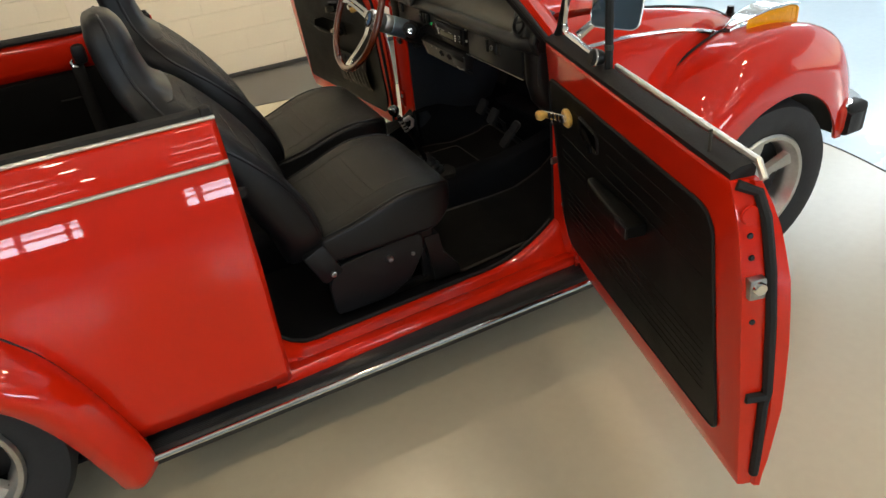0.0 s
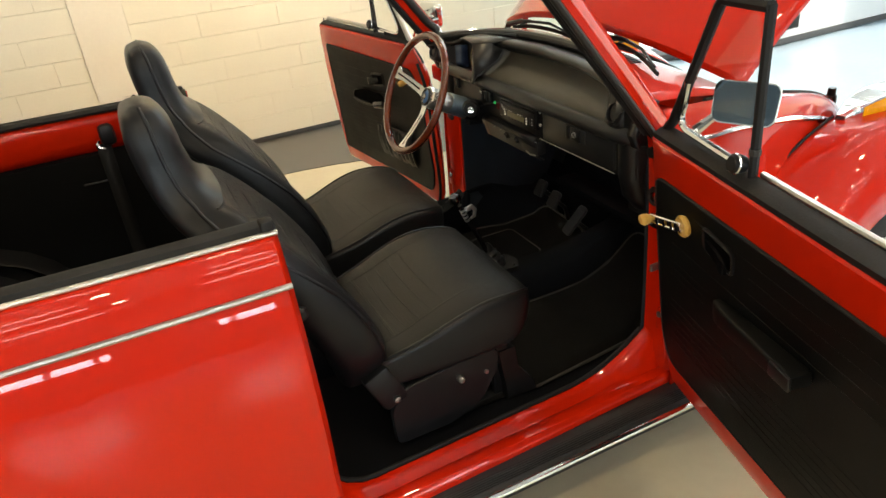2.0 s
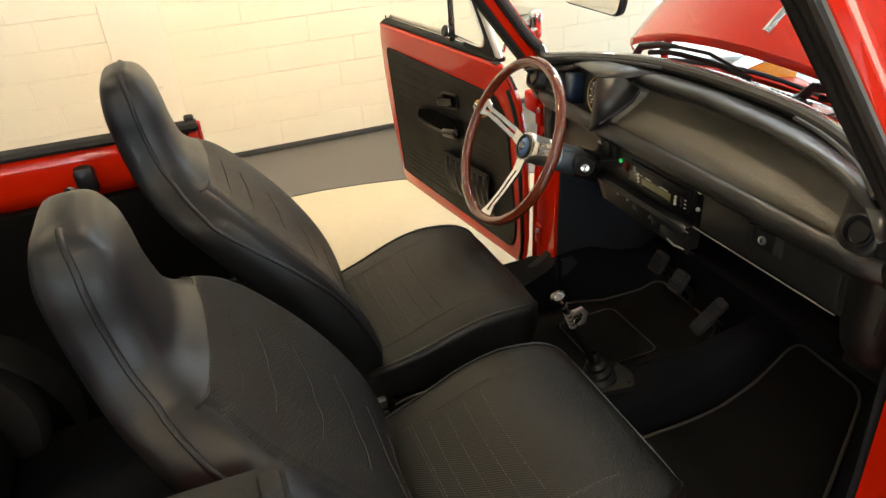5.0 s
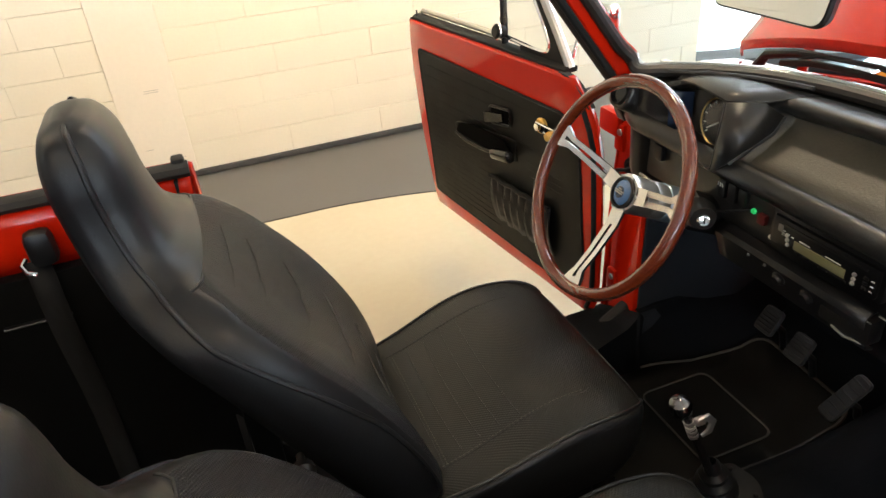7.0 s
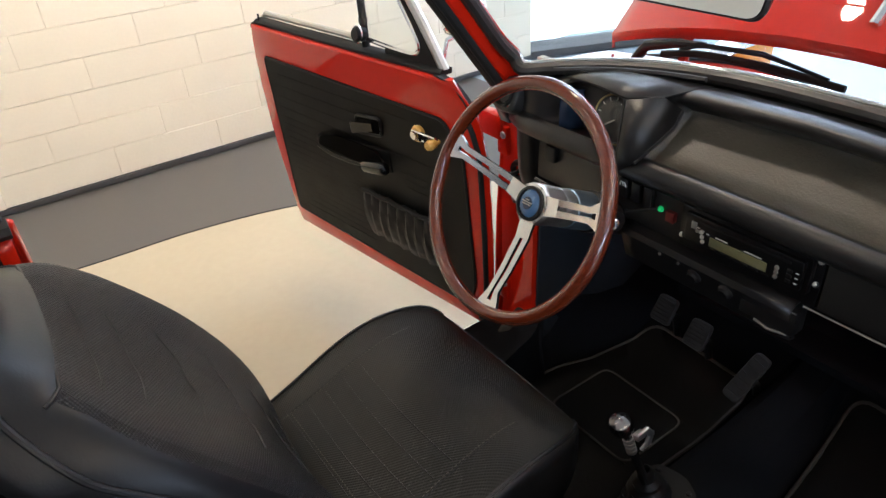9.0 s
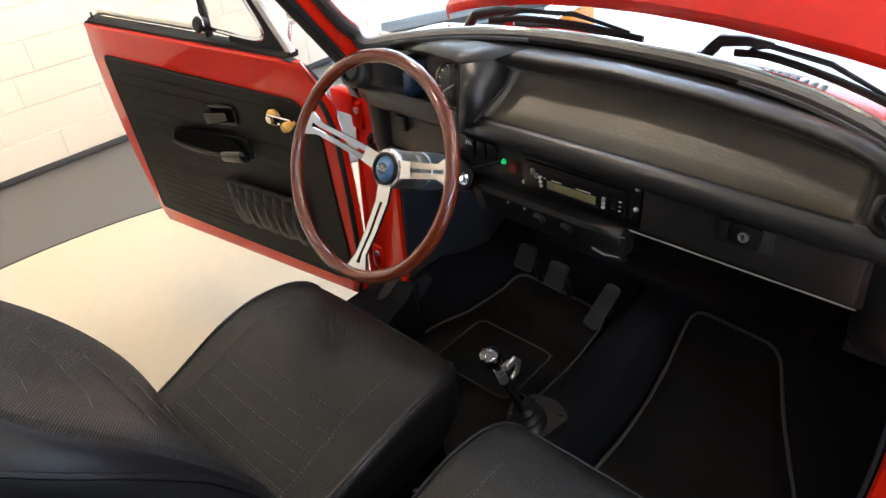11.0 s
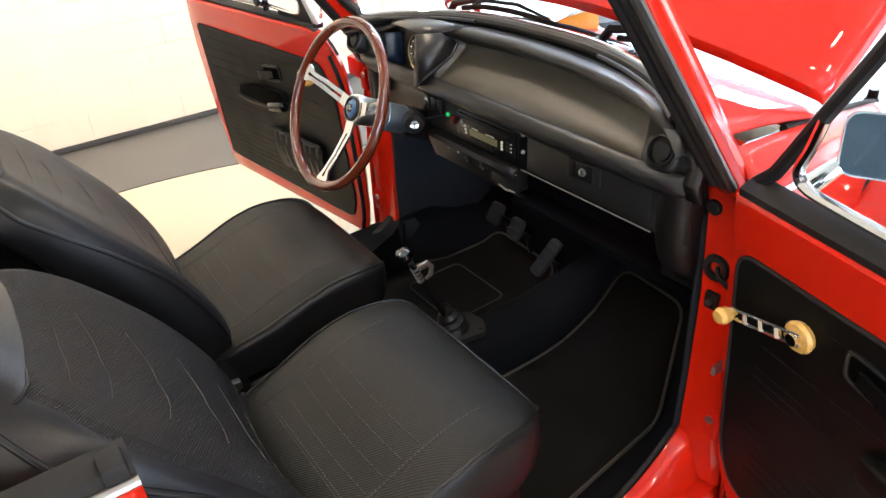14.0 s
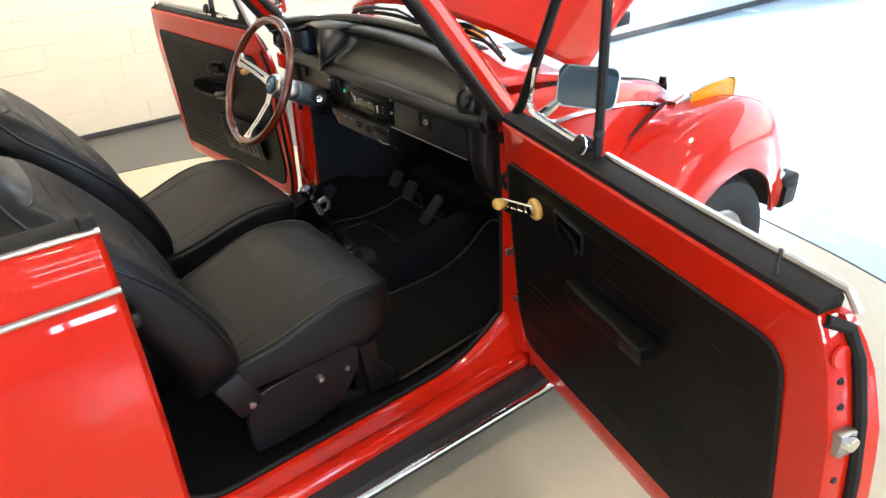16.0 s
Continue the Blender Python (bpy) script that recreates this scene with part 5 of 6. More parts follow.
    ol = rounded([(0.240 + hu, 0.838 + hz), (0.348 + hu, 0.826 + hz), (0.350 + hu, 0.776 + hz), (0.244 + hu, 0.790 + hz)], 0.014)
    part("handle_bezel", onface(tube([(u, 0.008, z) for u, z in ol], 0.0045, 6, closed=True)), PLASTIC, D, "black inner handle bezel")
    part("handle_recess", onface(plate(ol, 0.004, 0.0075)), SHADEBLACK, D)
    part("inner_handle", onface(loft([[(u + hu, 0.012 + w + f, z + hz) for w, z in ((0, z0 - h), (0.008, z0 - h), (0.008, z0 + h), (0, z0 + h))] for u, z0, h, f in ((0.268, 0.812, 0.011, 0.0), (0.31, 0.804, 0.013, 0.004), (0.342, 0.799, 0.016, 0.012), (0.350, 0.798, 0.014, 0.010))])), GLOSSBLACK, D, "black pull handle")
    # armrest
    za, ua, ub, tilt, thin = (0.668, 0.300, 0.600, 0.034, 1.0) if near else (0.694, 0.300, 0.630, -0.022, 0.36)
    secs = cr([(ua, 0.010, 0.009, 0.022), (ua + 0.03, 0.016, 0.015, 0.026), (ua + 0.12, 0.022, 0.020, 0.024), (ub - 0.06, 0.027, 0.025, 0.020), (ub - 0.01, 0.030, 0.027, 0.018), (ub, 0.030, 0.022, 0.014)], 14)
    part("armrest", onface(loft([[(u, (w0 + a) * thin, za + tilt * (u - ua) / (ub - ua) + b * (1 if near else 1.35)) for a, b in supring(wh, zh, 24, 0.38)] for u, w0, wh, zh in secs])), PANEL, D, "padded black armrest" if near else "black armrest with a pull recess painted dark as shade")
    if near:
        part("armrest_grip", onface(box(ub - 0.055, ub + 0.004, 0.050, 0.059, za + tilt - 0.016, za + tilt + 0.016, 0.004)), PLASTIC, D, "glossy grip end")
    else:
        # flat plate on the armrest, coloured as the shade of a pull recess
        part("pull_shade", onface(plate(rounded([(0.305, 0.690), (0.335, 0.722), (0.50, 0.722), (0.600, 0.700), (0.625, 0.668), (0.45, 0.664), (0.37, 0.668)], 0.014, 4), 0.018, 0.0225)), SHADEBLACK, D, "pull recess painted dark as shade")
        part("recess_lip", onface(tube([(0.39, 0.024, 0.664), (0.47, 0.025, 0.655), (0.56, 0.024, 0.652), (0.632, 0.020, 0.660)], 0.0045, 8)), PLASTIC, D)
        part("armrest_grip", onface(box(0.280, 0.385, 0.020, 0.052, 0.664, 0.700, 0.014, seg=3, m=Matrix.Translation((0.33, 0, 0.682)) @ Matrix.Rotation(radians(10), 4, "Y") @ Matrix.Translation((-0.33, 0, -0.682)))), GLOSSBLACK, D, "glossy blue-black grip end")
    if not near:
        rows = []
        for i in range(25):
            u = 0.14 + 0.305 * i / 24
            rows.append([P(u, 0.012 + 0.006 * math.sin(i * 2.1 + j * 0.5) * (0.5 + 0.5 * j / 6) + 0.010 * math.sin(math.pi * j / 6), 0.425 + 0.150 * j / 6 + 0.004 * math.sin(i * 1.3)) for j in range(7)])
        part("map_pocket", sheet(rows), VINYL, D, "gathered black map pocket", solid=0.003)
        part("pocket_band", tube([P(0.14 + 0.305 * i / 12, 0.020, 0.577 + 0.003 * math.sin(i * 2)) for i in range(13)], 0.007, 6), RUBBER, D)
    # top: rubber slot, chrome strip, lock pin
    tr = ((-0.006, 0.958), (-0.004, 0.972), (-0.020, 0.982), (-0.044, 0.985), (-0.052, 0.975), (-0.050, 0.958)) if near else ((-0.012, 0.958), (-0.013, 0.966), (-0.022, 0.972), (-0.044, 0.974), (-0.052, 0.970), (-0.050, 0.958))
    part("top_rubber", loft([[P(u, w, z) for w, z in tr] for u in np.linspace(-0.004 if near else 0.080, 0.882 if near else 0.900, 12)]), STRIP, D, "dark window slot rubber")
    part("top_chrome", tube([P(u, -0.052, 0.988 if near else 0.982) for u in np.linspace(0.34 if near else 0.385, 0.885, 8)] + [P(0.908, -0.050, 0.965)], 0.007 if near else 0.0085, 8), TRIM, D, "chrome window-slot strip")
    part("lock_pin", tube([P(0.80, -0.014, 0.975), P(0.80, -0.014, 1.018)] if near else [P(0.88, -0.022, 0.960), P(0.88, -0.022, 0.988)], [0.0036, 0.003], 8), PIPING if near else PLASTIC, D, "door lock pin")
    # quarter light
    post = [P(0.322 + qs, -0.036, z) for z in (0.965, 1.10, 1.25, 1.302)]
    q = part("quarter_light", tube(post, 0.0105, 8, flat=0.8), RUBBER, D, "black-framed triangular quarter light")
    slope = [P(u, -0.034, z) for u, z in ((-0.005, 0.970), (0.030, 1.005), (0.085, 1.105), (0.140, 1.205), (0.180, 1.280), (0.192, 1.292), (0.215, 1.294), (0.325 + qs, 1.299))]
    if not near:
        slope = [P(u, -0.034, z) for u, z in ((0.085, 0.966), (0.118, 1.015), (0.150, 1.060), (0.208, 1.133), (0.262, 1.205), (0.300, 1.262), (0.330, 1.288), (0.377, 1.299))]
    part("frame_top", tube([P(u, -0.036, z) for u, z in (((0.174, 1.286), (0.188, 1.304), (0.26, 1.308), (0.332, 1.311)) if near else ((0.310, 1.288), (0.335, 1.302), (0.385, 1.311)))], 0.0075, 8), TRIM, D, "bright strip on the quarter light")
    if near:
        part("frame_edge", tube([P(u - 0.010, -0.040, z + 0.004) for u, z in ((0.060, 1.06), (0.10, 1.135), (0.14, 1.205), (0.174, 1.272))], 0.0045, 6), TRIM, D)
    part("frame_rubber", tube(slope, 0.0115, 8), RUBBER if near else TRIM, D, "" if near else "satin quarter-light pillar strip")
    fr = [(0.052 + qs, 1.012), (0.312 + qs, 1.000), (0.312 + qs, 1.290), (0.196 + qs, 1.284), (0.10 + qs, 1.115)] if near else [(0.160, 0.990), (0.370, 0.996), (0.370, 1.290), (0.330, 1.270), (0.235, 1.130)]
    loop = rounded(fr, 0.02, 5)
    bow = [(0.086 + qs, 1.112), (0.076 + qs, 1.07), (0.064 + qs, 1.028), (0.085 + qs, 1.008), (0.15 + qs, 1.003), (0.30 + qs, 0.998)] if near else [(0.300, 1.215), (0.262, 1.164), (0.238, 1.130), (0.204, 1.083), (0.172, 1.035), (0.160, 1.005), (0.180, 0.988), (0.254, 0.988), (0.372, 0.996)]
    if not near:
        web = rounded([(0.098, 0.972), (0.290, 0.972), (0.290, 0.984), (0.182, 0.986), (0.158, 1.006), (0.176, 1.044), (0.240, 1.134), (0.232, 1.142), (0.208, 1.122)], 0.004, 2)
        part("frame_web", onface(plate(web, -0.042, -0.026, bevel=0.002)), RUBBER, D, "black rubber web of the quarter light")
        part("corner_rubber", loft([[P(u + a, w, z) for a, w in ((-0.010, -0.002), (0.012, -0.002), (0.014, -0.020), (-0.010, -0.022))] for u, z in ((-0.012, 0.900), (0.012, 0.928), (0.034, 0.946), (0.056, 0.958), (0.080, 0.963))]), RUBBER, D, "worn black corner rubber")
    part("chrome_frame", tube([P(u, -0.028, z) for u, z in cr(bow, 30)], 0.0085 if near else 0.0055, 8), CHROME, D, "chrome quarter-light frame")
    g = part("quarter_pane", plate(loop, -0.001, 0.001), GLASS, D, "clear quarter-light glass")
    for v in g.data.vertices:
        v.co = P(v.co.x, -0.030 + v.co.y, v.co.z)
    g.visible_shadow = False
    Mc = axis_to(P(0.302 + qs * 1.2, -0.012, 1.008), P(0.302, 0.1, 1.02) - P(0.302, 0.0, 1.0))
    part("quarter_catch", lathe([(0.016, -0.016), (0.019, -0.004), (0.019, 0.009), (0.014, 0.014), (0, 0.014)], 18, Mc), PLASTIC, D, "round black quarter-light catch")
    part("catch_rim", lathe([(0.0195, 0.002), (0.0212, 0.004), (0.0195, 0.007)], 18, Mc), CHROME, D)
    part("post_clip", tube([P(0.322 + qs, -0.036, 1.028), P(0.322 + qs, -0.036, 1.040)], 0.0115, 8), PIPING, D)
    # lock edge fittings
    def E(z, w):
        return P(lerp(uend, z) + (0.006 if w < -0.03 else 0.0), w, z)
    part("edge_seal", tube([E(0.955, -0.012), E(0.94, -0.045), E(0.90, -0.050), E(0.86, -0.052), E(0.8, -0.054), E(0.7, -0.056), E(0.6, -0.056), E(0.53, -0.054), E(0.50, -0.046), E(0.46, -0.044), E(0.38, -0.040), E(0.30, -0.034)], 0.010, 8), STRIP, D, "grey rubber door seal")
    lat = part("door_latch", box(-0.02, 0.007, -0.042, -0.010, 0.752, 0.796, 0.004), STEEL, D, "zinc door latch")
    for v in lat.data.vertices:
        v.co = P(0.948 + v.co.x, v.co.y, v.co.z)
    part("latch_wheel", lathe([(0, 0.010), (0.011, 0.010), (0.013, 0.004), (0.013, 0)], 14, axis_to(P(0.953, -0.026, 0.780), (1, 0, 0))), CHROME, D)
    part("guide_wedge", tube([E(0.52, -0.012), E(0.52, -0.05)], 0.011, 8), RUBBER, D, "rubber guide wedge")
    part("edge_plug", lathe([(0, 0.003), (0.016, 0.003), (0.018, 0)], 18, axis_to(E(0.905, -0.026), (1, 0, 0.2))), RED, D, "red painted plug")
    for z in (0.87, 0.83, 0.70):
        part("edge_screw", lathe([(0, 0.003), (0.005, 0.003), (0.006, 0)], 10, axis_to(E(z, -0.022), (1, 0, 0.1))), PLASTIC, D)
    # mirror
    mc = V((0.118, m * 0.088, 1.056)) if near else V((0.216, m * 0.170, 1.026))
    a0, a1 = (V((0.06, m * 0.012, 0.985)), V((0.075, m * 0.05, 1.02))) if near else (V((0.146, m * 0.026, 0.968)), V((0.152, m * 0.045, 1.005)))
    part("mirror_arm", tube([a0, a1, mc + V((-0.06, m * 0.0, -0.012)), mc + V((0, m * 0.012, 0))], [0.014, 0.010, 0.009, 0.012] if near else [0.0055, 0.006, 0.005, 0.008], 10), CHROME, D, "chrome mirror arm")
    face = M.inverted() @ V((-0.15, -1.35, 1.47)) - mc if near else V((0.10, m * 1.0, 0.0))
    R = axis_to(mc, face)
    ol = rounded([(-0.070, 0.044), (0.072, 0.044), (0.070, -0.050), (-0.066, -0.050)], 0.024, 6)
    bm = loft([[R @ V((x * k, z * k, h)) for x, z in ol] for k, h in ((0.985, 0.0), (1.0, -0.004), (0.97, -0.014), (0.8, -0.026), (0.4, -0.034))])
    part("mirror_shell", bm, CHROME, D, "chrome door mirror shell")
    bm = bmesh.new()
    bm.faces.new([bm.verts.new(R @ V((x * 0.95, z * 0.93, 0.002))) for x, z in ol])
    # only the near mirror has the reflection tinted into its colour
    part("mirror_glass", bm, DIMMIRROR if near else CLEARMIRROR, D, "mirror glass", smooth=False)
    # outer handle
    part("outer_handle", tube([P(0.74, -0.092, 0.835), P(0.75, -0.115, 0.835), P(0.85, -0.112, 0.835), P(0.86, -0.09, 0.835)], 0.009, 8), CHROME, D, "chrome outer door handle")
    return D


door((0.955, -0.655), (-0.243, -0.970), 1, True)
door((0.925, 0.672), (-0.13, 0.92), -1, False)

# ---- dashboard ----
def base_z(y):
    return base_line(max(-0.54, min(0.54, y))).z


def base_x(y):
    return base_line(max(-0.54, min(0.54, y))).x


dash = part("dashboard", box(0.940, 1.10, -0.535, 0.535, 0.800, 0.902, 0.004), DASH, car, "black padded dashboard")
# pad: lower roll, recessed panel with its overhanging rim, top roll, skinned across the car
ZR = [(-0.545, 0.985), (-0.50, 1.006), (-0.45, 1.034), (-0.40, 1.044), (-0.30, 1.048), (0, 1.052), (0.17, 1.050), (0.40, 1.040), (0.46, 1.018), (0.545, 0.985)]
XR = [(-0.545, 0.925), (-0.50, 0.940), (-0.432, 0.948), (-0.348, 0.974), (-0.215, 1.0), (0, 1.014), (0.2, 1.0), (0.348, 0.97), (0.545, 0.93)]
XT = [(-0.545, 0.97), (-0.43, 0.99), (-0.36, 1.012), (-0.29, 1.024), (-0.126, 1.040), (0.033, 1.044), (0.214, 1.02), (0.545, 0.97)]
rows = []
YD = [0.545, 0.53, 0.50, 0.47, 0.44, 0.40, 0.36, 0.30, 0.26, 0.235, 0.222, 0.216, 0.210, 0.204, 0.198, 0.18, 0.15, 0.12, 0.06, 0.0, -0.06, -0.12, -0.18, -0.24, -0.30, -0.34, -0.37, -0.395, -0.41, -0.418, -0.424, -0.430, -0.436, -0.445, -0.46, -0.48, -0.51, -0.53, -0.545]
for y in YD:
    zr, xr, xt, bx, bz = lerp(ZR, y), lerp(XR, y), lerp(XT, y), base_x(y), base_z(y)
    ramp = max(0.0, min(1.0, (y + 0.438) / 0.018)) * max(0.0, min(1.0, (0.216 - y) / 0.014))
    k = ramp * ramp * (3 - 2 * ramp)
    # the recess loses height in a rounded upper corner
    top = 1.003 - 0.008 * max(0.0, (abs(y + 0.10) - 0.27) / 0.07) ** 2 * k
    flat = [(0.9175 + (xr - 0.018 - 0.9175) * t, 0.943 + (zr - 0.014 - 0.943) * t) for t in (0.02, 0.06, 0.25, 0.5, 0.75, 0.94, 0.97, 0.99)]
    deep = [(0.9215, 0.9430), (0.9300, 0.9400)] + [(0.9300 + (xt - 0.9300) * t, 0.9400 + (top - 0.9400) * t - 0.004 * math.sin(math.pi * t)) for t in (0.30, 0.62, 0.92)] + [(xt - 0.001, top + 0.006), (xr + 0.004, zr - 0.028), (xr - 0.012, zr - 0.018)]
    prof = [(0.952, 0.896), (0.925, 0.898), (0.908, 0.904), (0.902, 0.914), (0.903, 0.926), (0.908, 0.937), (0.9145, 0.9425)]
    if 0.252 < y < 0.462:
        flat = [(0.93, 0.930)] + [(0.985, 0.932 + 0.011 * q) for q in range(7)]
    prof += [(a[0] + (b[0] - a[0]) * k, a[1] + (b[1] - a[1]) * k) for a, b in zip(flat, deep)]
    prof += [(xr - 0.016, zr - 0.010), (xr - 0.012, zr - 0.003), (xr, zr), (xr + 0.016, zr - 0.001), (max(bx - 0.034, xr + 0.024), min(zr, bz) - 0.004), (max(bx - 0.030, xr + 0.028), min(zr, bz) - 0.020), (max(bx - 0.004, xr + 0.04), min(zr, bz) - 0.026)]
    tuck = 0.034 * (max(0.0, abs(y) - 0.485) / 0.06) ** 2
    reach = max(0.0, y - 0.465) * 0.6
    rows.append([(x + tuck * (1.0 if z < 0.95 else 0.4), y + reach, z) for x, z in prof])
bm = sheet(rows)
bm.faces.ensure_lookup_table()
# only the recessed faces take the sheen colour
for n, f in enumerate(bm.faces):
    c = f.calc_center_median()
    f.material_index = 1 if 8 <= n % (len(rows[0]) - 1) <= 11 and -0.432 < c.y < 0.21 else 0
part("dash_pad", bm, [DASH, PADSHEEN], dash, "grained black dash pad with sheen coloured into its recessed panel", solid=0.003, sharp=75)
part("scuttle_lining", sheet([[base_line(y, f) + V((0, 0, dz)) for y in YS] for f, dz in ((-0.035, -0.034), (-0.012, -0.024), (0.002, -0.010))]), DASH, dash, "black lining below the screen seal", solid=0.003)
# defroster slot
part("defroster_slot", tube([base_line(y, -0.024) + V((0, 0, -0.008)) for y in np.linspace(-0.48, -0.20, 10)], 0.0055, 6), DIAL, dash, "black defroster slot")
part("defroster_slot", tube([base_line(y, -0.026) + V((0, 0, -0.006)) for y in np.linspace(0.20, 0.46, 8)], 0.005, 6), DIAL, dash)
# instrument hood: a crisp angular cowl round the dials, a plane flank down to the recessed panel
def hood_x(y, z):
    return 0.889 + 0.255 * (y - 0.25) + 0.122 * (z - 0.915)


HO = rounded([(0.249, 0.912), (0.250, 1.046), (0.390, 1.040), (0.462, 1.012), (0.468, 0.908)], [0.012, 0.010, 0.05, 0.03, 0.02], 5)
hc = (0.36, 0.975)
rings = []
for dx, k in ((0.13, 1.0), (0.012, 1.0), (0.003, 0.992), (0.0, 0.97), (0.003, 0.93), (0.02, 0.90), (0.075, 0.84)):
    rings.append([(hood_x(y, z) + dx, hc[0] + (y - hc[0]) * k, hc[1] + (z - hc[1]) * k) for y, z in HO])
part("instrument_hood", loft(rings, cap=False), DASH, dash, "black angular instrument hood", sharp=40)
bm = bmesh.new()
FL = [(0.889, 0.249, 0.914), (0.904, 0.2495, 1.044), (0.955, 0.214, 1.044), (0.990, 0.200, 1.016), (0.972, 0.200, 0.990), (0.892, 0.213, 0.944)]
bm.faces.new([bm.verts.new(p) for p in FL])
bmesh.ops.triangulate(bm, faces=bm.faces[:])
part("hood_flank", bm, DASH, dash, "plain black flank of the hood", solid=0.005, sharp=50)
part("flank_edge", tube([FL[3], FL[4], FL[5]], 0.004, 8), DASH, dash)
rows = [[(0.905, 0.2495, 1.0455), (0.955, 0.213, 1.0445), (1.0, 0.190, 1.050), (1.045, 0.18, 1.046)],
        [(0.914, 0.30, 1.0455), (0.962, 0.285, 1.050), (1.0, 0.28, 1.051), (1.03, 0.28, 1.044)],
        [(0.925, 0.36, 1.043), (0.970, 0.355, 1.047), (1.0, 0.355, 1.046), (1.02, 0.355, 1.040)],
        [(0.937, 0.41, 1.034), (0.975, 0.41, 1.038), (0.995, 0.41, 1.037), (1.005, 0.41, 1.032)],
        [(0.957, 0.462, 1.012), (0.975, 0.465, 1.014), (0.985, 0.47, 1.012), (0.99, 0.475, 1.005)]]
part("hood_top", sheet(rows), DASH, dash, solid=0.004, sharp=50)
part("instrument_panel", plate(supring(0.110, 0.068, 28, 0.6), 0, 0.004, Matrix(((0, 1, 0, 0.962), (-1, 0, 0, 0.358), (0, 0, 1, 0.976), (0, 0, 0, 1)))), DIAL, dash, "black instrument panel")
for yy, r in ((0.312, 0.046),):
    Mi = axis_to((0.958, yy, 0.976), (-1, 0, 0.1))
    part("dial", lathe([(0, 0.004), (r * 0.9, 0.004), (r, 0.008), (r * 1.05, 0.003), (r * 1.05, 0)], 28, Mi), DIAL, dash, "dark round dial")
    part("dial_ring", lathe([(r * 0.97, 0.008), (r * 1.03, 0.010), (r * 1.05, 0.004)], 28, Mi), BRASS, dash)
    for k in range(11):
        a = radians(-40 + 26 * k)
        q = Mi @ V((math.cos(a) * r * 0.78, math.sin(a) * r * 0.78, 0.006))
        q2 = Mi @ V((math.cos(a) * r * 0.9, math.sin(a) * r * 0.9, 0.006))
        part("tick", tube([q, q2], 0.0013, 4), WHITE, dash)
    part("needle", tube([Mi @ V((0, 0, 0.008)), Mi @ V((-r * 0.6, -r * 0.4, 0.008))], 0.0015, 5), WHITE, dash)
# blue panel stands in for window light reflected on the hood's inner wall
part("hood_reflection", sheet([[(hood_x(0.452, z) + 0.014, 0.448, z), (0.925, 0.425, z), (0.958, 0.395, z)] for z in np.linspace(0.928, 1.012, 4)]), BLUEGLOSS, dash, "blue panel painted as window light on the hood wall", solid=0.002)
part("dial_glass", lathe([(0, 0.016), (0.030, 0.0145), (0.044, 0.011), (0.046, 0.009)], 28, axis_to((0.954, 0.312, 0.972), (-1, 0, 0.1))), GLASS, dash, "curved dial glass")
# vents at each end
for s in (-1, 1):
    y, out = (-0.476, 0.0) if s < 0 else (0.560, 0.046)
    Mv = axis_to((0.913 if s < 0 else 0.896, y, 0.978), (-0.93, 0, 0.36))
    part("vent_boss", loft([[Mv @ V((a, b, h)) for a, b in supring(w, w, 28, 0.7)] for w, h in ((0.040, -0.05), (0.036, -0.010), (0.033, -0.004), (0.027, -0.003))], cap=False), DASH, dash, sharp=70)
    rows_e = [[(x, s * yy, z) for x, z in ((0.93, 0.90), (0.915, 0.935), (0.928, 0.975), (0.95, 1.0), (0.985, 1.012))] for yy in (0.53 + out, 0.548 + out, 0.560 + out)]
    part("dash_end", sheet(rows_e), DASH, dash, solid=0.006)
    v = part("air_vent", lathe([(0.028, -0.004), (0.027, 0.001), (0.0245, 0.002), (0.0225, -0.001), (0.0215, -0.008), (0.018, -0.009), (0.017, -0.004), (0.0, -0.003)], 32, Mv), PLASTIC, dash, "round black air vent")
    rings = [[(x, s * (yy + out * 0.7), z) for x, yy in ((0.948, 0.455), (0.930, 0.475), (0.922, 0.50), (0.930, 0.525), (0.95, 0.540), (0.99, 0.542), (0.99, 0.455))] for z in (0.68, 0.70, 0.74, 0.80, 0.90, 0.95, 0.975)]
    for ring_, pull in zip(rings, (0.10, 0.055, 0.02, 0.004, 0, 0, 0.004)):
        for k_ in range(5):
            ring_[k_] = (ring_[k_][0] + pull, ring_[k_][1], ring_[k_][2])
    part("dash_cheek", loft(rings), PLASTIC, dash, "rounded black dash end", sharp=60)
# glovebox
part("glovebox_lid", box(0.930, 0.944, -0.458, -0.119, 0.808, 0.897, 0.004), DASH, dash, "black glovebox lid")
part("glovebox_strip", tube([(0.932, y, 0.8025) for y in np.linspace(-0.462, -0.10, 5)], 0.0016, 6), STEEL, dash, "bright lower strip")
part("latch_recess", box(0.9275, 0.934, -0.336, -0.250, 0.846, 0.888, 0.003), DIAL, dash)
part("latch_lever", box(0.921, 0.931, -0.268, -0.251, 0.847, 0.887, 0.004), PLASTIC, dash, "glossy glovebox latch")
part("latch_plate", box(0.924, 0.931, -0.318, -0.270, 0.848, 0.886, 0.003), PLASTIC, dash)
part("glovebox_lock", lathe([(0, 0.003), (0.0055, 0.003), (0.0065, 0.0045), (0.008, 0.004), (0.009, 0)], 20, axis_to((0.924, -0.292, 0.867), (-1, 0, 0.1))), STEEL, dash, "round steel lock")
part("lock_slot", box(0.9195, 0.9215, -0.293, -0.291, 0.862, 0.872), DIAL, dash, smooth=False)
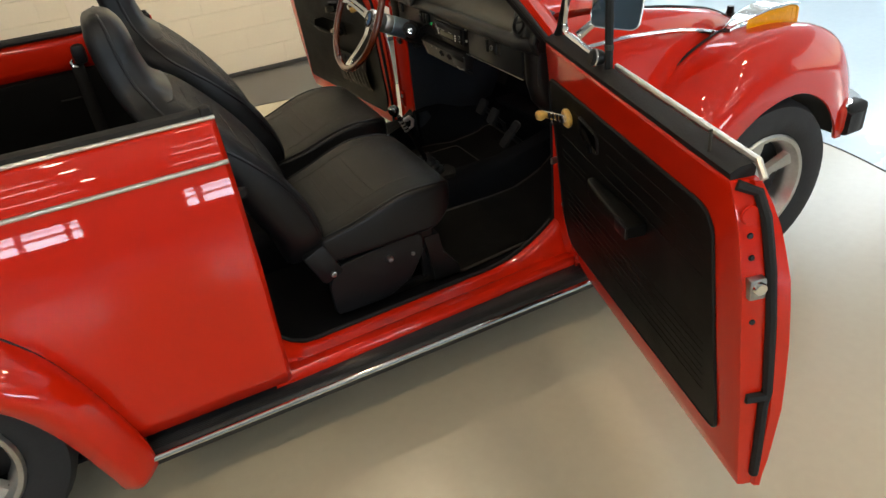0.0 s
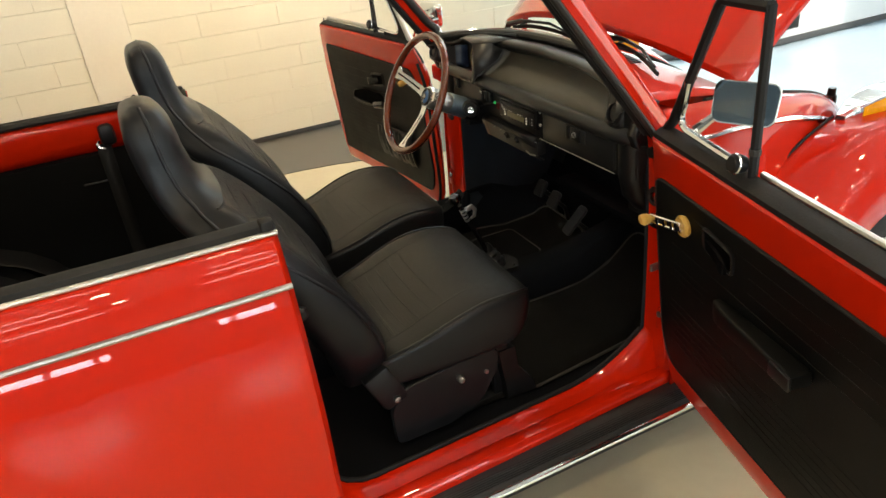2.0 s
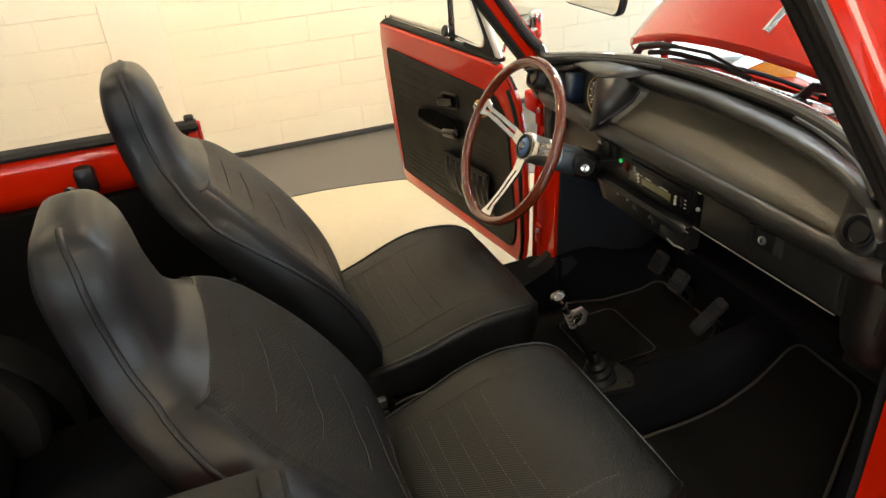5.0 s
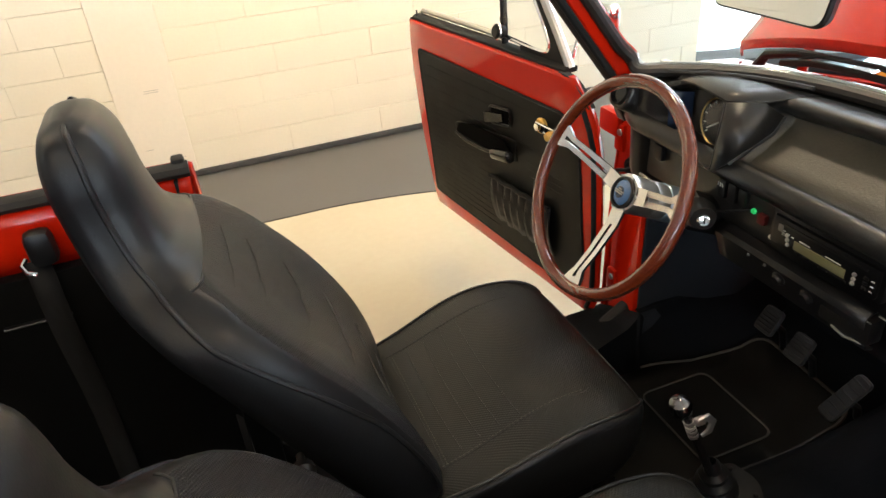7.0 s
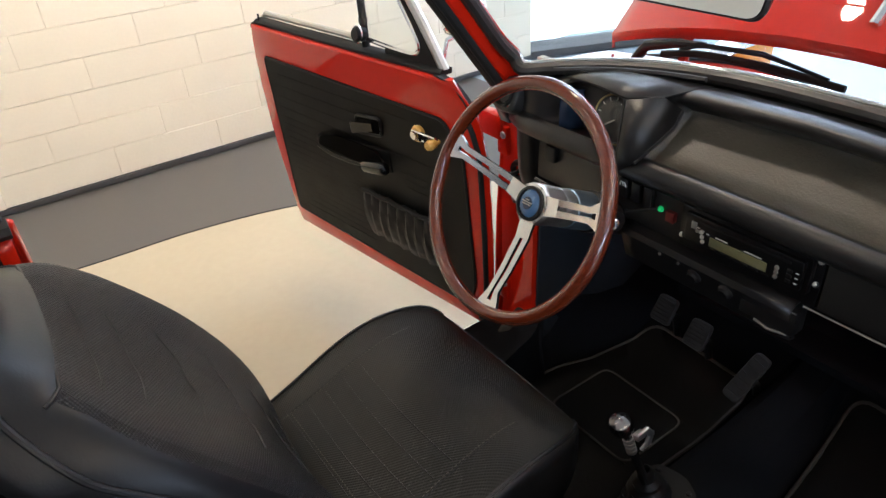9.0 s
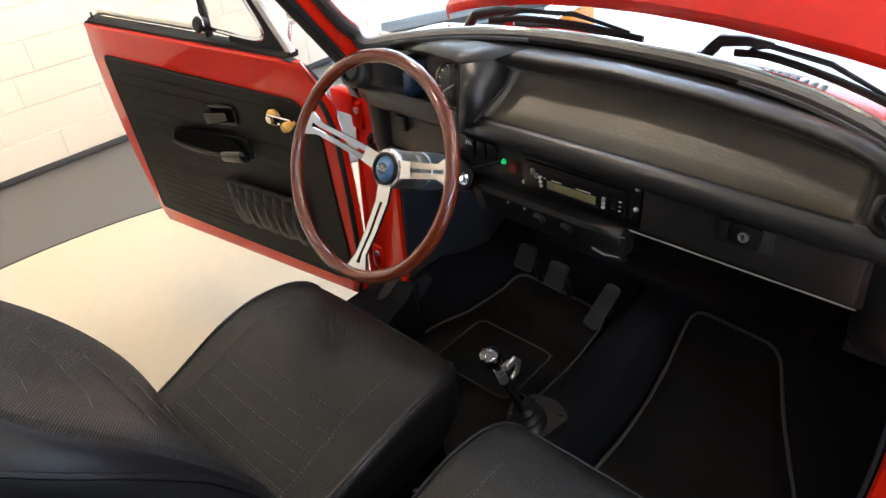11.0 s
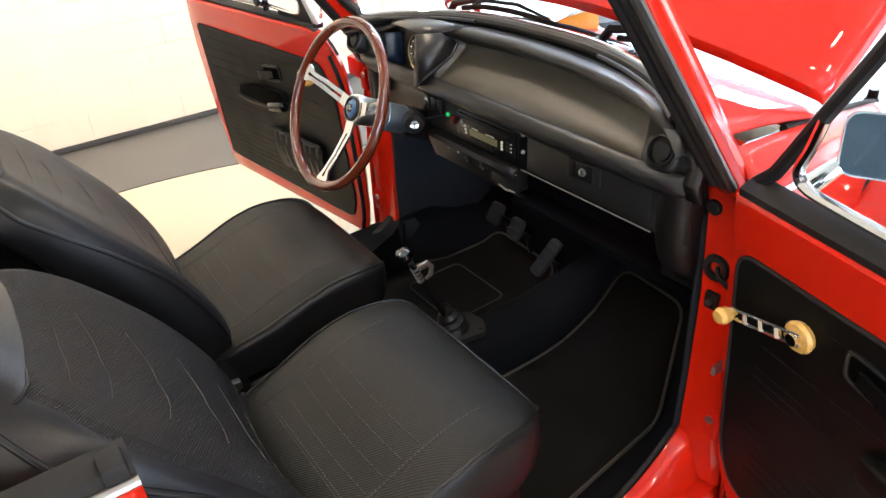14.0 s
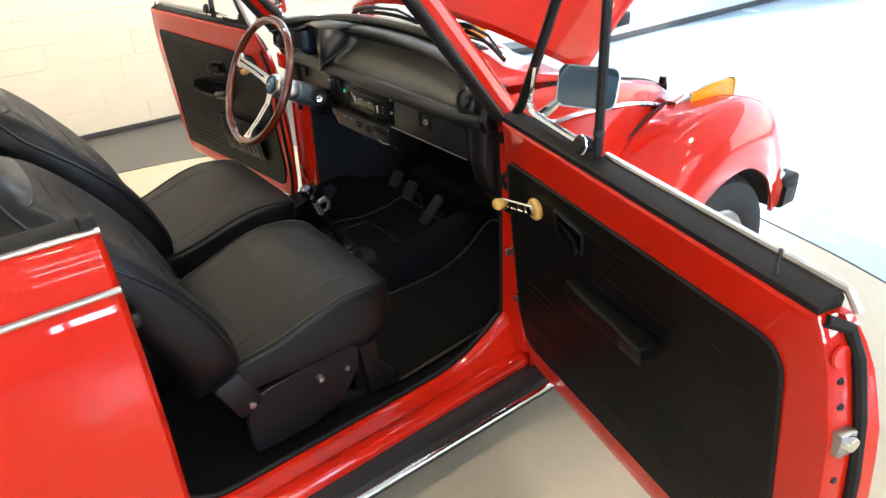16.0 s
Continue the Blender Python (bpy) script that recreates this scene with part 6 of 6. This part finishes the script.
# radio and its panel
part("radio_plate", box(0.932, 0.944, -0.116, 0.132, 0.806, 0.899, 0.003), RADIO, dash, "black radio panel")
part("radio_surround", box(0.921, 0.94, -0.103, 0.120, 0.829, 0.893, 0.003), RADIO, dash)
part("radio", box(0.914, 0.935, -0.095, 0.113, 0.833, 0.886, 0.005), RADIO, dash, "black car radio with a dull display")
part("radio_display", box(0.9128, 0.916, -0.040, 0.062, 0.8415, 0.858, 0.001), LCD, dash, "dull yellow-green display")
for k in range(3):
    part("radio_button", lathe([(0, 0.0025), (0.0032, 0.002), (0.004, 0)], 10, axis_to((0.9135, 0.074 + 0.002 * k, 0.844 + k * 0.008), (-1, 0, 0.2))), SATIN, dash, "bright button")
    part("radio_button", lathe([(0, 0.0025), (0.0032, 0.002), (0.004, 0)], 10, axis_to((0.9135, -0.056, 0.843 + k * 0.008), (-1, 0, 0.2))), SATIN, dash, "bright button")
    part("radio_mark", box(0.9125, 0.9145, 0.064 + 0.009 * k, 0.069 + 0.009 * k, 0.8605 + 0.002 * k, 0.8620 + 0.002 * k), WHITE, dash, smooth=False)
    part("radio_mark", box(0.9125, 0.9145, -0.090, -0.085, 0.845 + 0.009 * k, 0.8465 + 0.009 * k), WHITE, dash, smooth=False)
    part("radio_button", box(0.9125, 0.916, -0.080, -0.071, 0.842 + k * 0.009, 0.848 + k * 0.009, 0.0015), PLASTIC, dash)
for k in range(6):
    part("preset_button", box(0.9125, 0.916, 0.044 - k * 0.018, 0.058 - k * 0.018, 0.8355, 0.8395, 0.001), PLASTIC, dash)
part("radio_slot", box(0.9125, 0.916, -0.075, 0.085, 0.8745, 0.8785, 0.0005), PLASTIC, dash)
part("radio_badge", box(0.9125, 0.916, 0.088, 0.099, 0.860, 0.874, 0.002), STEEL, dash)
part("radio_badge", box(0.9125, 0.916, 0.082, 0.090, 0.855, 0.862, 0.002), STEEL, dash)
part("display_caption", box(0.9128, 0.9158, 0.030, 0.052, 0.8605, 0.8622, 0.0004), WHITE, dash)
part("display_caption", box(0.9128, 0.9158, -0.03, 0.0, 0.8605, 0.8620, 0.0004), WHITE, dash)
for y, z in ((-0.109, 0.888), (-0.109, 0.848), (0.125, 0.895), (0.125, 0.828)):
    part("panel_screw", lathe([(0, 0.005), (0.0040, 0.004), (0.0050, 0)], 10, axis_to((0.931, y, z), (-1, 0, 0.4))), SATIN, dash, "bright screw")
# switches
part("green_lamp", lathe([(0, 0.006), (0.0042, 0.005), (0.0058, 0.002), (0.0058, 0)], 14, axis_to((0.938, 0.179, 0.853), (-1, 0, 0))), GREEN, dash, "lit green tell-tale")
part("red_switch", box(0.930, 0.941, 0.146, 0.164, 0.838, 0.858, 0.002), REDPRINT, dash, "small dark red switch")
for y in (0.205, 0.232, 0.259):
    part("rocker_switch", box(0.928, 0.941, y - 0.010, y + 0.010, 0.848, 0.886, 0.003), PLASTIC, dash, "black rocker switch")
for k in range(3):
    part("switch_mark", tube([(0.9265, 0.252 + 0.007 * k, 0.872), (0.9265, 0.256 + 0.004 * k, 0.880)], 0.0012, 4), WHITE, dash)
# heater panel under the radio
rows = [[(0.952, y, 0.802), (0.935, y, 0.800), (0.922, y, 0.794), (0.918, y, 0.785), (0.932, y, 0.745), (0.938, y, 0.728), (0.955, y, 0.722)] for y in (0.245, 0.22, 0.10, 0.0, -0.09)]
hp = part("heater_panel", sheet(rows), PLASTIC, dash, "black heater control panel", solid=0.004)
for y in (0.155, 0.115):
    part("slide_knob", box(0.914, 0.926, y - 0.0025, y + 0.0025, 0.776, 0.782, 0.002), STEEL, dash)
for y in (0.084, 0.022):
    part("rotary_knob", lathe([(0.013, 0), (0.014, 0.004), (0.010, 0.007), (0.009, 0.012), (0.0, 0.013)], 18, axis_to((0.925, y, 0.767), (-0.95, 0, -0.3))), PLASTIC, dash, "black rotary knob")
part("ashtray", box(0.921, 0.955, -0.100, -0.005, 0.744, 0.792, 0.005), PLASTIC, dash, "black ashtray")
part("ashtray_lip", tube([(0.924, -0.09, 0.745), (0.920, -0.06, 0.741), (0.922, -0.035, 0.745)], 0.0025, 6), STEEL, dash)
part("ashtray_edge", tube([(0.9215, -0.098, 0.790), (0.9205, -0.01, 0.790)], 0.0012, 6), STEEL, dash)
part("under_tray", sheet([[(0.945, y, 0.80), (1.05, y, 0.74), (1.25, y, 0.70)] for y in (-0.50, -0.3, -0.1, 0.1, 0.3, 0.52)]), PLASTIC, dash, "black under-dash cover", solid=0.006)
# dash left of the wheel
part("left_switch", box(0.928, 0.942, 0.44, 0.47, 0.85, 0.885, 0.004), PLASTIC, dash)

# ---- steering wheel ----
WN = V((-0.90, 0, 0.436)).normalized()
WC = V((0.692, 0.296, 0.911))
WU, WV = V((0, -1, 0)), V((0.436, 0, 0.90)).normalized()
HB = WC - WN * 0.042


def wp(r, deg, h=0.0):
    a = radians(deg)
    return WC + WU * (r * math.cos(a)) + WV * (r * math.sin(a)) + WN * h


sw = part("steering_wheel", tube([wp(0.196, 360 * k / 72) for k in range(72)], 0.0125, 12, closed=True), WOOD, car, "wood-rimmed three-spoke steering wheel")
for deg in (13, 167, 278):
    w = [(0.030, 0.0165, -0.052), (0.062, 0.015, -0.049), (0.12, 0.0135, -0.028), (0.158, 0.0125, -0.010), (0.174, 0.020, -0.005), (0.189, 0.026, 0.0)]
    a = radians(deg)
    di, si = WU * math.cos(a) + WV * math.sin(a), WV * math.cos(a) - WU * math.sin(a)
    # two legs with a slot between, joined at each end
    bm = bmesh.new()
    for sg in (-1, 1):
        rings = []
        for r, ww, h in w[1:5]:
            c = WC + di * r + WN * h
            lo, hi = (0.24, 1.0)
            rings.append([c + si * (sg * ww * lo) + WN * 0.003, c + si * (sg * ww * hi) + WN * 0.003, c + si * (sg * ww * hi) - WN * 0.003, c + si * (sg * ww * lo) - WN * 0.003])
        loft(rings, bm)
    for seg in (w[0:2], w[4:6]):
        loft([[WC + di * r + WN * (h + e) + si * (g * ww) for g, e in ((-1, 0.003), (1, 0.003), (1, -0.003), (-1, -0.003))] for r, ww, h in seg], bm)
    part("spoke", bm, ALLOY, sw, "slotted polished alloy spoke", sharp=30)
MH = axis_to(WC - WN * 0.130, WN)
part("boss", lathe([(0.0345, -0.010), (0.0350, -0.002), (0.0355, 0.0), (0.0355, 0.020), (0.034, 0.024), (0.0355, 0.028), (0.036, 0.050), (0.0375, 0.070), (0.0375, 0.077), (0.035, 0.081), (0.030, 0.082), (0.0, 0.082)], 40, MH), SATIN, sw, "long polished alloy boss")
part("horn_ring", lathe([(0.031, 0.081), (0.030, 0.087), (0.0255, 0.088), (0.0245, 0.084)], 32, MH), PLASTIC, sw, "black horn button surround")
part("horn_button", lathe([(0.0245, 0.084), (0.020, 0.088), (0.011, 0.0905), (0.0, 0.0915)], 28, MH), BLUE, sw, "domed blue horn button")
part("horn_emblem", lathe([(0.0, 0.0925), (0.010, 0.0915), (0.011, 0.0905)], 20, MH), BLUEGLOSS, sw)
for a, b in (((-0.012, 0.002), (0.012, 0.002)), ((-0.010, -0.002), (0.010, -0.002)), ((-0.004, 0.006), (0.004, 0.006))):
    part("badge_stroke", tube([MH @ V((*a, 0.0925)), MH @ V((*b, 0.0925))], 0.0010, 5), STEEL, sw)
for k in range(6):
    aa = radians(10 + 60 * k)
    part("boss_screw", lathe([(0, 0.002), (0.0025, 0.002), (0.003, 0)], 8, MH @ Matrix.Translation((0.0338 * math.cos(aa), 0.0338 * math.sin(aa), 0.0815))), STEEL, sw)
part("sleeve", tube([WC - WN * 0.136, WC - WN * 0.139, WC - WN * 0.20, WC - WN * 0.206], [0.034, 0.0365, 0.0365, 0.034], 32), SLEEVE, sw, "blue-grey satin sleeve")
col = part("steering_column", tube([WC - WN * 0.203, WC - WN * 0.207, WC - WN * 0.29, WC - WN * 0.42], [0.034, 0.040, 0.038, 0.032], 24), PLASTIC, car, "black steering column with ignition lock")
part("ignition_barrel", tube([WC - WN * 0.235, V((0.872, 0.240, 0.835)), V((0.864, 0.224, 0.834))], [0.032, 0.029, 0.024], 18), PLASTIC, col)
part("ignition_lock", lathe([(0, 0.006), (0.010, 0.005), (0.013, 0.0)], 18, axis_to((0.863, 0.221, 0.834), (-0.45, -0.85, 0.25))), CHROME, col, "chrome ignition lock")
part("key_slot", box(-0.0012, 0.0012, -0.006, 0.006, 0.005, 0.008, m=axis_to((0.863, 0.221, 0.834), (-0.45, -0.85, 0.25))), DIAL, col)
part("indicator_stalk", tube([WC - WN * 0.215, WC - WN * 0.215 + V((0.01, 0.10, 0.0)), WC - WN * 0.21 + V((0.0, 0.15, 0.01))], [0.006, 0.005, 0.007], 8), PLASTIC, col, "black indicator stalk")
part("wiper_stalk", tube([WC - WN * 0.215, WC - WN * 0.215 + V((0.03, -0.07, 0.02)), WC - WN * 0.215 + V((0.05, -0.11, 0.035))], [0.006, 0.003, 0.003], 8), PLASTIC, col, "thin wiper stalk")

# ---- gear lever, pedals, mirror ----
gl_ = part("gear_lever", tube([(0.808, 0.034, 0.34), (0.770, 0.027, 0.43), (0.717, 0.016, 0.54), (0.690, 0.012, 0.60)], [0.0085, 0.0085, 0.008, 0.008], 10), GLOSSBLACK, car, "black gear lever with a round polished knob")
part("gear_knob", lathe([(0.007, -0.024), (0.010, -0.021), (0.0185, -0.009), (0.0205, 0.002), (0.017, 0.013), (0.009, 0.019), (0, 0.020)], 24, axis_to((0.674, 0.010, 0.628), (-0.3, 0, 0.95))), KNOB, gl_, "polished dark gear knob")
for k in range(4):
    p = V((0.716, 0.015, 0.536)).lerp(V((0.700, 0.013, 0.576)), k / 3)
    part("lever_collar", tube([p, p + V((-0.0022, 0, 0.006))], 0.0095, 12), STEEL, gl_)
part("lever_latch", tube([(0.706, 0.0, 0.588), (0.724, -0.002, 0.594), (0.737, -0.003, 0.578), (0.733, -0.002, 0.556), (0.720, 0.0, 0.548)], [0.004, 0.0045, 0.0045, 0.0045, 0.003], 8, flat=1.6), STEEL, gl_, "bright lever latch loop")
part("lever_trigger", box(0.704, 0.724, -0.004, 0.010, 0.578, 0.590, 0.003), STEEL, gl_)
part("gear_boot", lathe([(0.046, -0.03), (0.044, 0.0), (0.034, 0.012), (0.036, 0.024), (0.026, 0.034), (0.027, 0.046), (0.017, 0.056), (0.015, 0.075), (0.009, 0.084)], 24, axis_to((0.810, 0.034, 0.335), (-0.25, 0, 1))), PLASTIC, gl_, "black rubber boot")
part("gear_plate", plate(rounded([(0.758, -0.016), (0.873, -0.036), (0.898, 0.012), (0.883, 0.072), (0.768, 0.072)], 0.018, 4), 0, 0.016, Matrix(((1, 0, 0, 0), (0, 0, 1, 0), (0, 1, 0, 0.316), (0, 0, 0, 1)))), RUBBER, gl_, "black gear lever base plate")
for x, y in ((0.775, -0.004), (0.868, -0.016), (0.775, 0.057), (0.868, 0.057)):
    part("plate_bolt", lathe([(0, 0.006), (0.005, 0.005), (0.006, 0)], 8, Matrix.Translation((x, y, 0.331))), PLASTIC, gl_)


def pedal(p, w, h, tilt, yaw, label):
    Mp = Matrix.Translation(p) @ Matrix.Rotation(radians(yaw), 4, "X") @ Matrix.Rotation(radians(tilt), 4, "Y")
    ol = rounded([(-w / 2, -h / 2), (w / 2, -h / 2), (w / 2 * 0.94, h / 2), (-w / 2 * 0.94, h / 2)], 0.012, 4)
    pd_ = part("pedal", loft([[Mp @ V((q, y * k, z * k)) for y, z in ol] for q, k in ((0.008, 0.92), (0.004, 1.0), (-0.004, 1.0), (-0.008, 0.93))]), PEDAL, car, label)
    for k in range(6):
        zz = -h * 0.36 + h * 0.144 * k
        part("pedal_rib", tube([Mp @ V((-0.0085, -w * 0.38, zz)), Mp @ V((-0.0085, w * 0.38, zz))], 0.0022, 5), PEDAL, pd_)
    part("pedal_arm", tube([p, V(p) + V((0.05, 0, -0.05)), V(p) + V((0.08, 0, -0.16))], 0.009, 8), PLASTIC, pd_)


pedal((1.205, 0.325, 0.412), 0.056, 0.068, 32, 0, "grey rubber-faced clutch pedal")
pedal((1.200, 0.224, 0.400), 0.056, 0.068, 32, 0, "grey rubber-faced brake pedal")
pedal((1.200, 0.088, 0.362), 0.042, 0.125, 35, 14, "worn grey accelerator pedal")
MM = Matrix.Translation((0.738, 0.030, 1.284)) @ Matrix.Rotation(radians(7), 4, "Y")
MO = rounded([(-0.100, 0.026), (0.100, 0.026), (0.094, -0.030), (-0.094, -0.030)], 0.018, 5)
im = part("interior_mirror", loft([[MM @ V((q, y * k, z * k)) for y, z in MO] for k, q in ((0.97, 0.0), (1.0, 0.004), (0.95, 0.016), (0.7, 0.026))]), PLASTIC, car, "black-framed interior mirror")
bm = bmesh.new()
bm.faces.new([bm.verts.new(MM @ V((-0.0015, y * 0.955, z * 0.89))) for y, z in MO])
part("mirror_pane", bm, CLEARMIRROR, im, "mirror glass", smooth=False)
part("mirror_stem", tube([(0.76, 0.03, 1.295), (0.745, 0.02, 1.36), (0.69, 0, 1.46)], 0.007, 8), CHROME, im)

# ---- floor mats ----
def mat_on_floor(outline, label):
    """A carpet mat with a bound edge that follows the floor up to the toe board."""
    fl = [(-2.0, 0.2), (1.1, 0.205), (1.22, 0.24), (1.36, 0.34), (1.46, 0.52)]
    def z(x):
        return lerp(fl, x) + 0.016
    ol = rounded(outline, 0.04, 5)
    bm = bmesh.new()
    f = bm.faces.new([bm.verts.new((x, y, 0)) for x, y in ol])
    bmesh.ops.triangulate(bm, faces=[f])
    bmesh.ops.subdivide_edges(bm, edges=bm.edges[:], cuts=5, use_grid_fill=True)
    for v in bm.verts:
        v.co.z = z(v.co.x)
    bmesh.ops.triangulate(bm, faces=bm.faces[:])
    t = tagged(empty("floor_mat", (0, 0, 0)), label, "floor mat", "car floor mats")
    part("carpet", bm, MATTING, t, solid=0.010)
    pts = []
    for i in range(len(ol)):
        a, b = np.array(ol[i]), np.array(ol[(i + 1) % len(ol)])
        for k in range(4):
            p = a + (b - a) * k / 4
            pts.append((p[0], p[1], z(p[0]) + 0.004))
    part("binding", tube(pts, 0.0048, 6, closed=True), PIPING, t, "grey bound edge")
    return t


mat_on_floor([(0.70, -0.105), (0.98, -0.11), (1.345, -0.085), (1.335, -0.30), (1.05, -0.46), (0.62, -0.50)], "black carpet mat with a grey bound edge in the passenger footwell")
mat_on_floor([(0.66, 0.11), (0.98, 0.11), (1.26, 0.10), (1.27, 0.395), (1.19, 0.42), (1.10, 0.455), (1.0, 0.49), (0.62, 0.49)], "black carpet mat with a grey bound edge in the driver footwell")
part("heel_pad", box(0.90, 1.10, 0.16, 0.40, 0.224, 0.231, 0.004), MATTING, bpy.data.objects["floor_mat.001"], "stitched heel pad")
part("heel_pad_edge", tube([(x, y, 0.231) for x, y in rounded([(0.90, 0.16), (1.10, 0.16), (1.10, 0.40), (0.90, 0.40)], 0.03, 4)], 0.0028, 6, closed=True), PIPING, bpy.data.objects["floor_mat.001"])

# ---- blocks of the north wall ----
random.seed(5)
H0, PITCH = 0.030, 0.148
meshes = {}


def block_mesh(L):
    k = round(L, 3)
    if k not in meshes:
        bm = box(0.0005, L - 0.0005, 0, 0.012, 0.0010, PITCH - 0.0010, 0.0018, seg=1)
        meshes[k] = mesh_of("block", bm, WALLPAINT, smooth=False)
    return meshes[k]


def lay(x0, x1, z, shift, L=0.52):
    x = x0
    first = True
    while x < x1 - 0.02:
        n = min(x1, x + (L * shift if first and shift else L))
        if x1 - n < 0.08:
            n = x1
        ob = new("block", block_mesh(n - x))
        ob.parent = wall_n
        ob.location = (x, WALL_Y + random.uniform(-0.0012, 0.0012), z)
        x, first = n, False


for row in range(11):
    z = H0 + row * PITCH
    lay(-2.6, -0.345, z, (0.5, 1.0, 0.72)[row % 3])
    lay(-0.045, 3.2, z, (1.0, 0.5, 0.8)[row % 3])
bm = bmesh.new()
for row in range(11, 24):
    z = H0 + row * PITCH
    for x0, x1 in ((-6.0, -0.345), (-0.045, 3.2)):
        x = x0 - 0.26 * (row % 2)
        while x < x1:
            a, b = max(x0, x), min(x1, x + 0.52)
            if b - a > 0.02:
                box(a + 0.003, b - 0.003, WALL_Y, WALL_Y + 0.012, z + 0.0025, min(3.6, z + PITCH) - 0.0025, bm=bm)
            x += 0.52
ob = part("upper_blocks", bm, WALLPAINT, wall_n, smooth=False)
ob["kind"] = "stuff"
